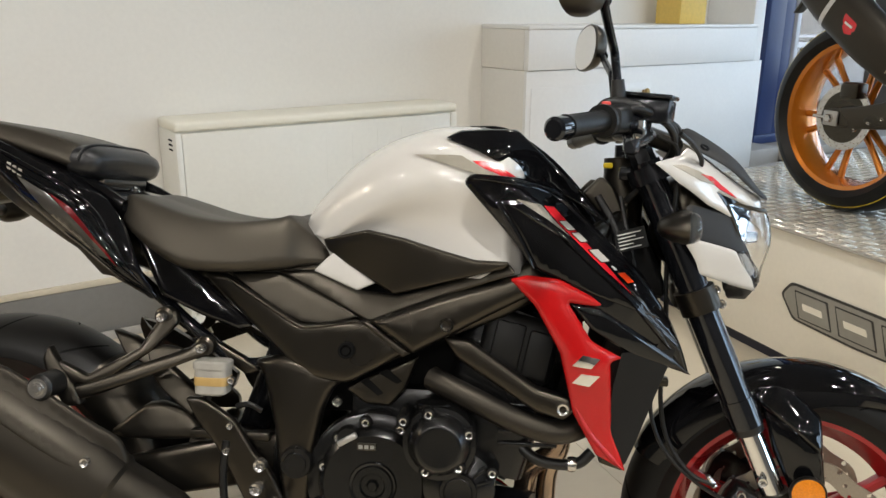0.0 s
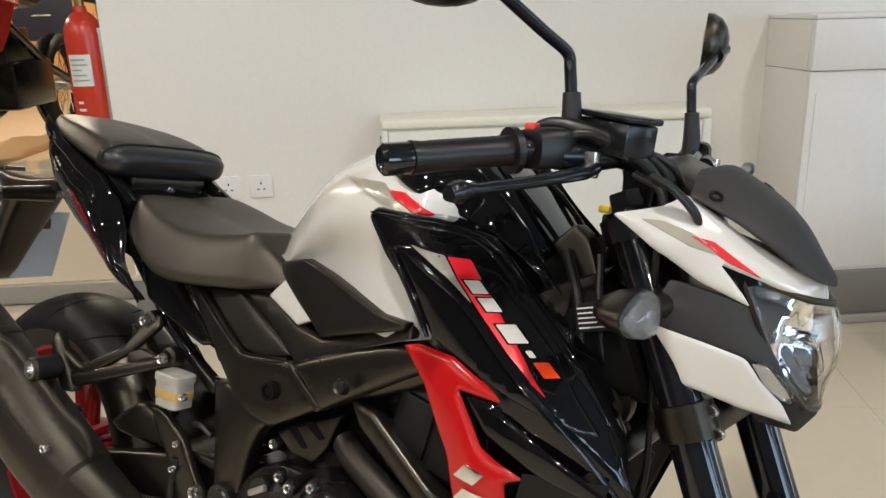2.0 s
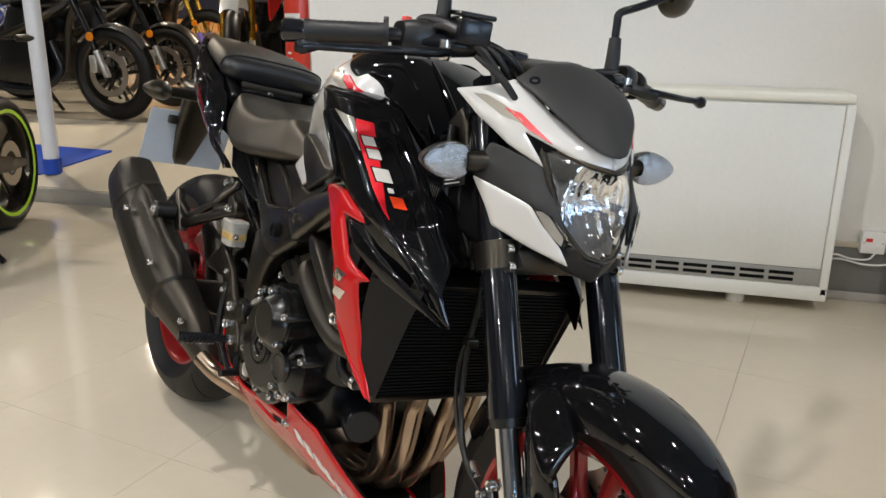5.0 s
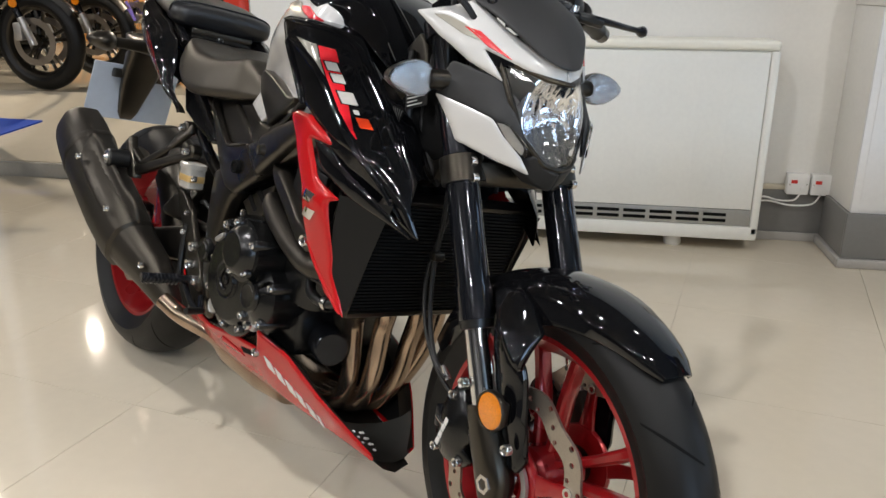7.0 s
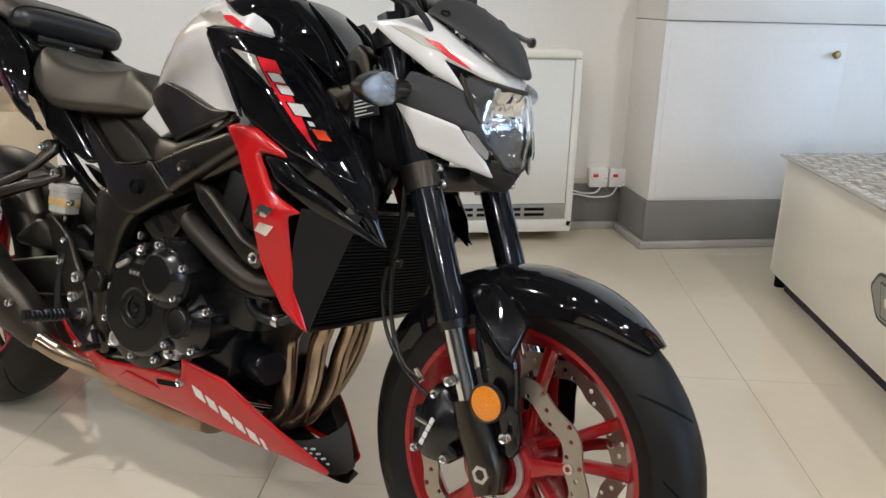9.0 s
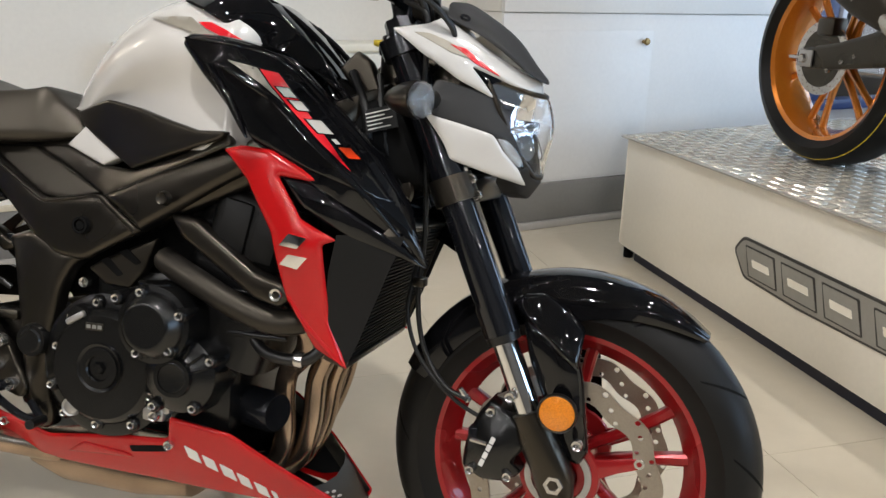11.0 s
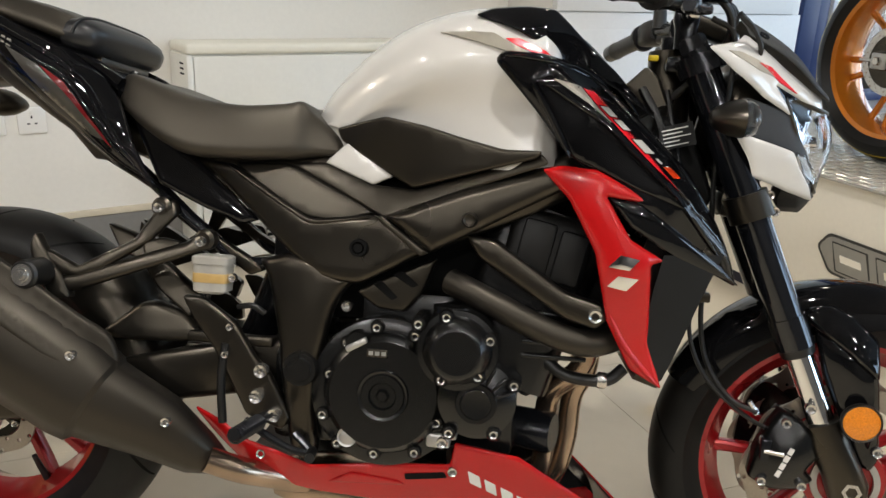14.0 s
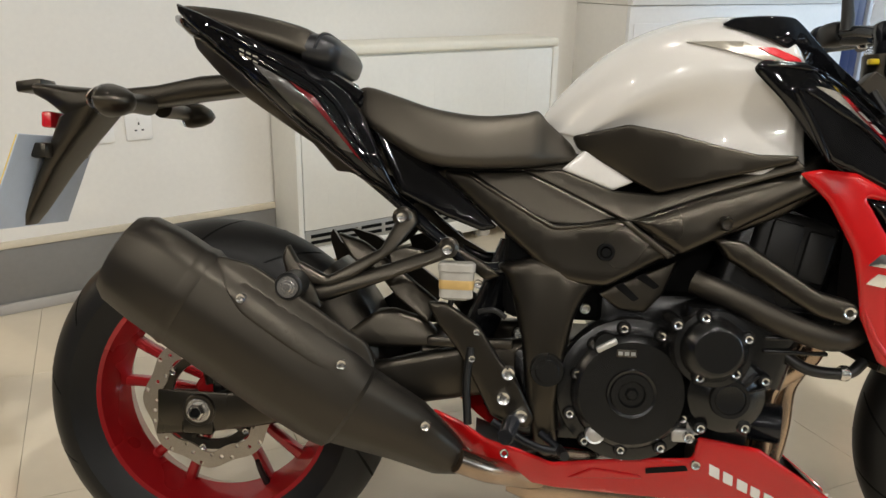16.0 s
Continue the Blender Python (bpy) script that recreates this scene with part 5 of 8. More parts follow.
part("head_panel", join(box(0.185, 0.235, -0.172, -0.160, 0.60, 0.685, 0.006), box(0.242, 0.285, -0.172, -0.160, 0.60, 0.680, 0.006)), "cover_black", eng, matrix=pose(0.23, 0, 0.64, 0, 12, 0) @ pose(-0.23, 0, -0.64))


def cover(name, x, z, r, y, steps, label="", fr=(0.28, 0.30, 0.40, 0.42, 0.86, 0.94, 1.0)):
    prof = [(0.0, -steps[0])] + [(r * k, -d) for k, d in zip(fr, steps)] + [(r * 1.02, 0.02), (r * 1.02, 0.095)]
    return part(name, lathe(prof, x, z, 56, y=y), "engine", eng, label)


def engine_bolt(parent, x, y, z, r=0.0068):
    """A bolt on its own cast boss."""
    part("boss", lathe([(0.0, -0.001), (0.0095, -0.001), (0.0115, 0.002), (0.0125, 0.07), (0.0, 0.07)], x, z, 16, y=y), "engine", parent)
    bolt(parent, x, y - 0.002, z, r)



cl = cover("clutch_cover", -0.008, 0.402, 0.098, -0.150, (0.022, 0.022, 0.026, 0.021, 0.021, 0.014, 0.004), "round black clutch cover")
part("cover_ring", lathe([(0.020, -0.024), (0.022, -0.027), (0.033, -0.027), (0.035, -0.022)], -0.008, 0.402, 40, y=-0.150), "engine", cl)
part("hex_plug", lathe([(0, -0.028), (0.008, -0.028), (0.011, -0.024), (0.012, -0.02)], -0.008, 0.402, 6, y=-0.150), "engine", cl)
part("cover_rim", lathe([(0.096, -0.006), (0.110, -0.005), (0.118, -0.001), (0.120, 0.006), (0.120, 0.03)], -0.008, 0.402, 56, y=-0.150), "engine", cl)
part("makers_plate", box(-0.036, -0.004, -0.1735, -0.170, 0.462, 0.474, 0.001), "matte_frame", cl)
for i in range(3):
    part("plate_bar", box(-0.033 + i * 0.010, -0.026 + i * 0.010, -0.1742, -0.1732, 0.465, 0.471), "grille", cl, smooth=0)
c1 = cover("starter_cover", 0.106, 0.490, 0.052, -0.206, (0.026, 0.0265, 0.0265, 0.0255, 0.024, 0.014, 0.004), "small round black cover", (0.30, 0.60, 0.68, 0.71, 0.74, 0.90, 1.0))
part("cover_rim", lathe([(0.052, -0.004), (0.060, -0.003), (0.062, 0.02), (0.064, 0.09)], 0.106, 0.490, 40, y=-0.206), "engine", c1)
part("neck", rings([oval((0.094, -0.180, z), (1, 0, 0), (0, 1, 0), 0.030, 0.024, 18, 2.2) for z in (0.51, 0.53, 0.548, 0.552)]), "engine", c1)
c2 = cover("signal_cover", 0.138, 0.410, 0.060, -0.178, (0.026, 0.0265, 0.0255, 0.021, 0.0205, 0.010, 0.002), "round black ignition cover", (0.30, 0.36, 0.39, 0.40, 0.46, 0.80, 1.0))
part("cover_ring", lathe([(0.022, -0.022), (0.024, -0.027), (0.030, -0.027), (0.032, -0.02)], 0.138, 0.410, 36, y=-0.178), "engine", c2)
for i in range(5):
    a = radians(20 + i * 22)
    part("rib", box(-0.002, 0.002, -0.012, 0.004, 0.030, 0.058, 0.001), "engine", c2, matrix=pose(0.138, -0.186, 0.410, 0, 90 - math.degrees(a), 0))
for x, z in ((-0.070, 0.478), (-0.024, 0.506), (0.036, 0.497), (-0.095, 0.427), (-0.104, 0.361), (-0.078, 0.317), (-0.019, 0.305), (0.045, 0.312), (0.077, 0.363), (0.049, 0.486)):
    engine_bolt(cl, x, -0.160, z)
for x, z in ((0.154, 0.510), (0.088, 0.540), (0.047, 0.527), (0.139, 0.455), (0.085, 0.446)):
    engine_bolt(c1, x, -0.216, z)
for x, z in ((0.193, 0.439), (0.167, 0.362), (0.099, 0.358)):
    engine_bolt(c2, x, -0.188, z)
part("filler_cap", rings([oval((-0.052, y, 0.480), (1, 0, 0), (0, 0, 1), r, r, 20, 2) for y, r in ((-0.150, 0.021), (-0.166, 0.021), (-0.172, 0.018))]), "engine", cl)
part("filler_grip", box(-0.070, -0.034, -0.180, -0.170, 0.475, 0.485, 0.003), "alu", cl, matrix=pose(-0.052, 0, 0.48, 0, -30, 0) @ pose(0.052, 0, -0.48))
part("sight_glass", lathe([(0, -0.004), (0.009, -0.004), (0.012, -0.002), (0.015, -0.004), (0.016, 0.004)], -0.062, 0.330, 22, y=-0.166), "alu", cl, "oil sight glass")
part("sensor_lug", join(box(0.062, 0.10, -0.160, -0.130, 0.322, 0.345, 0.005), box(0.085, 0.110, -0.158, -0.130, 0.335, 0.360, 0.005)), "alu", eng, "bare aluminium bracket")
bolt(eng, 0.088, -0.166, 0.334, 0.009)
part("oil_filter", lathe([(0, -0.062), (0.030, -0.062), (0.034, -0.056), (0.034, 0.03), (0, 0.03)], seg=30), "anod", eng, "black oil filter", matrix=pose(0.205, -0.06, 0.338, 0, 0, 70))
part("oil_cooler", rings([oval((x, -0.085, 0.335), (0, 1, 0), (0, 0, 1), r, r, 20, 2.4) for x, r in ((0.12, 0.036), (0.165, 0.036), (0.17, 0.028), (0.19, 0.028))]), "alu", eng)
part("water_hose", tube([(0.085, -0.145, 0.585), (0.112, -0.160, 0.575), (0.161, -0.170, 0.555), (0.222, -0.176, 0.529), (0.283, -0.178, 0.511), (0.325, -0.165, 0.513), (0.365, -0.130, 0.53)], 0.0205, 16), "muffler", bike, "thick matte black water pipe")
part("water_hose", tube([(0.235, -0.135, 0.475), (0.265, -0.150, 0.455), (0.300, -0.158, 0.450), (0.335, -0.155, 0.452), (0.358, -0.148, 0.470)], 0.0095, 12), "rubber_soft", bike, "thin black hose")
part("hose_clip", lathe([(0.0115, -0.007), (0.0128, -0.004), (0.0128, 0.004), (0.0115, 0.007)], seg=18), "steel", bike, matrix=pose(0.325, -0.156, 0.4505, 0, 0, 90))
bolt(bike, 0.303, -0.206, 0.556, 0.0105)
bolt(bike, -0.083, -0.112, 0.528, 0.0095)
for x, z, r in ((-0.207, 0.422, 0.0115), (-0.213, 0.380, 0.0115), (-0.183, 0.352, 0.0115), (-0.261, 0.488, 0.006), (-0.267, 0.443, 0.006)):
    bolt(bike, x, -0.158, z, r)
for i in range(5):
    x = 0.10 + 0.022 * i
    part("hose", tube([(x, -0.125, 0.36 + 0.02 * i), (x + 0.03, -0.135, 0.42), (x + 0.06, -0.13, 0.46 + 0.012 * i), (x + 0.04, -0.12, 0.54)], 0.006 + 0.001 * (i % 3), 8), "rubber_soft", eng)
for k in range(4):
    part("fin", box(0.20, 0.30, -0.154, -0.146, 0.475 + k * 0.022, 0.482 + k * 0.022, 0.002), "engine", eng)
part("inner_block", box(-0.22, 0.34, -0.09, 0.09, 0.50, 0.74, 0.02), "dark", bike, "dark air box and wiring behind the frame")
part("head_block", rings([oval((x, 0, z), (0, 1, 0), (-0.4, 0, 1), w, h, 16, 4) for x, z, w, h in [(0.28, 0.80, 0.125, 0.09), (0.36, 0.81, 0.108, 0.095), (0.42, 0.80, 0.100, 0.085), (0.455, 0.79, 0.085, 0.075), (0.475, 0.78, 0.05, 0.05)]]), "dark", bike, "dark wiring and horn behind the forks")
LB = pose(0.416, -0.110, 0.828, 0, -15, 0)
lb = part("label_plate", box(-0.026, 0.026, -0.0015, 0.0, -0.018, 0.018, 0.0006, 1), "black_label", bike, "black data label with pale print", matrix=LB)
for i in range(5):
    part("print_bar", box(-0.022, (0.018, 0.008, 0.020, 0.002, 0.014)[i], -0.0021, -0.0016, 0.0105 - i * 0.006, 0.0122 - i * 0.006), "label_white", lb, matrix=LB, smooth=0)
part("horn", lathe([(0, -0.01), (0.034, -0.01), (0.036, 0.0), (0.034, 0.012), (0, 0.014)], 0.43, 0.72, 24, y=-0.07), "matte", bike)
for sgn in (-1, 1):
    part("wire_loom", tube([(0.36, sgn * 0.09, 0.90), (0.39, sgn * 0.105, 0.84), (0.40, sgn * 0.10, 0.76), (0.42, sgn * 0.09, 0.70), (0.40, sgn * 0.10, 0.66)], 0.007, 10), "rubber_soft", bike)
    part("wire_loom", tube([(0.40, sgn * 0.075, 0.90), (0.42, sgn * 0.095, 0.80), (0.44, sgn * 0.085, 0.74), (0.46, sgn * 0.07, 0.69)], 0.005, 8), "rubber_soft", bike)

# --- exhaust ---
for run in ([(0.262, -0.100, 0.520), (0.305, -0.085, 0.485), (0.297, -0.060, 0.440), (0.260, -0.036, 0.398), (0.250, -0.025, 0.350), (0.252, -0.020, 0.280), (0.232, -0.018, 0.225), (0.17, -0.015, 0.197), (0.08, -0.01, 0.19)],
            [(0.262, -0.035, 0.520), (0.310, -0.022, 0.480), (0.316, -0.006, 0.432), (0.296, 0.005, 0.380), (0.290, 0.006, 0.300), (0.268, 0.006, 0.232), (0.20, 0.01, 0.200), (0.08, 0.01, 0.19)],
            [(0.262, 0.035, 0.520), (0.315, 0.050, 0.480), (0.325, 0.064, 0.430), (0.302, 0.074, 0.360), (0.290, 0.068, 0.280), (0.258, 0.050, 0.220), (0.17, 0.035, 0.197), (0.08, 0.02, 0.19)],
            [(0.262, 0.108, 0.520), (0.310, 0.120, 0.470), (0.315, 0.120, 0.400), (0.296, 0.108, 0.320), (0.258, 0.080, 0.240), (0.19, 0.055, 0.203), (0.08, 0.03, 0.19)]):
    part("header_pipe", tube(run, 0.0185, 18), "header", bike, "heat-tinted stainless exhaust header")
part("collector", rings([oval((x, y, z), (0, 1, 0), (0, 0, 1), w, h, 20, 3) for x, y, z, w, h in [(0.10, 0, 0.19, 0.08, 0.035), (0.0, -0.01, 0.19, 0.075, 0.045), (-0.14, -0.03, 0.20, 0.06, 0.045), (-0.20, -0.06, 0.215, 0.03, 0.03)]]), "header", bike)
part("link_pipe", tube([(-0.13, -0.060, 0.205), (-0.19, -0.105, 0.230), (-0.235, -0.148, 0.252), (-0.285, -0.174, 0.276)], 0.021, 18), "header", bike, "heat-tinted link pipe")
AX = [(-0.272, -0.17, 0.268, 0.016, 0.018), (-0.305, -0.182, 0.287, 0.03, 0.035), (-0.366, -0.194, 0.327, 0.042, 0.052), (-0.45, -0.214, 0.368, 0.052, 0.066), (-0.457, -0.217, 0.37, 0.058, 0.074), (-0.477, -0.222, 0.384, 0.06, 0.078), (-0.544, -0.232, 0.429, 0.062, 0.081), (-0.63, -0.241, 0.488, 0.062, 0.081), (-0.708, -0.247, 0.539, 0.062, 0.08), (-0.746, -0.249, 0.564, 0.061, 0.079), (-0.788, -0.2505, 0.589, 0.057, 0.073), (-0.803, -0.251, 0.598, 0.048, 0.062), (-0.807, -0.2515, 0.600, 0.036, 0.046)]
d = Vector((-0.84, -0.10, 0.52)).normalized()
n1 = d.cross(Vector((0, 1, 0))).normalized()
n2 = n1.cross(d)


def facet(x, y, z, w, h):
    """A cross-section with a flat outer face and chamfered corners."""
    o = rounded([(-0.86, -0.50), (-1.0, 0.10), (-0.80, 0.72), (-0.30, 1.0), (0.55, 0.95), (0.95, 0.45), (0.95, -0.45), (0.55, -0.92), (-0.35, -1.0)], 0.16, 2)
    return [Vector((x, y, z)) + n2 * p * w * (1 if n2.y > 0 else -1) + n1 * q * h * (1 if n1.z > 0 else -1) for p, q in o]


MUF = Matrix.Translation((-0.006, 0.020, -0.004)) @ Matrix.Translation((-0.45, -0.214, 0.368)) @ Matrix.Scale(1.045, 4) @ Matrix.Translation((0.45, 0.214, -0.368))
muf = part("muffler", rings([facet(*q) for q in AX]), "muffler", bike, "matte black angular exhaust muffler", matrix=MUF, smooth=24)
part("muffler_cap", rings([facet(*q) for q in [(-0.692, -0.246, 0.530, 0.0628, 0.0805), (-0.698, -0.2465, 0.5335, 0.0645, 0.0825), (-0.711, -0.247, 0.541, 0.0630, 0.0795)]], caps=False), "muffler", muf, "raised band", matrix=MUF)
part("tailpipe", lathe([(0.0, 0.004), (0.020, 0.004), (0.024, -0.006), (0.026, -0.006), (0.026, 0.02)], seg=24), "dark", muf, matrix=MUF @ Matrix.Translation((-0.803, -0.2515, 0.599)) @ d.to_track_quat("-Y", "Z").to_matrix().to_4x4())
for x, y, z in ((-0.598, -0.3075, 0.545), (-0.456, -0.2815, 0.450), (-0.334, -0.236, 0.350)):
    bolt(muf, x, y, z, 0.0076, m=MUF)



def muffler_y(x, z):
    """The muffler's outer face at a place on the flank."""
    ax = sorted(AX)
    at = [np.interp(x, [q[0] for q in ax], [q[c] for q in ax]) for c in range(5)]
    q = (z - at[2]) * 0.85 / at[4]
    return at[1] + at[3] * float(np.interp(q, [-1, -0.5, 0.1, 0.72, 1.0], [-0.35, -0.86, -1.0, -0.80, -0.30]))


side("muffler_plate", [(-0.655, 0.600), (-0.600, 0.588), (-0.535, 0.546), (-0.428, 0.470), (-0.414, 0.432), (-0.428, 0.412), (-0.500, 0.446), (-0.605, 0.521)], lambda x, z: muffler_y(x, z) - 0.0055, "muffler", both=False, label="pressed heat plate", thick=0.010, corner=0.012, roll=0.0045, parent=muf, res=0.012, steer=MUF)
# --- swingarm, rear brake, hugger ---
for sgn in (-1, 1):
    part("swingarm", rings([oval((x, sgn * y, z), (0, 1, 0), (0.15, 0, 1), w, h, 16, 5) for x, y, z, w, h in [(-0.15, 0.085, 0.42, 0.022, 0.050), (-0.25, 0.098, 0.415, 0.022, 0.048), (-0.36, 0.112, 0.395, 0.020, 0.045), (-0.50, 0.116, 0.365, 0.018, 0.040), (-0.62, 0.116, 0.335, 0.017, 0.038), (-0.70, 0.116, 0.318, 0.015, 0.036), (-0.81, 0.116, 0.300, 0.014, 0.030)]]), "matte_frame", bike, "satin black swingarm", smooth=50)
part("swingarm_bridge", box(-0.36, -0.24, -0.11, 0.11, 0.37, 0.45, 0.015), "matte_frame", bike)
part("swingarm_rib", box(-0.345, -0.20, -0.128, -0.110, 0.452, 0.470, 0.006), "matte", bike)
part("shock", tube([(-0.20, 0.0, 0.62), (-0.26, 0.0, 0.46), (-0.30, 0, 0.38)], 0.03, 16, smooth=False), "anod", bike)
part("rear_axle", lathe([(0.0, -0.150), (0.0075, -0.150), (0.0085, -0.153), (0.0095, -0.153), (0.0095, 0.14), (0, 0.14)], RX, RZ, 18), "dark", bike)
part("axle_washer", lathe([(0.0, -0.004), (0.020, -0.004), (0.0215, -0.002), (0.0215, 0.0)], RX, RZ, 32, y=-0.1355), "steel", bike)
part("axle_boss", lathe([(0.0, -0.006), (0.0265, -0.006), (0.029, -0.003), (0.029, 0.0)], RX, RZ, 32, y=-0.1300), "matte_frame", bike)
part("boss_foot", box(RX - 0.030, RX + 0.026, -0.134, -0.126, RZ - 0.044, RZ - 0.016, 0.006), "matte_frame", bike)
part("axle_nut", lathe([(0.009, -0.152), (0.0115, -0.152), (0.0150, -0.149), (0.0158, -0.147), (0.0158, -0.1385), (0.0, -0.1385)], RX, RZ, 6), "steel", bike, "steel axle nut")
part("axle_plate", box(RX - 0.075, RX + 0.05, -0.131, -0.125, RZ - 0.032, RZ + 0.032, 0.003), "matte_frame", bike)


def disc(parent, x, z, y, ro, ri, m, material="disc", lobes=8, holes=3):
    """A wavy brake disc with drilled holes."""
    bm = bmesh.new()
    n = lobes * holes * 3
    grid = {}
    for f, yy in enumerate((y - 0.0023, y + 0.0023)):
        for k in range(n):
            a = 2 * math.pi * k / n
            w = 0.0045 * math.cos(lobes * a)
            for i in range(4):
                r = (ri + w) + (ro - 0.003 - ri) * i / 3
                grid[f, k, i] = bm.verts.new((x + r * math.cos(a), yy, z + r * math.sin(a)))
    for k in range(n):
        j = (k + 1) % n
        bm.faces.new((grid[0, k, 0], grid[0, j, 0], grid[1, j, 0], grid[1, k, 0]))
        bm.faces.new((grid[0, k, 3], grid[0, j, 3], grid[1, j, 3], grid[1, k, 3]))
        for i in range(3):
            rims = []
            for f in (0, 1):
                corner = [grid[f, k, i], grid[f, j, i], grid[f, j, i + 1], grid[f, k, i + 1]]
                if k % 2 or i != (k // 2) % 3:
                    bm.faces.new(corner)
                    continue
                c = sum((q.co for q in corner), Vector()) / 4
                rad = 0.43 * min((corner[0].co - corner[1].co).length, (corner[1].co - corner[2].co).length)
                e1 = (corner[0].co - c).normalized()
                e2 = Vector((0, 1, 0)).cross(e1)
                if e2.dot(corner[1].co - c) < 0:
                    e2 = -e2
                rim = [bm.verts.new(c + (e1 * math.cos(q * math.pi / 6) + e2 * math.sin(q * math.pi / 6)) * rad) for q in range(12)]
                for q in range(4):
                    arc = [rim[(3 * q + g) % 12] for g in range(4)]
                    bm.faces.new([corner[q], corner[(q + 1) % 4]] + arc[::-1])
                rims.append(rim)
            if rims:
                for q in range(12):
                    bm.faces.new((rims[0][q], rims[0][(q + 1) % 12], rims[1][(q + 1) % 12], rims[1][q]))
    bmesh.ops.recalc_face_normals(bm, faces=bm.faces)
    ob = part("brake_disc", bm, material, parent, "wavy drilled steel brake disc", matrix=m)
    return ob


disc(bike, RX, RZ, -0.080, 0.122, 0.090, Matrix())
part("disc_carrier", lathe([(0.074, -0.076), (0.090, -0.078), (0.092, -0.072), (0.074, -0.066)], RX, RZ, 40, close=True), "matte_frame", bike)
for k in range(5):
    a = 2 * math.pi * k / 5 + 0.4
    part("carrier_arm", tube([(RX + 0.030 * math.cos(a), -0.068, RZ + 0.030 * math.sin(a)), (RX + 0.078 * math.cos(a + 0.12), -0.071, RZ + 0.078 * math.sin(a + 0.12))], [0.010, 0.007], 10), "matte_frame", bike)
part("valve_stem", tube([(-0.647, -0.020, 0.150), (-0.656, -0.030, 0.176), (-0.660, -0.042, 0.200)], [0.0065, 0.0055, 0.0045], 12), "rubber_soft", bike, "black rubber tyre valve")
for k in range(6):
    a = 2 * math.pi * k / 6 + 0.4
    bolt(bike, RX + 0.084 * math.cos(a), -0.084, RZ + 0.084 * math.sin(a), 0.006)
part("rear_caliper", join(box(-0.71, -0.655, -0.112, -0.062, 0.385, 0.435, 0.010), box(-0.72, -0.70, -0.115, -0.062, 0.345, 0.40, 0.006)), "engine", bike, "black rear brake caliper")
hug = []
for a in np.linspace(radians(2), radians(50), 12):
    r = 0.342 if a < radians(85) else 0.346
    c = Vector((RX + r * math.cos(a), 0, RZ + r * math.sin(a)))
    out = Vector((math.cos(a), 0, math.sin(a)))
    hug.append([c + Vector((0, y, 0)) - out * dip for y, dip in ((-0.110, 0.085), (-0.112, 0.055), (-0.100, 0.020), (-0.07, 0.004), (0, 0), (0.07, 0.004), (0.100, 0.020), (0.112, 0.055), (0.110, 0.085))])
part("hugger", rings(hug, close=False), "matte", bike, "matte black rear mudguard over the tyre", smooth=60)
side("hugger_flap", [(-0.514, 0.634), (-0.465, 0.620), (-0.388, 0.568), (-0.330, 0.524), (-0.345, 0.490), (-0.400, 0.530), (-0.440, 0.575), (-0.480, 0.590)], [(-0.51, 0.632, -0.075), (-0.40, 0.566, -0.100), (-0.335, 0.525, -0.105), (-0.40, 0.53, -0.112)], "matte", label="pointed mudguard wing", thick=0.02)
side("hugger_side", [(-0.500, 0.455), (-0.470, 0.478), (-0.431, 0.508), (-0.406, 0.511), (-0.350, 0.495), (-0.330, 0.475), (-0.330, 0.450), (-0.470, 0.444)], [(-0.49, 0.455, -0.118), (-0.42, 0.508, -0.112), (-0.335, 0.48, -0.112), (-0.40, 0.45, -0.124)], "matte", label="mudguard side flap", thick=0.02, roll=0.008)

# --- hangers, footrests, brake fluid cup ---
foot = side("foot_bracket", [(-0.345, 0.532), (-0.314, 0.532), (-0.258, 0.496), (-0.220, 0.438), (-0.196, 0.415), (-0.160, 0.345), (-0.172, 0.325), (-0.232, 0.345), (-0.262, 0.402), (-0.292, 0.454), (-0.325, 0.495)], -0.150, "matte_frame", label="black footrest bracket", thick=0.014, corner=0.008)
arm_y = surf([(-0.38, 0.665, -0.128), (-0.315, 0.62, -0.142), (-0.40, 0.61, -0.155), (-0.50, 0.555, -0.178), (-0.56, 0.59, -0.185), (-0.52, 0.53, -0.182)])
side("hanger_arm", [(-0.400, 0.668), (-0.392, 0.684), (-0.372, 0.680), (-0.366, 0.660), (-0.404, 0.612), (-0.469, 0.566), (-0.505, 0.552), (-0.535, 0.556), (-0.570, 0.594), (-0.553, 0.594), (-0.508, 0.570), (-0.424, 0.618)], arm_y, "matte_frame", label="cast black pillion footrest hanger", thick=0.014, roll=0.006, corner=0.006)
side("hanger_arm", [(-0.534, 0.552), (-0.499, 0.560), (-0.400, 0.597), (-0.339, 0.619), (-0.326, 0.633), (-0.304, 0.628), (-0.300, 0.612), (-0.318, 0.604), (-0.356, 0.589), (-0.430, 0.560), (-0.498, 0.534), (-0.530, 0.526)], lambda x, z: arm_y(x, z) - 0.003, "matte_frame", label="cast black pillion footrest hanger", thick=0.016, roll=0.006, corner=0.006)
side("hanger_web", [(-0.412, 0.612), (-0.385, 0.622), (-0.350, 0.616), (-0.362, 0.604), (-0.405, 0.592)], lambda x, z: arm_y(x, z) + 0.004, "matte_frame", thick=0.008, roll=0.003)
bush = part("rubber_bush", lathe([(0.0, -0.004), (0.019, -0.004), (0.022, 0.0), (0.022, 0.045), (0.0, 0.045)], -0.554, 0.561, 24, y=-0.238), "rubber_soft", bike, "rubber bush of the muffler bracket")
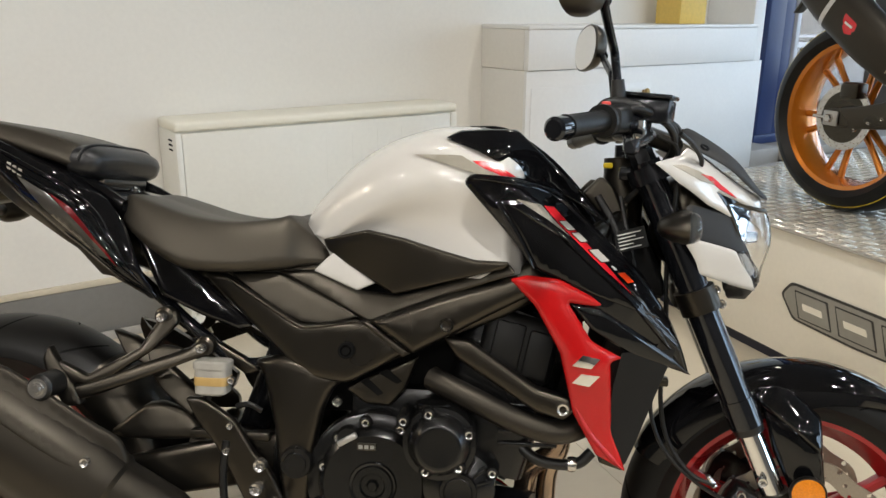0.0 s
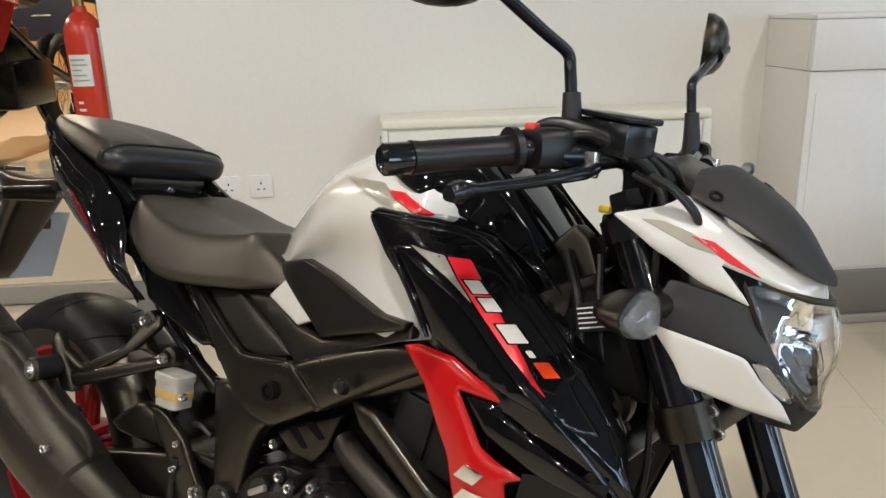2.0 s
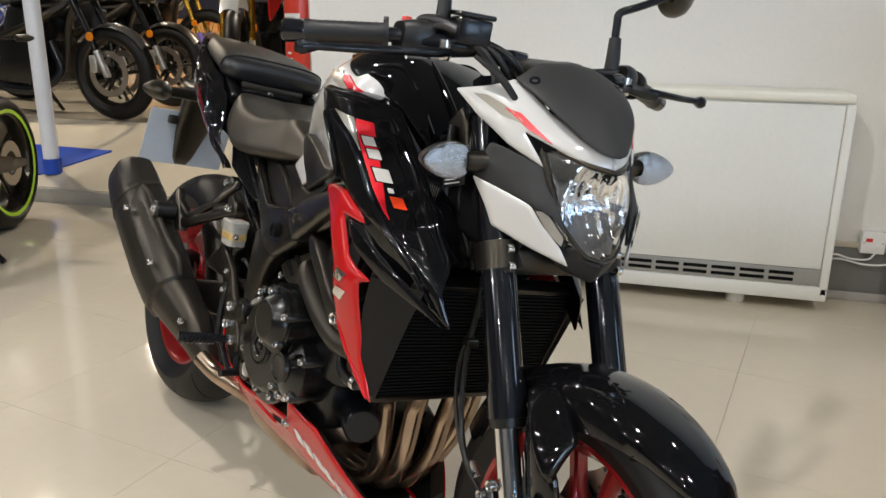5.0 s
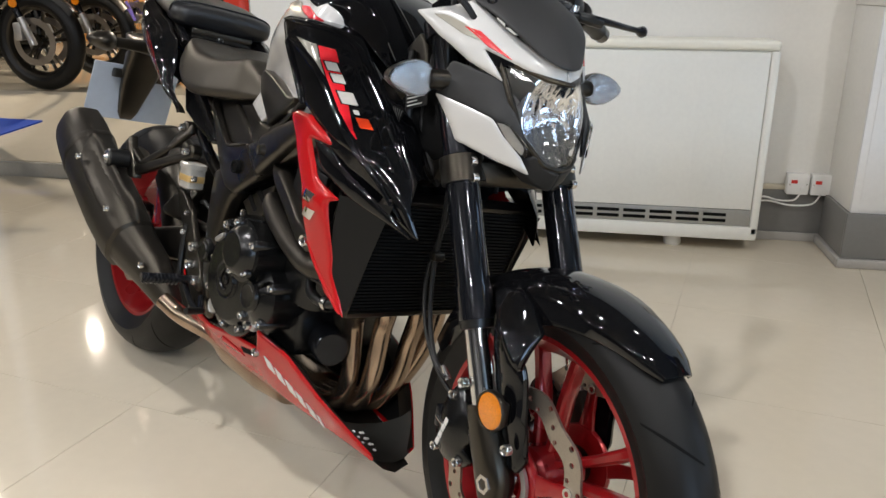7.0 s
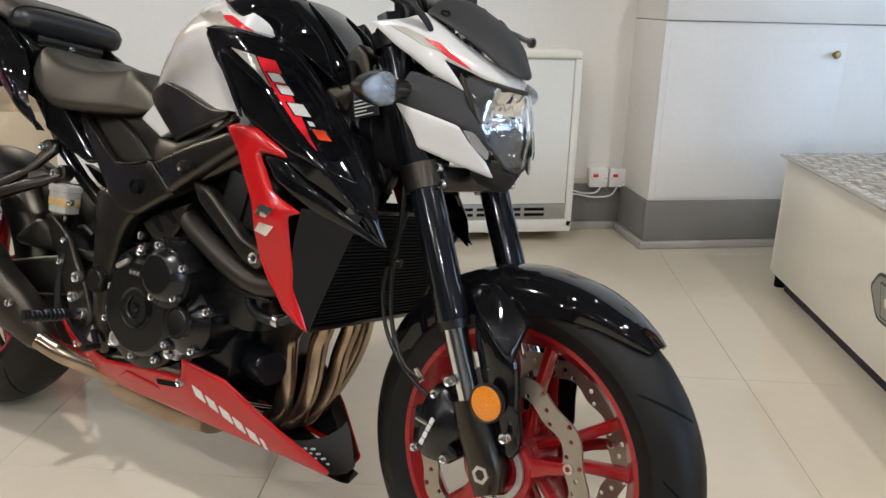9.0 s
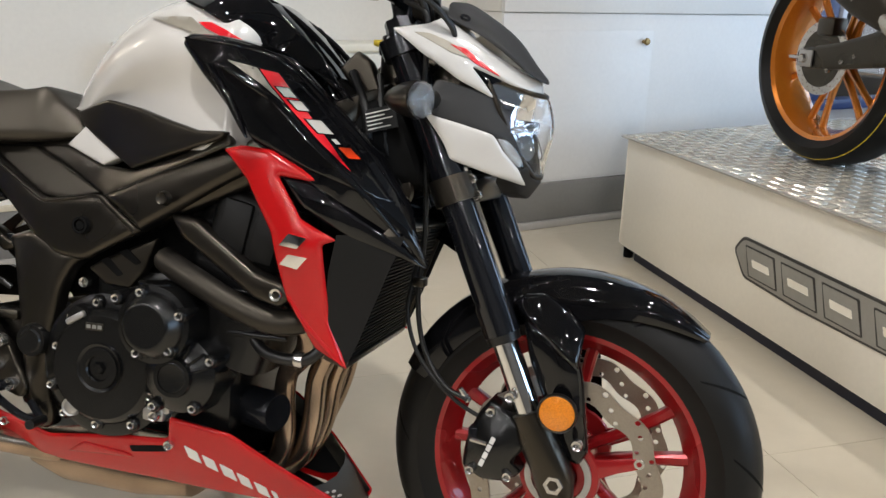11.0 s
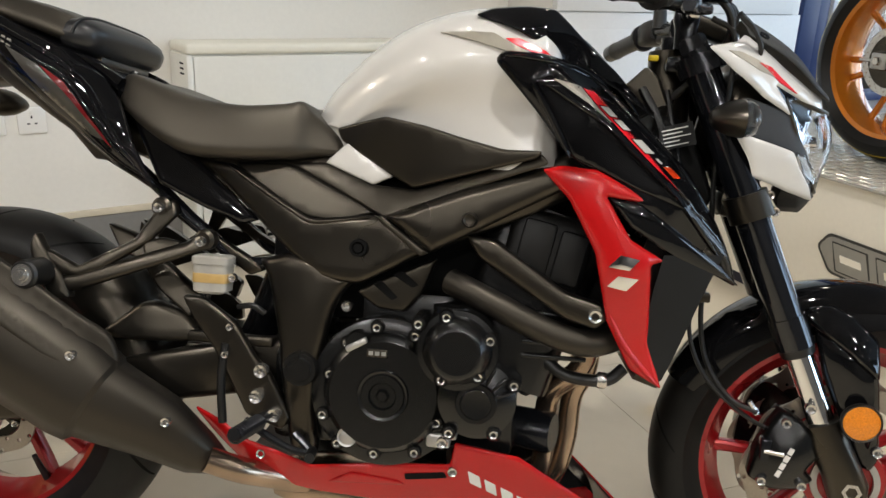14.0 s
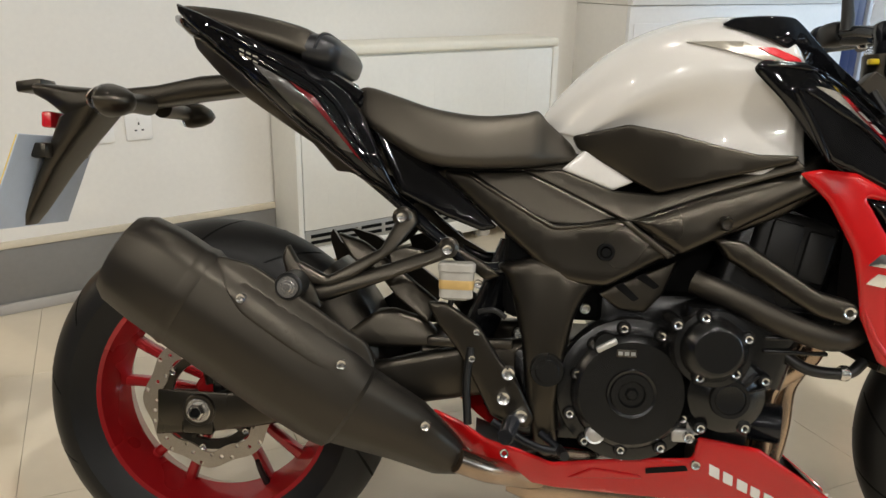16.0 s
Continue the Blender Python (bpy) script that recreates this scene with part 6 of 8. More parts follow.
part("bracket_bolt", lathe([(0.0, -0.007), (0.006, -0.007), (0.0075, -0.0035), (0.0105, -0.0035), (0.0115, -0.001), (0.0165, -0.001), (0.0165, 0.004)], -0.554, 0.561, 24, y=-0.2435), "steel", bush, "bright steel bracket bolt and washer")
part("hanger_boss", lathe([(0, -0.012), (0.012, -0.012), (0.017, -0.008), (0.017, 0.012), (0, 0.012)], -0.393, 0.669, 20, y=-0.118), "matte_frame", bike)
part("hanger_boss", lathe([(0, -0.012), (0.012, -0.012), (0.017, -0.008), (0.017, 0.012), (0, 0.012)], -0.314, 0.622, 20, y=-0.134), "matte_frame", bike)
bolt(bike, -0.393, -0.136, 0.669, 0.0085)
bolt(bike, -0.314, -0.156, 0.621, 0.0085)
part("muffler_bolt", lathe([(0, -0.012), (0.008, -0.012), (0.010, -0.006), (0.015, -0.006), (0.016, 0.0), (0.016, 0.05)], -0.563, 0.556, 24, y=-0.222), "steel", bike, "large steel muffler bolt")
side("pillion_peg", [(-0.572, 0.622), (-0.552, 0.590), (-0.522, 0.547), (-0.512, 0.520), (-0.540, 0.518), (-0.564, 0.556), (-0.578, 0.600)], lambda x, z: arm_y(x, z) - 0.006, "matte", label="folded pillion footrest", thick=0.02, roll=0.005)
peg = part("footrest", tube([(-0.195, -0.150, 0.348), (-0.203, -0.20, 0.350), (-0.210, -0.265, 0.352)], [0.009, 0.011, 0.010], 12, smooth=False), "anod", bike, "knurled black footrest")
for i in range(9):
    part("knurl", lathe([(0.0105, -0.002), (0.0135, 0.0), (0.0105, 0.002)], seg=10), "anod", peg, matrix=pose(-0.198 - i * 0.0013, -0.192 - i * 0.0085, 0.349))
part("brake_pedal", tube([(-0.150, -0.150, 0.322), (-0.120, -0.165, 0.300), (-0.155, -0.168, 0.304), (-0.205, -0.162, 0.326), (-0.230, -0.158, 0.340)], 0.0065, 10), "anod", bike, "black brake pedal")
part("pedal_pad", tube([(-0.118, -0.16, 0.300), (-0.112, -0.200, 0.302)], 0.008, 10, smooth=False), "rubber_soft", bike, "ribbed pedal pad")
part("pedal_rod", tube([(-0.27, -0.150, 0.33), (-0.275, -0.150, 0.40), (-0.27, -0.148, 0.46)], 0.007, 10), "rubber_soft", bike)
cupb = part("fluid_cup", rings([oval((-0.298, -0.138, z), (1, 0, 0), (0, 1, 0), w, d2, 20, 6) for z, w, d2 in [(0.538, 0.020, 0.016), (0.542, 0.028, 0.020), (0.585, 0.029, 0.021)]]), "smoke", bike, "milky brake fluid cup")
part("cup_lid", rings([oval((-0.298, -0.138, z), (1, 0, 0), (0, 1, 0), w, d2, 20, 6) for z, w, d2 in [(0.5855, 0.031, 0.023), (0.596, 0.031, 0.023), (0.599, 0.027, 0.020)]]), "smoke", cupb, "pale lid")
part("fluid", rings([oval((-0.298, -0.138, z), (1, 0, 0), (0, 1, 0), w, d2, 20, 6) for z, w, d2 in [(0.556, 0.0288, 0.0208), (0.557, 0.0292, 0.0212), (0.570, 0.0293, 0.0213), (0.571, 0.0290, 0.0210)]]), "fluid", cupb, "amber fluid")
bolt(bike, -0.262, -0.150, 0.566, 0.007)
part("hose", tube([(-0.305, -0.138, 0.538), (-0.31, -0.135, 0.51), (-0.295, -0.13, 0.48), (-0.275, -0.135, 0.45), (-0.272, -0.14, 0.42)], 0.005, 8), "rubber_soft", bike)
part("brake_line", tube([(-0.26, -0.125, 0.515), (-0.235, -0.13, 0.520), (-0.215, -0.125, 0.508)], 0.005, 8), "rubber_soft", bike)
side("hanger_plate", [(-0.395, 0.690), (-0.36, 0.665), (-0.30, 0.62), (-0.245, 0.590), (-0.225, 0.575), (-0.25, 0.565), (-0.30, 0.60), (-0.40, 0.668)], -0.105, "matte_frame", label="subframe rail plate", thick=0.02)

# --- belly pan ---
belly_y = surf([(-0.337, 0.335, -0.112), (-0.27, 0.30, -0.128), (-0.207, 0.28, -0.140), (0.10, 0.285, -0.146), (0.108, 0.332, -0.158), (0.392, 0.171, -0.052), (0.3, 0.25, -0.112), (0.07, 0.205, -0.100), (-0.15, 0.215, -0.105), (0.25, 0.19, -0.080), (0.205, 0.318, -0.148)])
bel = side("belly_pan", [(-0.330, 0.341), (-0.279, 0.326), (-0.241, 0.303), (-0.183, 0.290), (-0.128, 0.266), (0.0, 0.284), (0.101, 0.292), (0.107, 0.332), (0.209, 0.313), (0.302, 0.250), (0.398, 0.178), (0.390, 0.162), (0.300, 0.178), (0.07, 0.198), (-0.12, 0.208), (-0.20, 0.222), (-0.260, 0.266), (-0.300, 0.302), (-0.332, 0.334)],
           belly_y, "red_gloss", label="candy red belly pan with plain silver bars", thick=0.005, roll=0.007, corner=0.006)
on_belly = lambda x, z: belly_y(x, z) - 0.0016
side("belly_vent", [(0.028, 0.268), (0.092, 0.279), (0.098, 0.268), (0.03, 0.256)], lambda x, z: belly_y(x, z) - 0.002, "dark", label="dark vent slot", thick=0.004, corner=0.003, roll=0.0008)
side("belly_ridge", [(-0.06, 0.262), (0.02, 0.252), (0.03, 0.244), (-0.10, 0.236)], lambda x, z: belly_y(x, z) - 0.004, "red_gloss", thick=0.006, corner=0.004, roll=0.004)
for k in range(6):
    x, z = 0.130 + k * 0.0265, 0.284 - k * 0.0148
    a, b = (0.019, 0.018, 0.020, 0.018, 0.019, 0.008)[k], 0.023
    side("belly_bar", [(x, z), (x + a, z - a * 0.55), (x + a + 0.004, z - a * 0.55 - b), (x + 0.004, z - b)], lambda x, z: belly_y(x, z) - 0.0024, "white_decal", thick=0.002, corner=0.002, roll=0.0005, res=0.01, label="pale silver slanted bar")
part("belly_front", rings([[(x, -w, z), (x + 0.010, -w * 0.6, z - 0.006), (x + 0.014, 0, z - 0.01), (x + 0.010, w * 0.6, z - 0.006), (x, w, z)] for x, w, z in [(0.330, 0.088, 0.224), (0.350, 0.074, 0.210), (0.372, 0.060, 0.190), (0.389, 0.049, 0.170)]], close=False), "matte", bike, "matte black belly pan cross piece", smooth=40)
gril = bike.children[-1]
# pale discs standing in for the lit floor seen through the grille holes
hexa = shared("grille_hole", lambda: lathe([(0, -0.0005), (0.0034, -0.0005), (0.0036, 0.001)], seg=6), "label_white")
for i in range(3):
    for j in range(3 + i % 2):
        x, w = 0.350 + j * 0.0085 + 0.004 * (i % 2), 0.073 - 0.0062 * j - 0.003 * (i % 2)
        piece("grille_hole", hexa, pose(x + 0.0025 + i * 0.003, -w + 0.005 + i * 0.0085, 0.2100 - j * 0.0085 - i * 0.0015, 38, 0, 38), gril)
for x, y, z in ((-0.207, -0.142, 0.281), (0.106, -0.150, 0.283)):
    bolt(bel, x, y, z, 0.008)
part("belly_floor", rings([[(x, -w, z), (x, 0, z - 0.012), (x, w, z)] for x, w, z in [(-0.26, 0.10, 0.262), (-0.12, 0.10, 0.212), (0.07, 0.096, 0.202), (0.25, 0.066, 0.186), (0.41, 0.03, 0.155)]], close=False), "matte", bike, smooth=60)
for sgn in (-1, 1):
    loops = []
    for q in smooth_path([(0.104, 0.294, 0), (0.112, 0.329, 0), (0.205, 0.311, 0), (0.300, 0.249, 0), (0.36, 0.205, 0), (0.394, 0.179, 0)], 5):
        yy = -belly_y(q.x, q.y) - 0.003
        loops.append([(q.x, sgn * yy, q.y - 0.001), (q.x - 0.004, sgn * (yy - 0.010), q.y - 0.003), (q.x - 0.010, sgn * max(0.004, yy - 0.026), q.y - 0.014)])
    part("belly_edge", rings(loops, close=False), "matte", bike, "matte black inner edge of the belly pan", smooth=50)
side("belly_liner", [(-0.25, 0.288), (-0.128, 0.258), (0.0, 0.276), (0.101, 0.286), (0.112, 0.322), (0.205, 0.303), (0.296, 0.238), (0.345, 0.200), (0.300, 0.190), (0.07, 0.206), (-0.12, 0.216), (-0.20, 0.238)], lambda x, z: belly_y(x, z) + 0.012, "dark", label="black inner face of the belly pan", thick=0.003, roll=0.001)

# --- side stand ---
part("side_stand", tube([(-0.02, 0.11, 0.30), (0.0, 0.16, 0.20), (0.03, 0.235, 0.068)], 0.012, 12), "anod", bike, "black side stand")
part("stand_foot", rings([oval((0.032, 0.242 - k * 0.002, 0.0585 + k * 0.008), (1, 0, 0), (0, 1, 0.24), 0.032, 0.022, 14, 3) for k in (0, 1)]), "anod", bike)

# --- front end, turned with the steering ---
def fork_at(z, y=0.0, dx=0.0):
    return Vector((0.455 + (0.96 - z) * 0.4313 + dx, y, z))


for sgn in (-1, 1):
    y = 0.100 * sgn
    f = part("fork_leg", tube([fork_at(0.965, y), fork_at(0.74, y), fork_at(0.565, y)], 0.0265, 24, smooth=False), "fork_tube", bike, "glossy black fork leg", matrix=S)
    part("fork_tube", tube([fork_at(0.566, y), fork_at(0.52, y)], 0.0285, 24, smooth=False), "fork_tube", f, matrix=S)
    part("dust_seal", tube([fork_at(0.520, y), fork_at(0.508, y)], [0.0275, 0.0255], 24, smooth=False), "rubber_soft", f, matrix=S)
    part("slider", tube([fork_at(0.507, y), fork_at(0.36, y)], 0.0205, 24, smooth=False), "chrome", f, "bright chrome slider", matrix=S)
    part("fork_cap", tube([fork_at(0.965, y), fork_at(0.985, y)], [0.022, 0.020], 6, smooth=False), "anod", f, matrix=S)
    part("axle_lug", rings([oval(fork_at(z, y) + Vector((dx, 0, 0)), (1, 0, 0.43), (0, 1, 0), w, h, 18, 2.6) for z, dx, w, h in [(0.405, 0, 0.026, 0.026), (0.37, 0.0, 0.030, 0.027), (0.33, 0.004, 0.030, 0.026), (0.30, 0.004, 0.032, 0.024), (0.27, -0.002, 0.024, 0.020)]]), "matte_frame", f, "satin black axle lug", matrix=S)
    part("lower_clamp", rings([oval(fork_at(z, y * 0.98), (1, 0, 0.4), (0, 1, 0), 0.0345, 0.0335, 24, 2.2) for z in (0.752, 0.748, 0.718, 0.714)]), "matte_frame", bike, matrix=S, smooth=50)
    part("upper_clamp", rings([oval(fork_at(z, y * 0.98), (1, 0, 0.4), (0, 1, 0), 0.036, 0.034, 20, 2.6) for z in (0.958, 0.955, 0.935, 0.932)]), "anod", bike, matrix=S, smooth=50)
    for z in (0.746, 0.722):
        bolt(bike, *(fork_at(z, y) + Vector((0.034, -0.003 if sgn < 0 else 0.003, 0.006))), 0.0075, m=S)
    part("axle_nut", lathe([(0, -0.006), (0.006, -0.006), (0.009, -0.013), (0.015, -0.013), (0.017, -0.006), (0.017, 0.006), (0, 0.006)], FX, FZ, 6, y=0.112 * sgn), "steel", bike, "steel front axle nut", matrix=S)
part("clamp_bridge", join(box(-0.04, 0.03, -0.09, 0.09, -0.02, 0.02, 0.008)), "matte_frame", bike, matrix=S @ Matrix.Translation(fork_at(0.733)))
part("clamp_bridge", join(box(-0.05, 0.02, -0.09, 0.09, -0.012, 0.012, 0.006)), "anod", bike, matrix=S @ Matrix.Translation(fork_at(0.945)))
part("front_axle", lathe([(0, -0.11), (0.011, -0.11), (0.011, 0.11), (0, 0.11)], FX, FZ, 18), "steel", bike, matrix=S)
for y in (-0.074, 0.074):
    dd = disc(bike, FX, FZ, y, 0.157, 0.122, S, lobes=10)
    sg = -1 if y < 0 else 1
    for k in range(5):
        a = 2 * math.pi * (k + 0.25) / 5
        u = Vector((math.cos(a), 0, math.sin(a)))
        part("carrier_arm", rings([oval(Vector((FX, y, FZ)) + u * r, Vector((-u.z, 0, u.x)), (0, 1, 0), w, 0.004, 12, 4) for r, w in ((0.05, 0.018), (0.09, 0.011), (0.122, 0.009), (0.130, 0.006))]), "red_wheel", dd, matrix=S)
        part("disc_button", lathe([(0.004, -0.005), (0.008, -0.005), (0.009, 0.0), (0.009, 0.005), (0.0, 0.005)], FX + 0.126 * u.x, FZ + 0.126 * u.z, 16, y=y), "steel", dd, matrix=S)
    part("carrier", lathe([(0.030, -0.006), (0.062, -0.005), (0.064, 0.0), (0.062, 0.005), (0.030, 0.006)], FX, FZ, 30, close=True, y=y), "red_wheel", dd, "red disc carrier", matrix=S)
part("sensor_ring", lathe([(0.042, -0.003), (0.052, -0.003), (0.052, 0.003), (0.042, 0.003)], FX, FZ, 48, close=True, y=-0.084), "alu", bike, "toothed sensor ring", matrix=S)
for sgn in (-1, 1):
    bm = panel([(0.594, 0.300), (0.600, 0.345), (0.618, 0.392), (0.634, 0.414), (0.652, 0.410), (0.686, 0.384), (0.697, 0.350), (0.676, 0.326), (0.692, 0.308), (0.671, 0.288), (0.628, 0.285)], surf([(0.594, 0.30, -0.106), (0.60, 0.35, -0.112), (0.634, 0.41, -0.112), (0.655, 0.36, -0.130), (0.635, 0.33, -0.131), (0.69, 0.36, -0.116), (0.67, 0.29, -0.110), (0.62, 0.29, -0.112)]), 0.052, 0.010, 0.005, 0.007)
    bm = bm if sgn < 0 else flipped(bm)
    cal = part("brake_caliper", bm, "engine", bike, "black radial brake caliper with plain pale bars", matrix=S)
    if sgn < 0:
        for i in range(4):
            part("pale_bar", box(-0.004, 0.003, -0.0008, 0.0008, -0.0055, 0.0055), "label_white", cal, matrix=S @ pose(0.634 + i * 0.005, -0.1322, 0.322 + i * 0.0125, 0, 22, 0), smooth=0)
        part("caliper_rib", box(0.606, 0.622, -0.124, -0.100, 0.335, 0.372, 0.004), "anod", cal, matrix=S)
        part("pad_pin", tube([(0.612, -0.122, 0.352), (0.640, -0.130, 0.352)], 0.004, 8, smooth=False), "steel", cal, matrix=S)
        for x, z in ((0.640, 0.400), (0.672, 0.302), (0.612, 0.302)):
            bolt(cal, x, -0.120, z, 0.0075, m=S)
        part("bleed_nipple", tube([(0.598, -0.10, 0.405), (0.585, -0.105, 0.425)], [0.006, 0.004], 8, smooth=False), "steel", cal, matrix=S)
        bolt(bike, 0.670, -0.128, 0.431, 0.0085, m=S)
        bolt(bike, 0.774, -0.118, 0.370, 0.0085, m=S)
        bolt(bike, 0.765, -0.140, 0.272, 0.007, m=S)
        bolt(bike, 0.780, -0.138, 0.280, 0.007, m=S)
rf = part("reflector", lathe([(0.0, -0.0045), (0.020, -0.004), (0.0265, -0.002), (0.0275, 0.002)], 0.743, 0.418, 36, y=-0.130), "amber", bike, "round amber reflector in a black rim", matrix=S)
part("rim", lathe([(0.0268, -0.003), (0.029, -0.004), (0.0305, 0.0), (0.0295, 0.006), (0.0, 0.007)], 0.743, 0.418, 36, y=-0.130), "matte", rf, matrix=S)
part("reflector_stay", box(0.724, 0.758, -0.123, -0.104, 0.395, 0.432, 0.005), "matte_frame", rf, matrix=S)

# front fender
loops = []
for i in range(25):
    t = i / 24
    a = radians(49 + t * 106)
    r = 0.3095 + 0.004 * math.sin(math.pi * t)
    w = 0.067 * (0.42 + 0.58 * min(1, t * 4.5) ** 0.6) * (1 if t < 0.55 else 1 - 0.25 * (t - 0.55) / 0.45)
    drop = 0.074 * (0.12 + 0.88 * min(1, t * 2.6)) * (1 if t < 0.6 else 0.8)
    c, u = Vector((FX + r * math.cos(a), 0, FZ + r * math.sin(a))), Vector((math.cos(a), 0, math.sin(a)))
    sec = [(-1.0, 1.0), (-0.99, 0.62), (-0.90, 0.30), (-0.68, 0.10), (-0.36, 0.02), (0, 0), (0.36, 0.02), (0.68, 0.10), (0.90, 0.30), (0.99, 0.62), (1.0, 1.0)]
    outer = [c + Vector((0, w * y, 0)) - u * drop * d for y, d in sec]
    inner = [c + Vector((0, w * y * 0.95, 0)) - u * (drop * d * 0.96 + 0.004) for y, d in sec[::-1]]
    loops.append(outer + inner)
fen = part("front_fender", rings(loops), "black_gloss", bike, "gloss black front mudguard", matrix=S, smooth=50)
fin_y = surf([(0.655, 0.548, -0.088), (0.69, 0.555, -0.098), (0.735, 0.528, -0.112), (0.766, 0.488, -0.115), (0.776, 0.41, -0.113), (0.774, 0.34, -0.110), (0.80, 0.533, -0.066), (0.782, 0.49, -0.100), (0.790, 0.33, -0.094), (0.788, 0.41, -0.097), (0.694, 0.469, -0.106), (0.726, 0.40, -0.108), (0.757, 0.345, -0.108), (0.715, 0.572, -0.082), (0.76, 0.556, -0.074)])
side("fender_strut", [(0.672, 0.548), (0.716, 0.530), (0.766, 0.490), (0.772, 0.470), (0.788, 0.350), (0.776, 0.328), (0.754, 0.338), (0.724, 0.405), (0.690, 0.478)], lambda x, z: fin_y(x, z) + 0.010, "black_gloss", label="gloss black mudguard strut by the fork", thick=0.008, roll=0.006, steer=S)
side("fender_side", [(0.652, 0.566), (0.668, 0.580), (0.700, 0.584), (0.732, 0.568), (0.768, 0.537), (0.766, 0.480), (0.716, 0.522), (0.664, 0.556)], fin_y, "black_gloss", label="gloss black pointed side of the mudguard", thick=0.012, roll=0.006, corner=0.005, res=0.009, steer=S)

# headlight
SH = S @ pose(0.488, 0.0, 0.880, 0, 0, -3.4) @ pose(0, 0, 0, 4.2, 0, 0) @ Matrix.Diagonal((1, 0.96, 1, 1)) @ Matrix.Translation((-0.5, 0, -0.86))
def front_panel(name, outline, height, material, label="", parent=None, thick=0.005, res=0.010, corner=0.004, roll=0.004, both=True, smooth=58):
    """A panel of the front mask, given by (y, z), lying at x."""
    h = surf(height) if isinstance(height, list) else height
    bm = panel(outline, h, thick, res, corner, roll, axes="yz", inward=-1)
    other = flipped(bm) if both else None
    ob = part(name, bm, material, parent or bike, label, matrix=SH, smooth=smooth)
    if both:
        part(name, other, material, parent or bike, label, matrix=SH, smooth=smooth)
    return ob


mask_x = surf([(-0.163, 0.955, 0.497), (-0.09, 0.976, 0.549), (-0.100, 0.905, 0.594), (-0.078, 0.861, 0.626), (0, 0.863, 0.679), (0, 0.892, 0.672), (-0.118, 0.935, 0.567), (-0.068, 0.90, 0.626), (-0.035, 0.868, 0.661), (-0.145, 0.925, 0.535), (-0.05, 0.93, 0.615), (-0.13, 0.83, 0.565)])
front_panel("headlight_cowl", [(-0.165, 0.957), (-0.125, 0.966), (-0.092, 0.978), (-0.064, 0.935), (-0.032, 0.903), (0.0, 0.888), (0.0, 0.861), (-0.035, 0.869), (-0.070, 0.889), (-0.100, 0.906), (-0.080, 0.860), (-0.116, 0.886), (-0.146, 0.922)], mask_x, "white_gloss", "white pointed headlight cowl with red and grey stripes", thick=0.006, roll=0.005)
front_panel("cowl_stripe", [(-0.150, 0.953), (-0.136, 0.952), (-0.120, 0.940), (-0.098, 0.914), (-0.124, 0.925)], lambda y, z: mask_x(y, z) + 0.0016, "grey_decal", "sand grey stripe", thick=0.003, roll=0.0005, corner=0.003)
front_panel("cowl_stripe", [(-0.122, 0.937), (-0.104, 0.931), (-0.072, 0.892), (-0.097, 0.909)], lambda y, z: mask_x(y, z) + 0.0018, "red_decal", "red stripe", thick=0.003, roll=0.0005, corner=0.002)
low_x = surf([(-0.146, 0.832, 0.545), (-0.127, 0.77, 0.577), (-0.054, 0.732, 0.668), (-0.062, 0.752, 0.662), (-0.098, 0.806, 0.630), (-0.13, 0.81, 0.575), (-0.06, 0.84, 0.640), (-0.08, 0.861, 0.622)])
front_panel("lower_cowl", [(-0.149, 0.836), (-0.124, 0.822), (-0.100, 0.807), (-0.086, 0.782), (-0.064, 0.754), (-0.052, 0.728), (-0.090, 0.745), (-0.128, 0.768), (-0.136, 0.795)], lambda y, z: low_x(y, z) + 0.003, "white_gloss", "white lower headlight wing", thick=0.008, roll=0.005)
front_panel("mask_side", [(-0.128, 0.886), (-0.086, 0.868), (-0.076, 0.880), (-0.070, 0.825), (-0.056, 0.772), (-0.062, 0.752), (-0.098, 0.806), (-0.146, 0.834), (-0.140, 0.86)], lambda y, z: low_x(y, z) - 0.004 if z < 0.86 else min(low_x(y, z), mask_x(y, z)) - 0.006, "screen", "matte black mask side", thick=0.008)
front_panel("position_lamp", [(-0.099, 0.806), (-0.082, 0.800), (-0.058, 0.768), (-0.060, 0.752), (-0.080, 0.772)], lambda y, z: low_x(y, z) + 0.006, "lens", "small clear position lamp", thick=0.004)
front_panel("position_reflector", [(-0.095, 0.802), (-0.082, 0.797), (-0.062, 0.768), (-0.063, 0.756), (-0.080, 0.774)], lambda y, z: low_x(y, z) + 0.001, "faceted", thick=0.003, roll=0.001)
LENS = [(0.0, 0.862), (-0.030, 0.868), (-0.052, 0.880), (-0.080, 0.892), (-0.074, 0.84), (-0.060, 0.785), (-0.026, 0.742), (0.0, 0.736)]
LENS = LENS + [(-y, z) for y, z in LENS[-2:0:-1]]
lens_x = surf([(0, 0.80, 0.694), (0, 0.862, 0.684), (0, 0.738, 0.680), (-0.080, 0.890, 0.609), (0.080, 0.890, 0.609), (-0.073, 0.83, 0.634), (0.073, 0.83, 0.634), (-0.055, 0.77, 0.655), (0.055, 0.77, 0.655), (-0.03, 0.81, 0.682), (0.03, 0.81, 0.682)])
hl = front_panel("headlight", LENS, lens_x, "lens", "clear headlight glass over a faceted reflector", thick=0.003, both=False, res=0.009)


def bowl_x(y, z):
    r2 = (y / 0.074) ** 2 + ((z - 0.812) / 0.078) ** 2
    k = 0.0035 * abs(math.sin(y * 170)) + 0.0015 * abs(math.sin((z - 0.80) * 70))
    return min(lens_x(y, z) - 0.006, 0.615 + 0.055 * min(r2, 1.2) + k)


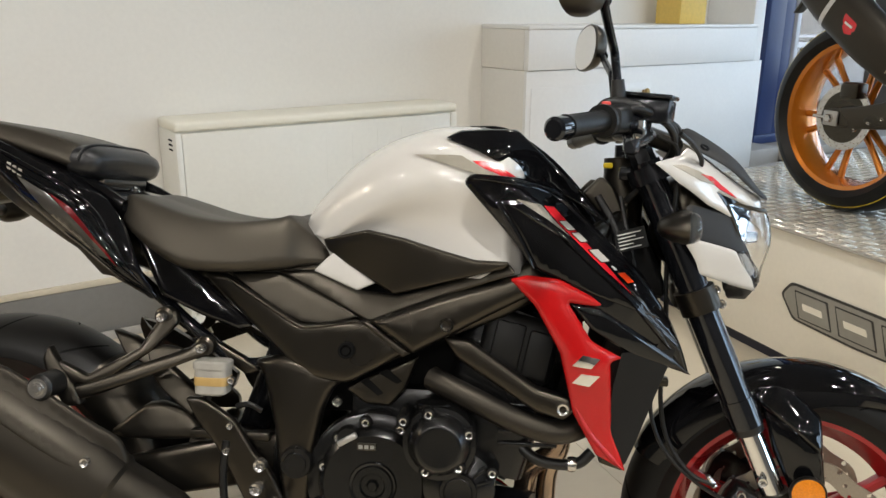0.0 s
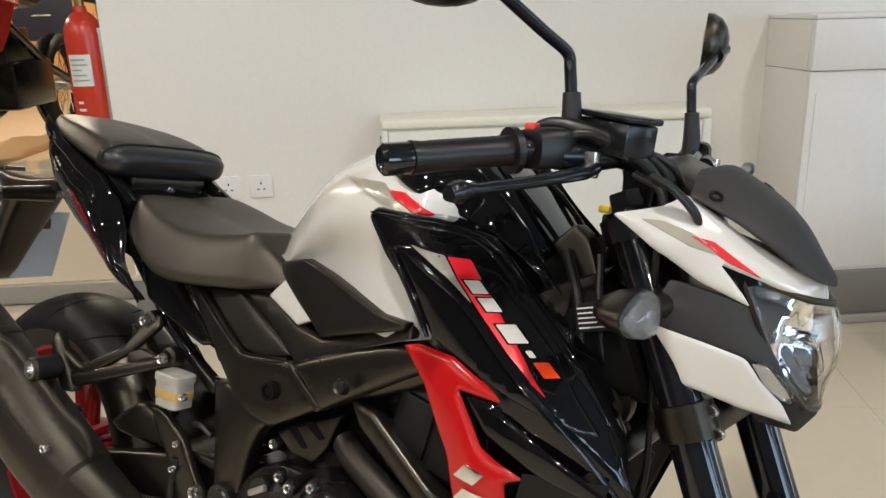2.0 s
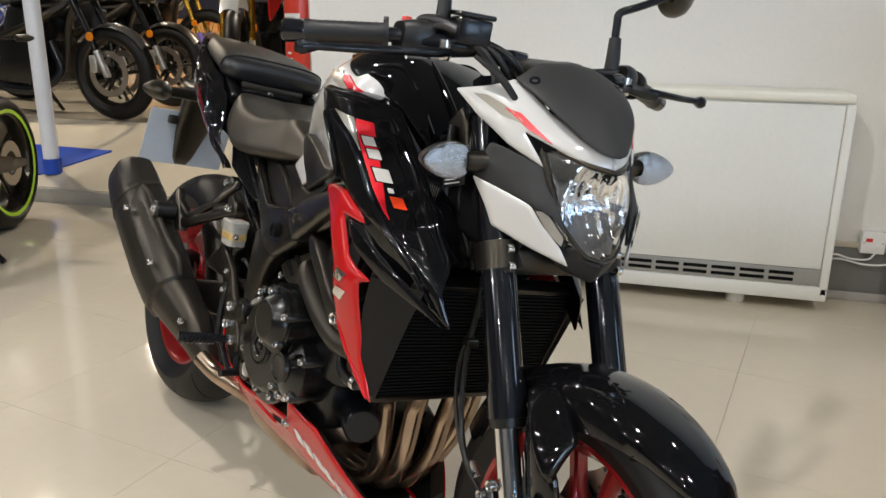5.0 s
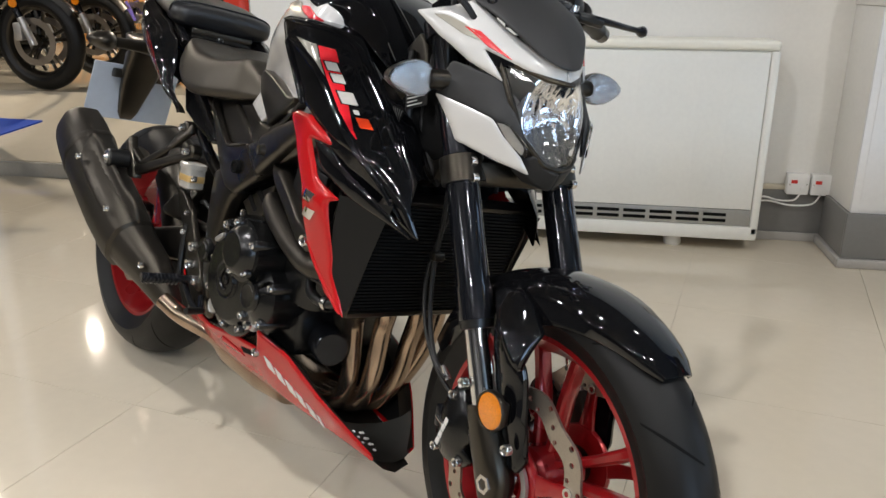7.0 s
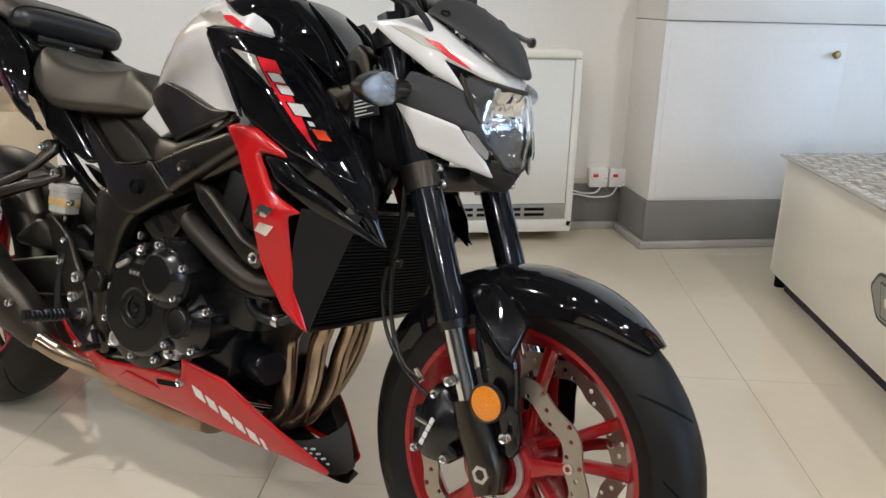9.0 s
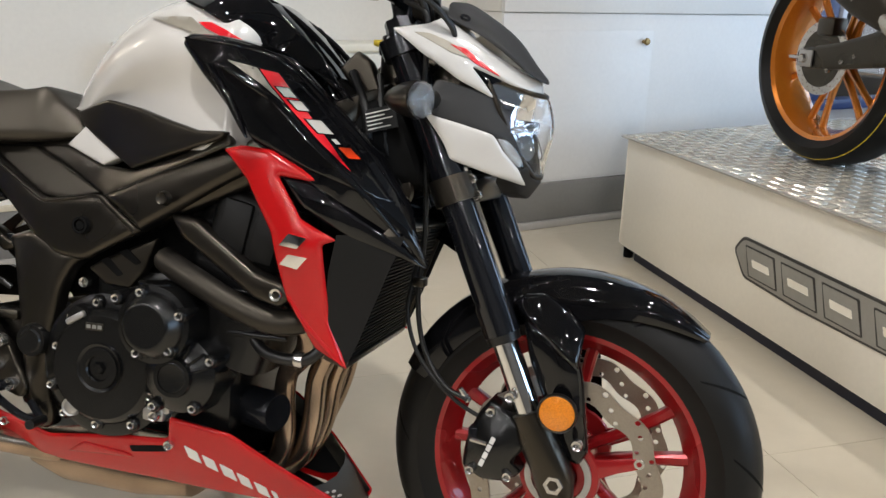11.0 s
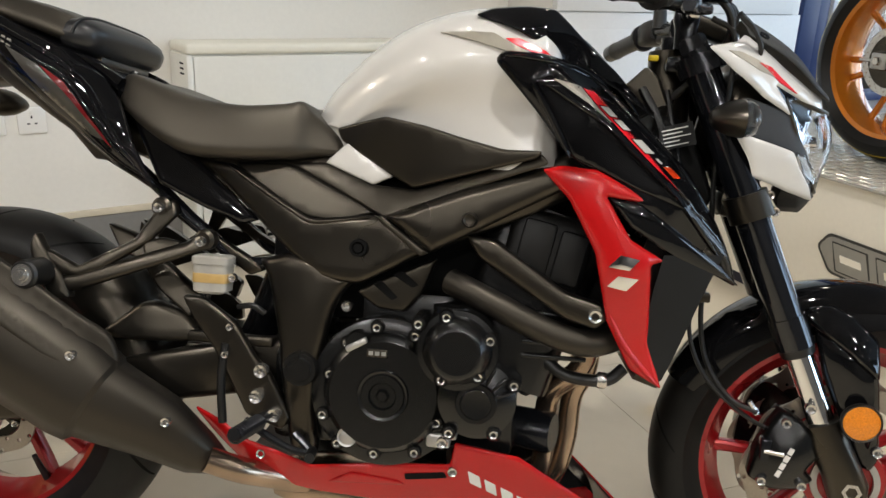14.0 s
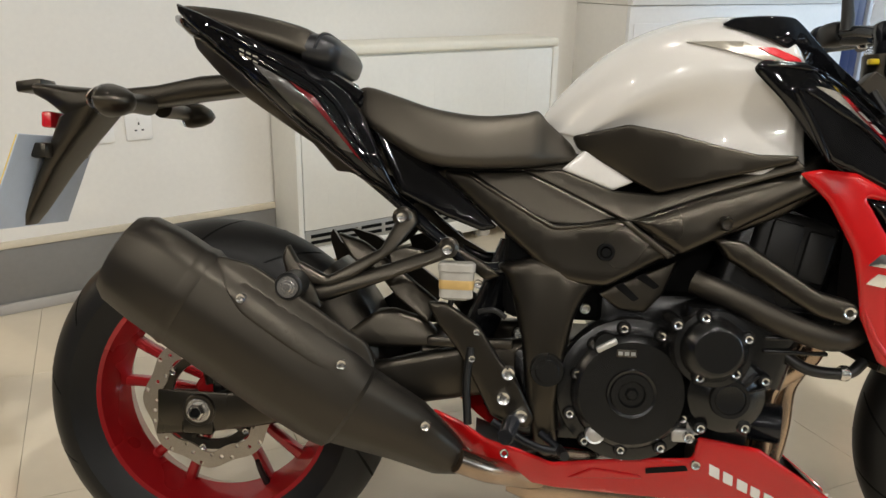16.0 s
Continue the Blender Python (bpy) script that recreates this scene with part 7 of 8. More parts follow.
front_panel("reflector", [(y * 0.94, 0.808 + (z - 0.808) * 0.95) for y, z in LENS], bowl_x, "faceted_bowl", "bright faceted reflector", parent=hl, thick=0.003, both=False, res=0.0055, roll=0.0005, smooth=60)
part("bulb", join(lathe([(0, -0.045), (0.009, -0.043), (0.011, -0.03), (0.011, 0.0), (0, 0.0)], seg=20)), "chrome", hl, "silver bulb cap", matrix=SH @ pose(0.628, 0.0, 0.815, 0, 0, 90))
front_panel("eyebrow", [(-0.103, 0.908), (-0.070, 0.891), (-0.052, 0.884), (-0.070, 0.884), (-0.088, 0.880)], lambda y, z: mask_x(y, z) - 0.006, "black_gloss", "dark gloss corner of the headlight", thick=0.002, roll=0.001)
part("bezel", tube([Vector((lens_x(y, z) - 0.003, y, z)) for y, z in rounded(LENS, 0.006, 2)] + [Vector((lens_x(*LENS[0]) - 0.003, *LENS[0]))], 0.0045, 8, n=2), "matte", hl, "matte black bezel", matrix=SH)
front_panel("chin", [(-0.054, 0.752), (-0.040, 0.757), (-0.022, 0.738), (0.0, 0.731), (0.0, 0.700), (-0.030, 0.712), (-0.050, 0.730)], [(-0.054, 0.75, 0.655), (0, 0.735, 0.684), (0, 0.70, 0.660), (-0.03, 0.712, 0.652), (-0.022, 0.738, 0.674)], "screen", "matte black chin", thick=0.03)
part("headlight_shell", rings([oval((x, 0, z), (0, 1, 0), (0.2, 0, 1), w, h, 22, 3) for x, z, w, h in [(0.605, 0.82, 0.068, 0.075), (0.57, 0.83, 0.095, 0.085), (0.52, 0.85, 0.085, 0.08), (0.49, 0.86, 0.05, 0.05)]]), "matte", bike, "black headlight shell", matrix=SH, smooth=50)
screen_x = surf([(0, 1.004, 0.552), (0, 0.95, 0.630), (0, 0.888, 0.682), (-0.07, 0.968, 0.590), (0.07, 0.968, 0.590), (-0.09, 0.976, 0.560), (0.09, 0.976, 0.560), (-0.058, 1.0, 0.540), (0.058, 1.0, 0.540), (-0.04, 0.91, 0.654), (0.04, 0.91, 0.654)])
SCREEN = [(0.0, 1.007), (-0.045, 1.004), (-0.064, 0.997), (-0.099, 0.977), (-0.072, 0.934), (-0.043, 0.902), (-0.022, 0.887), (0.0, 0.882)]
scr = front_panel("fly_screen", SCREEN + [(-y, z) for y, z in SCREEN[-2:0:-1]], screen_x, "screen", "matte dark fly screen", thick=0.006, both=False, corner=0.006, roll=0.005)
for y in (-0.078, 0.078):
    e = 0.004
    face = Vector((1, -(screen_x(y + e, 0.977) - screen_x(y - e, 0.977)) / (2 * e), -(screen_x(y, 0.977 + e) - screen_x(y, 0.977 - e)) / (2 * e))).normalized()
    part("screen_screw", lathe([(0.0, 0.0005), (0.004, 0.0005), (0.005, -0.002), (0.008, -0.002), (0.009, 0.002)], seg=20), "anod", scr, matrix=SH @ Matrix.Translation((screen_x(y, 0.977), y, 0.977)) @ face.to_track_quat("-Y", "Z").to_matrix().to_4x4())
part("dashboard", box(0.455, 0.535, -0.06, 0.06, 0.97, 1.0, 0.01), "matte", bike, "dark instrument panel", matrix=SH @ pose(0.5, 0, 0.985, 0, 20, 0) @ pose(-0.5, 0, -0.985))
for sgn in (-1, 1):
    signal(bike, (0.538, 0.100 * sgn, 0.855), (0.540, 0.166 * sgn + 0.008 * min(sgn, 0), 0.856), (1, 0.0, 0.0), m=SH)

# handlebar
SB = S @ Matrix.Translation((-0.022, 0.003, 0.016))
BAR = [(0.336, 0.390, 0.992), (0.369, 0.322, 1.002), (0.408, 0.240, 1.012), (0.440, 0.165, 1.016), (0.458, 0.105, 1.008), (0.462, 0.06, 1.002)]
BARS = [(0.355, 0.350, 0.998)] + BAR[1:]
path = [(x, -y, z) for x, y, z in BARS] + [(0.462, 0, 1.001)] + [(x, y, z) for x, y, z in BARS[::-1]]
bar = part("handlebar", tube(path, 0.0112, 14), "anod", bike, "black tapered handlebar", matrix=SB)
for sgn in (-1, 1):
    g = [Vector((x, sgn * y, z)) for x, y, z in BAR]
    d = (g[0] - g[2]).normalized()
    a, b = g[2] + d * 0.012, g[0] - d * 0.036
    grip = part("grip", tube([a.lerp(b, k / 12) for k in range(13)], [0.0175, 0.0168, 0.0165, 0.0168, 0.0165, 0.0168, 0.0165, 0.0168, 0.0165, 0.0168, 0.0168, 0.0172, 0.0185], 18, smooth=False), "rubber_soft", bar, "ribbed black rubber grip", matrix=SB)
    for k in range(9):
        c = a.lerp(b, 0.10 + 0.085 * k)
        part("grip_rib", tube([c - d * 0.006 + Vector((0.004, 0, 0.0162)), c + d * 0.002 + Vector((-0.006, 0, 0.0155)), c + d * 0.009 + Vector((0.003, 0, 0.0163))], 0.0012, 5, n=2), "rubber_soft", grip, matrix=SB)
    part("grip_flange", tube([a - d * 0.004, a + d * 0.004], 0.026, 20, smooth=False), "rubber_soft", grip, matrix=SB)
    part("bar_end", tube([b, b + d * 0.004, b + d * 0.030, b + d * 0.034], [0.0165, 0.0172, 0.0172, 0.013], 24, smooth=False), "fork_tube", bar, "gloss black bar-end weight", matrix=SB)
    c = g[2] - d * 0.020
    hs = part("switch_housing", rings([oval(c + d * k, (1, 0, 0), (0, 0, 1), w, h, 18, 3.5) for k, w, h in [(0.014, 0.021, 0.021), (0.0, 0.024, 0.024), (-0.022, 0.023, 0.023), (-0.034, 0.018, 0.018)]]), "rubber_soft", bar, "black switch housing", matrix=SB)
    if sgn < 0:
        part("kill_switch", box(-0.006, 0.008, -0.006, 0.006, -0.004, 0.006, 0.002), "red_plastic", hs, "red stop switch", matrix=SB @ Matrix.Translation(c + Vector((-0.010, 0, 0.022))))
        part("master_cylinder", tube([(0.430, -0.205, 1.008), (0.455, -0.165, 1.010), (0.470, -0.135, 1.012)], [0.016, 0.018, 0.014], 14, smooth=False), "anod", bar, matrix=SB)
        rs = part("fluid_reservoir", box(-0.040, 0.040, -0.024, 0.024, -0.020, 0.018, 0.004), "anod", bar, "black brake fluid reservoir", matrix=SB @ pose(0.474, -0.150, 1.034, 0, 6, -18))
        part("reservoir_lid", box(-0.043, 0.043, -0.027, 0.027, 0.0185, 0.026, 0.003), "anod", rs, matrix=SB @ pose(0.474, -0.150, 1.034, 0, 6, -18))
    else:
        part("clutch_perch", tube([(0.430, 0.205, 1.008), (0.455, 0.165, 1.006), (0.465, 0.14, 1.004)], [0.014, 0.016, 0.012], 12, smooth=False), "anod", bar, matrix=SB)
        part("cable_boot", tube([(0.470, 0.185, 0.998), (0.475, 0.21, 0.996), (0.474, 0.24, 0.994)], [0.009, 0.011, 0.010], 10), "rubber_soft", bar, matrix=SB)
    lev = part("brake_lever" if sgn < 0 else "clutch_lever", rings([oval(Vector((x, sgn * (y + 0.1 * (y - 0.175)), z + (0.11 * (y - 0.175) if sgn > 0 else -0.05 * (y - 0.175)))), (1, 0, 0), (0, 0, 1), w, h, 12, 2.6) for x, y, z, w, h in [(0.462, 0.175, 0.998, 0.012, 0.008), (0.474, 0.215, 0.994, 0.011, 0.0075), (0.470, 0.26, 0.990, 0.009, 0.0065), (0.458, 0.31, 0.985, 0.0075, 0.006), (0.447, 0.352, 0.982, 0.006, 0.0055), (0.444, 0.361, 0.981, 0.009, 0.009), (0.442, 0.370, 0.980, 0.0115, 0.0115), (0.440, 0.379, 0.979, 0.008, 0.008)]]), "anod", bar, "polished black lever with a ball end", matrix=SB, smooth=60)
    part("lever_pivot", lathe([(0, -0.016), (0.008, -0.016), (0.010, -0.013), (0.010, 0.013), (0, 0.013)], seg=14), "steel", lev, matrix=SB @ pose(0.462, sgn * 0.180, 1.002, 90, 0, 0))
    part("riser", rings([oval((0.462, sgn * 0.055, z), (1, 0, 0), (0, 1, 0), w, 0.016, 14, 4) for z, w in [(0.955, 0.018), (0.985, 0.018), (1.0, 0.022), (1.016, 0.020), (1.020, 0.014)]]), "anod", bar, "black bar riser clamp", matrix=SB)
    m0 = [(0.428, 0.172, 1.018), (0.428, 0.172, 1.044), (0.424, 0.172, 1.08)]
    mir = part("mirror", tube([Vector((x, sgn * y, z)) for x, y, z in m0], [0.013, 0.0125, 0.0105], 14, smooth=False), "rubber_soft", bike, "black oval mirror on a bent stem", matrix=SB)
    part("stem", tube([Vector((x, sgn * y, z)) for x, y, z in [(0.424, 0.172, 1.075), (0.420, 0.173, 1.105), (0.417, 0.178, 1.124), (0.410, 0.22, 1.142), (0.400, 0.285, 1.170), (0.396, 0.318, 1.186), (0.394, 0.332, 1.190)]], 0.0072, 12), "anod", mir, matrix=SB)
    part("stem_joint", tube([Vector((0.399, sgn * 0.305, 1.178)), Vector((0.394, sgn * 0.345, 1.194))], 0.0105, 12, smooth=False), "anod", mir, matrix=SB)
    hc = Vector((0.372, sgn * 0.345, 1.200))
    dd2 = Vector((1, sgn * 0.42, -0.05)).normalized()
    ax = dd2.cross(Vector((0, 0.10 * sgn, 1))).normalized()
    ay = ax.cross(dd2).normalized()
    shell = rings([oval(hc + dd2 * k, ax, ay, 0.066 * s, 0.050 * s, 28, 2.3) for k, s in [(-0.014, 0.95), (-0.013, 1.0), (-0.004, 0.99), (0.010, 0.86), (0.020, 0.62), (0.026, 0.30)]])
    part("mirror_shell", shell, "matte", mir, matrix=SB, smooth=60)
    part("mirror_glass", rings([oval(hc + dd2 * k, ax, ay, 0.066 * s, 0.050 * s, 28, 2.3) for k, s in [(-0.0145, 0.93), (-0.0150, 0.92)]]), "mirror", mir, "mirror glass", matrix=SB)

# cables and hoses round the head
for k, (y0, dy) in enumerate(((-0.20, 0.0), (-0.185, 0.02), (-0.165, 0.04))):
    part("cable", tube([(0.425 + 0.012 * k, y0, 1.022 + 0.006 * k), (0.462 + 0.01 * k, y0 + 0.015, 1.034 - 0.004 * k), (0.512 + 0.008 * k, y0 + 0.055, 1.005), (0.520, y0 + 0.09 + dy * 0.3, 0.965), (0.492, -0.07 + 0.02 * k, 0.925), (0.45, -0.05 + 0.01 * k, 0.88)], 0.0048 if k else 0.006, 10), "rubber_soft", bike, "black control cable", matrix=SB)
part("cable", tube([(0.470, 0.19, 0.998), (0.49, 0.13, 0.985), (0.495, 0.08, 0.96), (0.46, 0.06, 0.90), (0.42, 0.06, 0.85)], 0.0048, 10), "rubber_soft", bike, matrix=SB)
part("brake_hose", tube([(0.470, -0.130, 1.010), (0.505, -0.125, 0.985), (0.505, -0.122, 0.90), (0.500, -0.085, 0.78), (0.505, -0.085, 0.66), (0.500, -0.088, 0.56), (0.515, -0.092, 0.48), (0.555, -0.100, 0.425), (0.598, -0.105, 0.408)], 0.0042, 10), "rubber_soft", bike, "black brake hose", matrix=S)
part("brake_hose", tube([(0.505, -0.07, 0.67), (0.488, -0.085, 0.58), (0.486, -0.09, 0.52), (0.515, -0.095, 0.455), (0.58, -0.10, 0.40), (0.66, -0.085, 0.36)], 0.0036, 10), "rubber_soft", bike, matrix=S)
part("hose_clamp", box(0.492, 0.512, -0.097, -0.076, 0.575, 0.590, 0.003), "matte", bike, matrix=S)
part("ignition_lock", lathe([(0, -0.02), (0.018, -0.02), (0.02, -0.015), (0.02, 0.02), (0, 0.02)], seg=20), "anod", bike, matrix=S @ pose(0.425, 0, 0.975, 90, 0, 0))
part("yellow_tag", box(0.385, 0.402, -0.050, -0.034, 0.953, 0.963, 0.003), "yellow", bike, "bright yellow plastic tag", matrix=S)
part("throttle_boot", tube([(0.392, -0.200, 1.026), (0.408, -0.198, 1.042), (0.440, -0.185, 1.040), (0.490, -0.163, 1.024), (0.505, -0.155, 1.012)], [0.006, 0.007, 0.0105, 0.0105, 0.0065], 12), "rubber_soft", bar, "ribbed rubber throttle cable boot", matrix=SB)
for k in (0, 1):
    part("throttle_cable", tube([(0.505, -0.155 - 0.008 * k, 1.012), (0.528, -0.135 - 0.008 * k, 0.994), (0.545, -0.115, 0.968 - 0.004 * k), (0.530, -0.085, 0.94), (0.48, -0.06, 0.90)], 0.0038, 8), "rubber_soft", bar, matrix=S)
side("inner_panel", [(0.335, 0.905), (0.365, 0.935), (0.385, 0.920), (0.410, 0.860), (0.395, 0.845), (0.36, 0.875)], -0.085, "matte", both=True, label="matte black inner cover", thick=0.03)

# added sheet that keeps the bright wall from showing through behind the fork
side("inner_fairing", [(0.425, 0.885), (0.455, 0.872), (0.497, 0.805), (0.497, 0.725), (0.42, 0.70)], 0.03, "engine", both=False, label="black filler panel closing the gap behind the fork", thick=0.02, corner=0.012, roll=0.006)


# ---- other motorcycles in the showroom ----
def cast_wheel(parent, x, z, R, width, rim, stripe=None, y0=0.0, spokes=6, wire=False):
    """Tyre, rim, spokes and disc of a parked motorcycle's wheel."""
    hw, rr = width / 2, R - 0.085
    prof = [(R - 0.06 * (1 - math.cos(a)), hw * math.sin(a)) for a in (math.pi * i / 10 - math.pi / 2 for i in range(11))] + [(rr, hw * 0.75), (rr, -hw * 0.75)]
    w = part("wheel", lathe([(rr + 0.004, -hw * 0.78), (rr - 0.012, -hw * 0.70), (rr - 0.030, -hw * 0.2), (rr - 0.030, hw * 0.2), (rr - 0.012, hw * 0.70), (rr + 0.004, hw * 0.78)], x, z, 56, close=True, y=y0), rim, parent)
    part("tyre", lathe(prof, x, z, 56, close=True, y=y0), "rubber", w, "black road tyre")
    part("hub", lathe([(0, -0.05), (0.04, -0.05), (0.045, 0), (0.04, 0.05), (0, 0.05)], x, z, 20, y=y0), rim if not wire else "alu", w)
    for i in range(spokes):
        a = 2 * math.pi * (i + 0.2) / spokes
        u, v = Vector((math.cos(a), 0, math.sin(a))), Vector((-math.sin(a), 0, math.cos(a)))
        c = Vector((x, y0, z))
        if wire:
            for s in (-1, 1):
                part("spoke", tube([c + u * 0.04 + Vector((0, 0.03 * s, 0)), c + u * (rr - 0.02) + v * 0.03 * s], 0.003, 5, smooth=False), "steel", w)
        else:
            for s in (-1, 1):
                part("spoke", tube([c + u * 0.035 + v * 0.012 * s, c + u * rr * 0.55 + v * 0.02 * s, c + u * (rr - 0.022) + v * 0.034 * s], [0.015, 0.011, 0.013], 8), rim, w)
    if stripe:
        for s in (-1, 1):
            part("rim_stripe", lathe([(rr - 0.004, s * hw * 0.90), (rr + 0.014, s * hw * 0.93)], x, z, 56, y=y0), stripe, w, "bright rim stripe")
    return w


def plain_disc(parent, x, z, y, ro, ri):
    part("brake_disc", lathe([(ri, -0.003), (ro, -0.003), (ro, 0.003), (ri, 0.003)], x, z, 48, close=True, y=y), "disc", parent, "steel brake disc")


# orange-wheeled motorcycle on the platform
ob_ = thing("motorcycle", pose(2.87, 1.48, 0.5005, 0, 0, -101.5), "motorcycle with an orange rear wheel on the checker-plate platform", "motorcycle")
OR = 0.345
ow = cast_wheel(ob_, 0, OR, OR, 0.185, "orange_wheel", None, spokes=6)
part("tyre_line", lathe([(OR - 0.0235, -0.0745), (OR - 0.0215, -0.0735)], 0, OR, 72), "yellow", ow, "thin yellow line on the tyre")
dd = disc(ob_, 0, OR, -0.085, 0.118, 0.090, Matrix(), "steel", lobes=1, holes=36)
part("disc_carrier", lathe([(0.03, -0.004), (0.092, -0.004), (0.092, 0.004), (0.03, 0.004)], 0, OR, 32, close=True, y=-0.082), "matte_frame", ob_)
part("swingarm", rings([oval((x, -0.118, z), (0, 1, 0), (0, 0, 1), 0.018, h, 16, 5) for x, z, h in [(-0.045, OR, 0.022), (0.0, OR + 0.002, 0.034), (0.12, OR + 0.015, 0.040), (0.30, OR + 0.05, 0.055), (0.55, OR + 0.09, 0.075)]]), "matte_frame", ob_, "black swingarm")
part("swingarm", rings([oval((x, 0.118, z), (0, 1, 0), (0, 0, 1), 0.018, h, 16, 5) for x, z, h in [(-0.045, OR, 0.022), (0.12, OR + 0.015, 0.040), (0.55, OR + 0.09, 0.075)]]), "matte_frame", ob_)
part("axle_block", box(-0.030, 0.030, -0.146, -0.137, OR - 0.026, OR + 0.026, 0.004), "alu", ob_, "silver axle adjuster")
part("axle_nut", lathe([(0, -0.014), (0.012, -0.014), (0.016, -0.008), (0.016, 0.0)], 0, OR, 6, y=-0.146), "steel", ob_)
part("adjuster_bolt", tube([(-0.075, -0.14, OR), (-0.02, -0.14, OR)], 0.006, 8, smooth=False), "steel", ob_)
part("rear_caliper", box(0.0, 0.075, -0.12, -0.065, OR + 0.070, OR + 0.125, 0.010), "matte_frame", ob_, "black rear caliper")
for x, z in ((0.10, OR - 0.03), (0.15, OR + 0.0), (0.20, OR + 0.02)):
    bolt(ob_, x, -0.138, z, 0.006)
mp = [(-0.10, -0.175, 0.795, 0.058, 0.072), (0.0, -0.180, 0.725, 0.062, 0.078), (0.16, -0.182, 0.610, 0.060, 0.076), (0.27, -0.178, 0.530, 0.050, 0.062), (0.36, -0.170, 0.465, 0.030, 0.036)]
dv = Vector((-0.82, 0, 0.57))
na, nb = Vector((0, 1, 0)), Vector((0.57, 0, 0.82))
mu = part("muffler", rings([oval((x, y, z), na, nb, w, h, 28, 3) for x, y, z, w, h in mp]), "muffler", ob_, "dark grey muffler with a steel band", smooth=40)
part("muffler_band", rings([oval((x, y, z), na, nb, w, h, 28, 3) for x, y, z, w, h in [(0.005, -0.180, 0.7215, 0.0635, 0.0795), (0.020, -0.180, 0.711, 0.0635, 0.0795)]], caps=False), "steel", mu, "steel band")
part("muffler_cone", rings([oval((x, y, z), na, nb, w, h, 28, 2.4) for x, y, z, w, h in [(0.262, -0.178, 0.536, 0.052, 0.064), (0.33, -0.172, 0.487, 0.036, 0.044), (0.42, -0.165, 0.425, 0.026, 0.028)]]), "steel", mu, "bare steel cone")
part("badge", panel([(0.085, 0.70), (0.135, 0.665), (0.125, 0.63), (0.09, 0.635), (0.075, 0.665)], -0.2425, 0.003, 0.02, 0.006, 0.001), "red_decal", mu, "red and white badge shape")
part("badge_bar", panel([(0.090, 0.675), (0.12, 0.657), (0.118, 0.65), (0.088, 0.667)], -0.2445, 0.001, 0.02, 0.001, 0.0004), "white_decal", mu)
part("engine", box(0.42, 0.80, -0.13, 0.13, 0.20, 0.62, 0.03), "engine", ob_)
part("tail", rings([oval((x, 0, z), (0, 1, 0), (0, 0, 1), w, h, 18, 3) for x, z, w, h in [(-0.22, 0.92, 0.02, 0.01), (-0.05, 0.88, 0.08, 0.03), (0.20, 0.84, 0.11, 0.05), (0.55, 0.80, 0.10, 0.08)]]), "matte", ob_, "black tail section", smooth=50)
part("plate_stay", rings([oval((x, 0, z), (0, 1, 0), (1, 0, 0.3), w, h, 14, 4) for x, z, w, h in [(-0.10, 0.88, 0.03, 0.03), (-0.26, 0.80, 0.028, 0.02), (-0.34, 0.70, 0.02, 0.012)]]), "matte", ob_)


def front_half(t, R, paint, rim, fork, stripe=None, fz=None):
    """Front wheel, fork, bars, tank and seat of a motorcycle whose rear wheel stands at its origin."""
    fz = R - 0.02 if fz is None else fz
    cast_wheel(t, 1.41, fz, 0.30, 0.12, rim, stripe, spokes=5)
    for s in (-1, 1):
        part("fork_leg", tube([(1.41, 0.10 * s, fz), (1.30, 0.10 * s, fz + 0.26), (1.14, 0.10 * s, fz + 0.62)], [0.022, 0.022, 0.027], 12, smooth=False), fork, t, "fork leg")
        plain_disc(t, 1.41, fz, 0.066 * s, 0.15, 0.11)
        part("frame", tube([(1.12, 0.05 * s, fz + 0.54), (0.95, 0.14 * s, fz + 0.44), (0.50, 0.13 * s, fz + 0.16)], 0.03, 10), "matte_frame", t)
        part("grip", tube([(1.06, 0.24 * s, fz + 0.68), (1.02, 0.36 * s, fz + 0.67)], 0.017, 10, smooth=False), "rubber_soft", t)
    part("handlebar", tube([(1.06, -0.25, fz + 0.68), (1.13, -0.10, fz + 0.67), (1.13, 0.10, fz + 0.67), (1.06, 0.25, fz + 0.68)], 0.012, 10), "anod", t)
    part("tank", rings([oval((x, 0, z), (0, 1, 0), (0, 0, 1), w, h, 18, 2.6) for x, z, w, h in [(1.06, fz + 0.52, 0.07, 0.05), (0.95, fz + 0.58, 0.14, 0.10), (0.78, fz + 0.57, 0.15, 0.11), (0.60, fz + 0.50, 0.09, 0.06)]]), paint, t, smooth=60)
    part("seat", rings([oval((x, 0, z), (0, 1, 0), (0, 0, 1), w, h, 16, 3) for x, z, w, h in [(0.62, fz + 0.50, 0.07, 0.03), (0.45, fz + 0.49, 0.13, 0.035), (0.25, fz + 0.54, 0.11, 0.03)]]), "vinyl", t, smooth=60)
    part("headlamp", rings([oval((x, 0, fz + 0.56), (0, 1, 0), (0, 0, 1), w, h, 18, 2.4) for x, w, h in [(1.33, 0.05, 0.05), (1.28, 0.10, 0.09), (1.16, 0.08, 0.08)]]), paint, t, smooth=60)


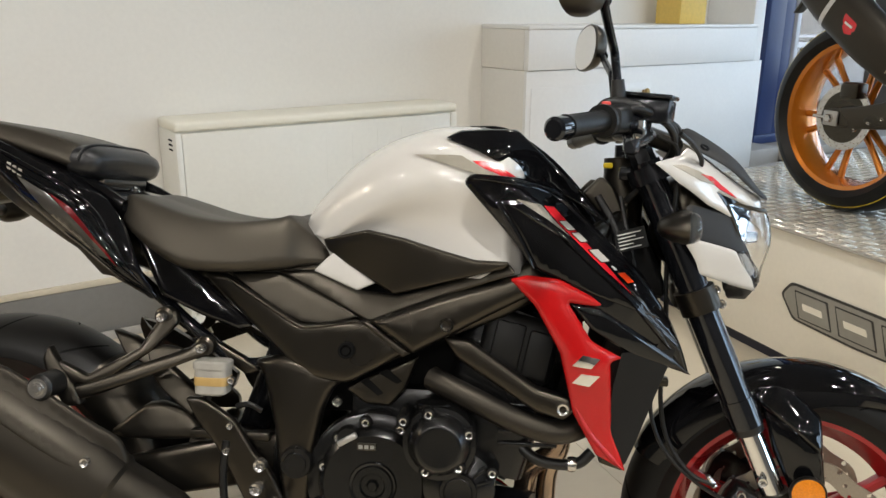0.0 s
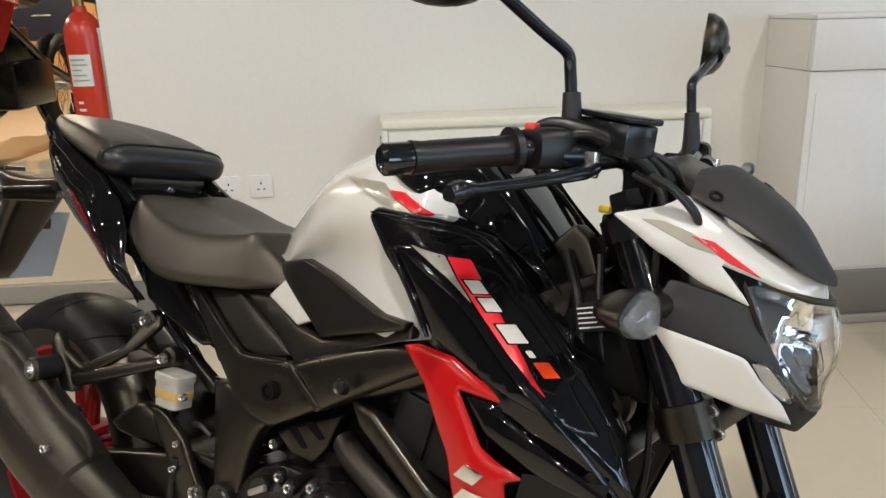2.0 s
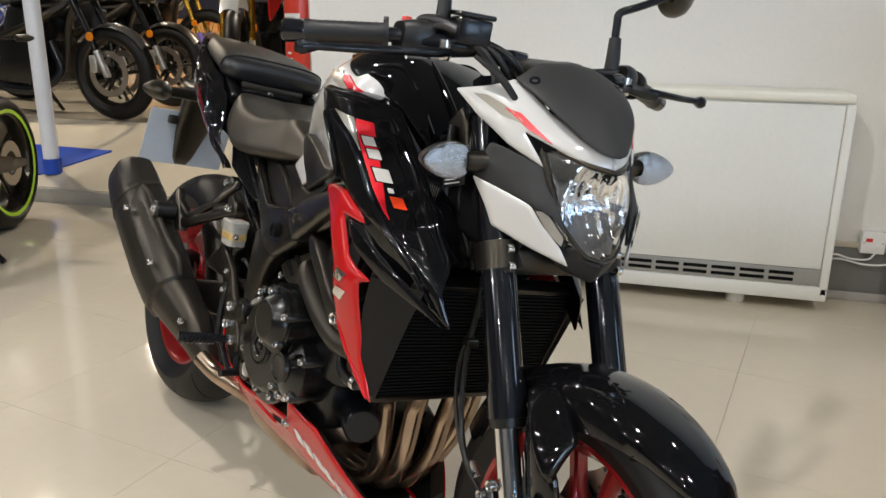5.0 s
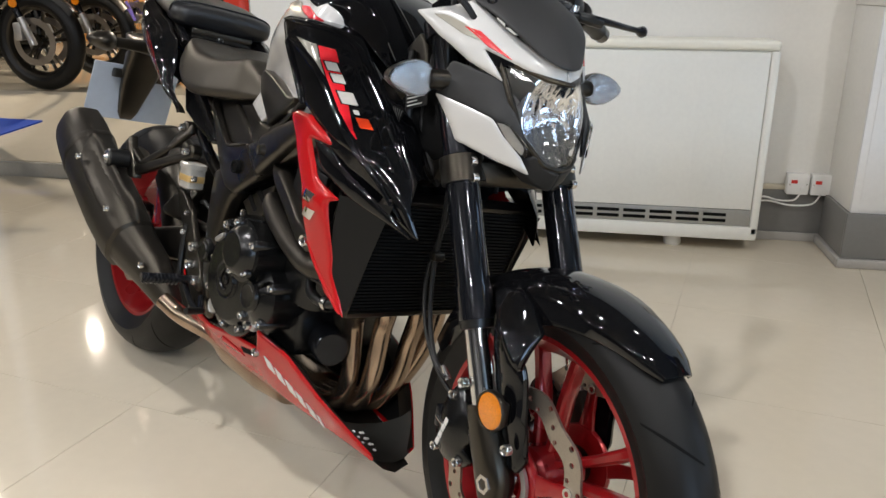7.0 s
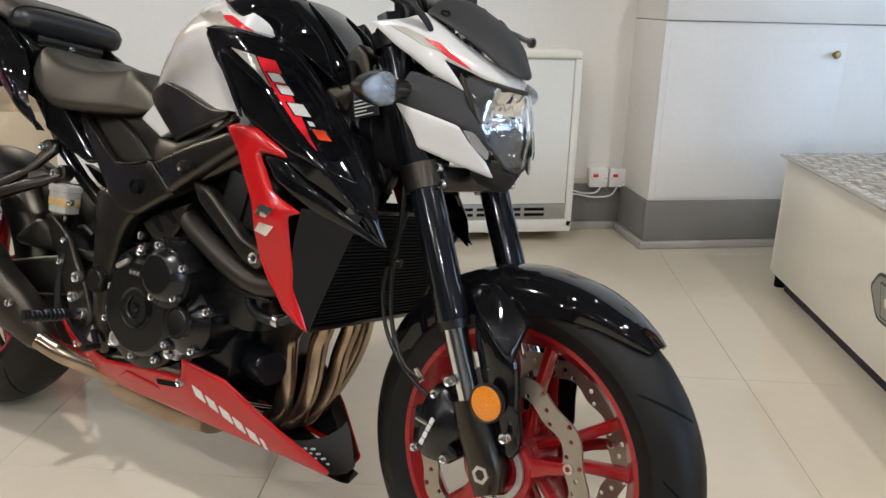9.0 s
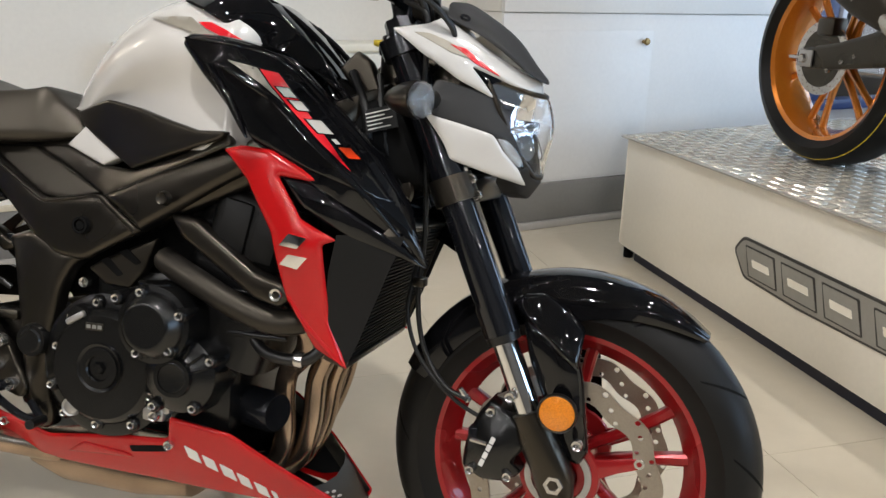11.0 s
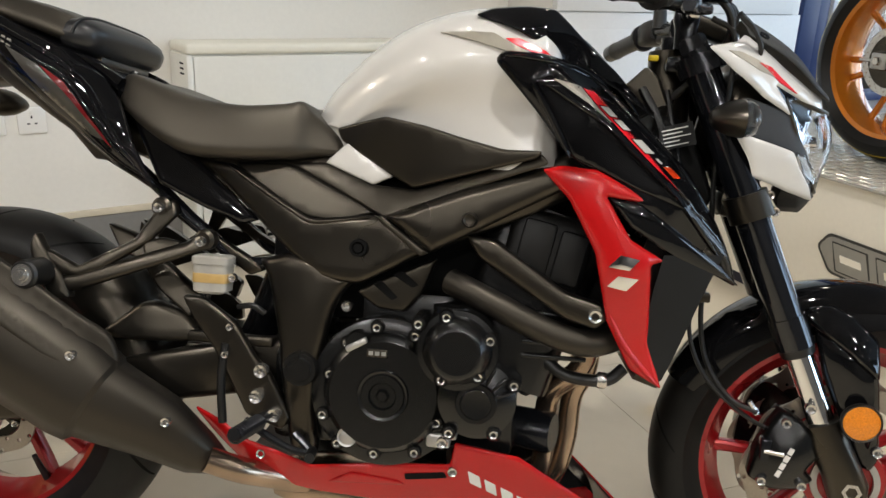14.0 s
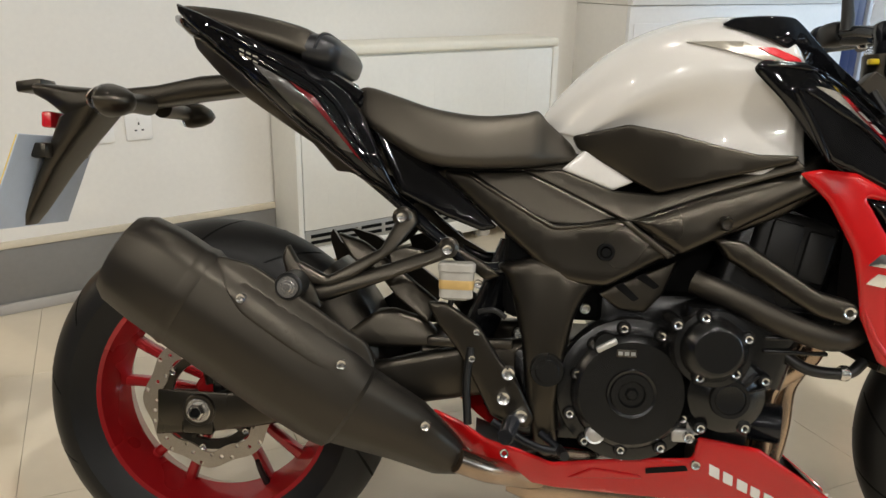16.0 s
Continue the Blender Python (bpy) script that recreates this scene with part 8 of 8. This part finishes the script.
def parked(name_label, at, heading, paint, rim, fork, group="parked motorcycles", wire=False, plate=None, guard=None, second=None, tall=0.0, turned=0.0):
    """A whole motorcycle seen far off, standing at its front wheel's place."""
    t = thing("motorcycle", pose(*at, 0, 0, heading), name_label, "motorcycle", group)
    R = 0.31 + tall * 0.5
    fw = cast_wheel(t, 0, R, R, 0.11, rim, None, spokes=14 if wire else 5, wire=wire)
    cast_wheel(t, -1.42, R, R, 0.16, rim, None, spokes=14 if wire else 5, wire=wire)
    top = R + 0.56 + tall
    for s in (-1, 1):
        plain_disc(t, 0, R, 0.066 * s, 0.15, 0.11)
        part("fork_leg", tube([(0.02, 0.10 * s, R - 0.02), (-0.10, 0.10 * s, R + 0.26), (-0.24, 0.10 * s, top)], [0.022, 0.022, 0.026], 12, smooth=False), fork, t, "fork leg")
        part("slider", tube([(0.02, 0.10 * s, R - 0.02), (-0.05, 0.10 * s, R + 0.15)], 0.024, 12, smooth=False), guard or "alu", t)
        part("caliper", box(-0.105, -0.045, 0.065 * s, 0.12 * s, R + 0.01, R + 0.12, 0.01), "alu" if not wire else "engine", t)
        part("reflector", lathe([(0, -0.002), (0.028, -0.002), (0.03, 0.004)], -0.07, R + 0.24, 16, y=0.13 * s), "amber", t, "amber reflector")
        part("radiator_shroud", panel([(-0.32, top - 0.10), (-0.20, top - 0.16), (-0.22, top - 0.40), (-0.34, top - 0.30), (-0.48, top - 0.12)], -0.19 * s if s < 0 else 0.19, 0.02 * -s, 0.05, 0.02, 0.006), paint, t)
    part("fender", rings([[(R * 1.06 * math.cos(a), y, R + R * 1.06 * math.sin(a) - 0.03 * (abs(y) / 0.06) ** 2) for y in (-0.06, -0.03, 0, 0.03, 0.06)] for a in (radians(q) for q in range(35, 150, 12))], close=False), second or paint, t, matrix=pose(0, 0, 0.14 if wire else 0.0), smooth=60)
    part("engine", join(box(-0.95, -0.42, -0.17, 0.17, R - 0.08, R + 0.22, 0.03), box(-0.75, -0.42, -0.14, 0.14, R + 0.20, R + 0.42, 0.02)), "engine", t, "dark engine")
    part("frame", join(tube([(-0.26, 0, top - 0.06), (-0.45, 0.13, top - 0.22), (-0.95, 0.13, R + 0.16)], 0.03, 10), tube([(-0.26, 0, top - 0.06), (-0.45, -0.13, top - 0.22), (-0.95, -0.13, R + 0.16)], 0.03, 10), tube([(-0.26, 0, top - 0.1), (-0.34, 0, R + 0.3), (-0.40, 0, R)], 0.025, 10), tube([(-0.90, 0.1, R + 0.2), (-1.42, 0.11, R)], 0.03, 10, smooth=False), tube([(-0.90, -0.1, R + 0.2), (-1.42, -0.11, R)], 0.03, 10, smooth=False)), "matte_frame", t)
    part("tank", rings([oval((x, 0, z), (0, 1, 0), (0, 0, 1), w, h, 18, 2.6) for x, z, w, h in [(-0.28, top - 0.06, 0.07, 0.06), (-0.40, top + 0.0, 0.15, 0.11), (-0.60, top - 0.02, 0.16, 0.11), (-0.80, top - 0.09, 0.09, 0.06)]]), paint, t, smooth=60)
    part("seat", rings([oval((x, 0, z), (0, 1, 0), (0, 0, 1), w, h, 16, 3) for x, z, w, h in [(-0.74, top - 0.07, 0.07, 0.03), (-0.95, top - 0.10, 0.13, 0.04), (-1.25, top - 0.02, 0.12, 0.035), (-1.55, top + 0.04, 0.06, 0.02)]]), "vinyl", t, smooth=60)
    part("handlebar", tube([(-0.34, -0.38, top + 0.10), (-0.28, -0.2, top + 0.12), (-0.25, 0, top + 0.06), (-0.28, 0.2, top + 0.12), (-0.34, 0.38, top + 0.10)], 0.013, 10), "anod", t)
    part("exhaust", tube([(-0.42, -0.08, R + 0.20), (-0.36, -0.10, R), (-0.6, -0.12, R - 0.12), (-1.0, -0.16, R - 0.04), (-1.45, -0.2, R + 0.16)], [0.03, 0.03, 0.035, 0.045, 0.06], 12), "anod", t)
    part("headlamp", rings([oval((x, 0, top - 0.02), (0, 1, 0), (0, 0, 1), w, h, 18, 2.4) for x, w, h in [(-0.10, 0.05, 0.06), (-0.13, 0.09, 0.09), (-0.22, 0.08, 0.08)]]), plate or "matte", t, smooth=60)
    part("stand", tube([(-0.75, 0.12, R - 0.06), (-0.70, 0.26, 0.006)], 0.013, 8, smooth=False), "anod", t)
    if turned:
        m = pose(-0.12, 0, 0) @ Matrix.Rotation(radians(turned), 4, "Z") @ pose(0.12, 0, 0)
        for ob in t.children:
            if ob == fw or ob.name.split(".")[0] in ("brake_disc", "fork_leg", "slider", "caliper", "reflector", "fender", "headlamp", "handlebar"):
                ob.matrix_basis = m @ ob.matrix_basis
    return t


front_half(ob_, OR, "grey_bike", "orange_wheel", "gold")
parked("black naked motorcycle with silver calipers standing on the ramp", (-2.20, 4.32, 0.351), -2, "grey_bike", "matte_frame", "anod")
parked("black motorcycle with black wheels behind another one", (-2.32, 5.14, 0.351), -2, "matte", "matte_frame", "anod")
parked("off-road motorcycle with gold forks and violet guards", (-2.85, 6.60, 0.351), 2, "grey_bike", "dark", "gold", wire=True, guard="purple", tall=0.12)
parked("red and white off-road motorcycle with gold forks", (-1.60, 4.78, 0.351), -94, "red_bike", "dark", "gold", wire=True, plate="matte", second="white_bike", tall=0.12, guard="white_bike", turned=26)
parked("grey motorcycle parked at the back of the showroom", (-4.9, 6.6, 0.351), 12, "grey_bike", "matte_frame", "anod")

# blue sports motorcycle with a lime rim stripe
bb = thing("motorcycle", pose(-1.824, 2.831, 0.0, 0, 0, -71), "blue and white sports motorcycle with lime stripes on its black rims", "motorcycle", "parked motorcycles")
bw = cast_wheel(bb, 0, 0.335, 0.335, 0.18, "matte_frame", "lime", spokes=5)
plain_disc(bb, 0, 0.335, -0.08, 0.11, 0.085)
plain_disc(bb, 0, 0.335, 0.08, 0.11, 0.06)
for s in (-1, 1):
    part("swingarm", rings([oval((x, 0.118 * s, z), (0, 1, 0), (0, 0, 1), 0.016, h, 14, 5) for x, z, h in [(-0.05, 0.335, 0.02), (0.10, 0.35, 0.035), (0.50, 0.40, 0.06)]]), "matte_frame", bb)
part("tail", rings([oval((x, 0, z), (0, 1, 0), (0, 0, 1), w, h, 18, 3) for x, z, w, h in [(-0.30, 1.07, 0.03, 0.015), (-0.10, 1.02, 0.09, 0.045), (0.20, 0.91, 0.12, 0.06), (0.50, 0.80, 0.11, 0.06)]]), "blue_bike", bb, "glossy blue tail", smooth=60)
part("tail_band", rings([oval((x, 0, z), (0, 1, 0), (0, 0, 1), w, h, 18, 3) for x, z, w, h in [(-0.20, 1.046, 0.064, 0.032), (-0.14, 1.031, 0.083, 0.042)]], caps=False), "white_bike", bb, "white band")
part("engine", box(0.42, 0.95, -0.15, 0.15, 0.18, 0.62, 0.04), "engine", bb)
front_half(bb, 0.335, "blue_bike", "matte_frame", "gold", "lime", 0.302)
for s_ in (-1, 1):
    part("fairing", panel([(0.52, 0.22), (0.60, 0.50), (0.92, 0.72), (1.22, 0.72), (1.20, 0.50), (1.02, 0.28), (0.80, 0.16)], surf([(0.52, 0.22, 0.12 * s_), (0.6, 0.5, 0.17 * s_), (0.92, 0.72, 0.16 * s_), (1.22, 0.72, 0.10 * s_), (1.2, 0.5, 0.15 * s_), (0.8, 0.16, 0.12 * s_), (0.9, 0.45, 0.21 * s_)]), 0.006 * s_, 0.05, 0.03, 0.008, inward=-1), "blue_bike", bb, "glossy blue side fairing")
part("screen", rings([oval((x, 0, z), (0, 1, 0), (-0.5, 0, 1), w, h, 14, 2.4) for x, z, w, h in [(1.28, 0.80, 0.09, 0.02), (1.20, 0.88, 0.09, 0.015), (1.14, 0.93, 0.05, 0.006)]]), "anod", bb, "dark screen")
part("stand", tube([(0.62, 0.14, 0.20), (0.60, 0.27, 0.006)], 0.013, 8, smooth=False), "anod", bb)
for s_ in (-1, 1):
    part("turn_signal", rings([oval((-0.16, y * s_, 0.93), (1, 0, 0), (0, 0, 1), r, r * 0.8, 14) for y, r in ((0.05, 0.008), (0.11, 0.009), (0.12, 0.022), (0.17, 0.024), (0.20, 0.008))]), "matte", bb, "black turn signal")

# ---- sign, post, display board, cabinet ----
ext = thing("fire_extinguisher", pose(-0.246, 3.025, 0.655), "red fire extinguisher with a white label on the wall end", "extinguisher")
ER = 0.066
cyl = part("cylinder", lathe([(0.0, 0.0), (ER * 0.86, 0.0), (ER * 0.96, 0.008), (ER, 0.022), (ER, 0.475), (ER * 0.97, 0.497), (ER * 0.84, 0.522), (ER * 0.58, 0.545), (0.022, 0.556), (0.020, 0.575), (0.0, 0.576)], seg=40), "red_sign", ext, "glossy red steel cylinder", matrix=pose(0, 0, 0, 90, 0, 0))
loops = [[((ER + 0.0008) * math.cos(a), (ER + 0.0008) * math.sin(a), z) for z in (0.30, 0.41)] for a in (radians(q) for q in range(-135, -60, 6))]
part("label", rings(loops, close=False), "paper", ext, "white printed label", recalc=False)
for k in range(5):
    loops = [[((ER + 0.0014) * math.cos(a), (ER + 0.0014) * math.sin(a), 0.318 + k * 0.018 + dz) for dz in (0.0, 0.005)] for a in (radians(q) for q in range(-128, -70 - 8 * (k % 3), 6))]
    part("print_bar", rings(loops, close=False), "grille", ext, recalc=False)
for k in range(4):
    loops = [[((ER + 0.0014) * math.cos(a), (ER + 0.0014) * math.sin(a), 0.16 + k * 0.026 + dz) for dz in (0.0, 0.009)] for a in (radians(q) for q in range(-120, -90 - 6 * (k % 2), 6))]
    part("white_bar", rings(loops, close=False), "paper", ext, recalc=False)
vl = part("valve", lathe([(0.0, 0.574), (0.016, 0.574), (0.018, 0.60), (0.013, 0.615), (0.0, 0.616)], seg=20), "brass", ext, "brass valve", matrix=pose(0, 0, 0, 90, 0, 0))
part("lever", join(box(-0.012, 0.012, -0.11, 0.02, 0.612, 0.622, 0.003), box(-0.012, 0.012, -0.10, 0.015, 0.640, 0.648, 0.003)), "anod", ext, "black squeeze lever")
part("hose", tube([(0.02, 0, 0.60), (0.07, 0.0, 0.58), (0.082, 0.0, 0.50), (0.076, 0, 0.36)], 0.010, 10), "rubber_soft", ext, "black hose")
part("wall_bracket", box(0.050, 0.0755, -0.03, 0.03, 0.10, 0.50, 0.003), "grille", ext)
po = thing("display_post", pose(-2.12, 3.55, 0.132), "white round post standing on a bright blue base plate", "post")
part("base", panel([(0.20, 0.31), (-0.07, -0.035), (-0.44, -0.03), (-0.48, 0.33)], 0.010, 0.05, res=0.1, corner=0.01, roll=0.002, axes="xy", inward=-1), "blue_mat", po, "bright blue base plate", matrix=pose(0, 0, 0, 17.3, 0, 0))
part("pole", tube([(0, 0, 0.0), (0, 0, 2.2)], 0.045, 20, smooth=False), "post_white", po)
part("collar", tube([(0, 0, 0.0), (0, 0, 0.09)], 0.052, 20, smooth=False), "blue_mat", po, "blue collar")
bd = thing("display_board", pose(-3.0, 4.25, 0.29, 0, 0, 30), "white display board with grey print behind a post", "board")
part("panel", box(-0.8, -0.12, -0.02, 0.02, 0.03, 1.4, 0.004), "paper", bd)
for i in range(6):
    part("print_bar", box(-0.65, -0.2 - 0.05 * (i % 3), -0.022, -0.0203, 0.35 + i * 0.12, 0.38 + i * 0.12), "grille", bd, smooth=0)
for x in (-0.7, -0.2):
    part("foot", box(x - 0.02, x + 0.02, -0.16, 0.16, -0.02, 0.03, 0.004), "alu", bd)
cb = thing("wooden_counter", pose(-3.6, 9.1, 0.351), "orange-brown wooden counter with dark drawers at the back", "counter")
part("body", box(-1.6, 1.6, -0.3, 0.3, 0.0, 1.35, 0.01), "wood", cb)
part("top", box(-1.65, 1.65, -0.34, 0.32, 1.3505, 1.39, 0.006), "wood", cb)
for i in range(4):
    dw = part("drawer", box(-1.4 + i * 0.72, -0.78 + i * 0.72, -0.312, -0.3005, 0.62, 1.12, 0.004), "navy", cb, "dark drawer front")
    part("handle", box(-1.2 + i * 0.72, -1.0 + i * 0.72, -0.332, -0.3125, 0.86, 0.88, 0.004), "steel", dw)
solid("panel_wood", box(-6.0, 0.0, 9.55, 9.598, 0.36, CEILING - 0.01), "wood", "wooden wall panelling at the back")
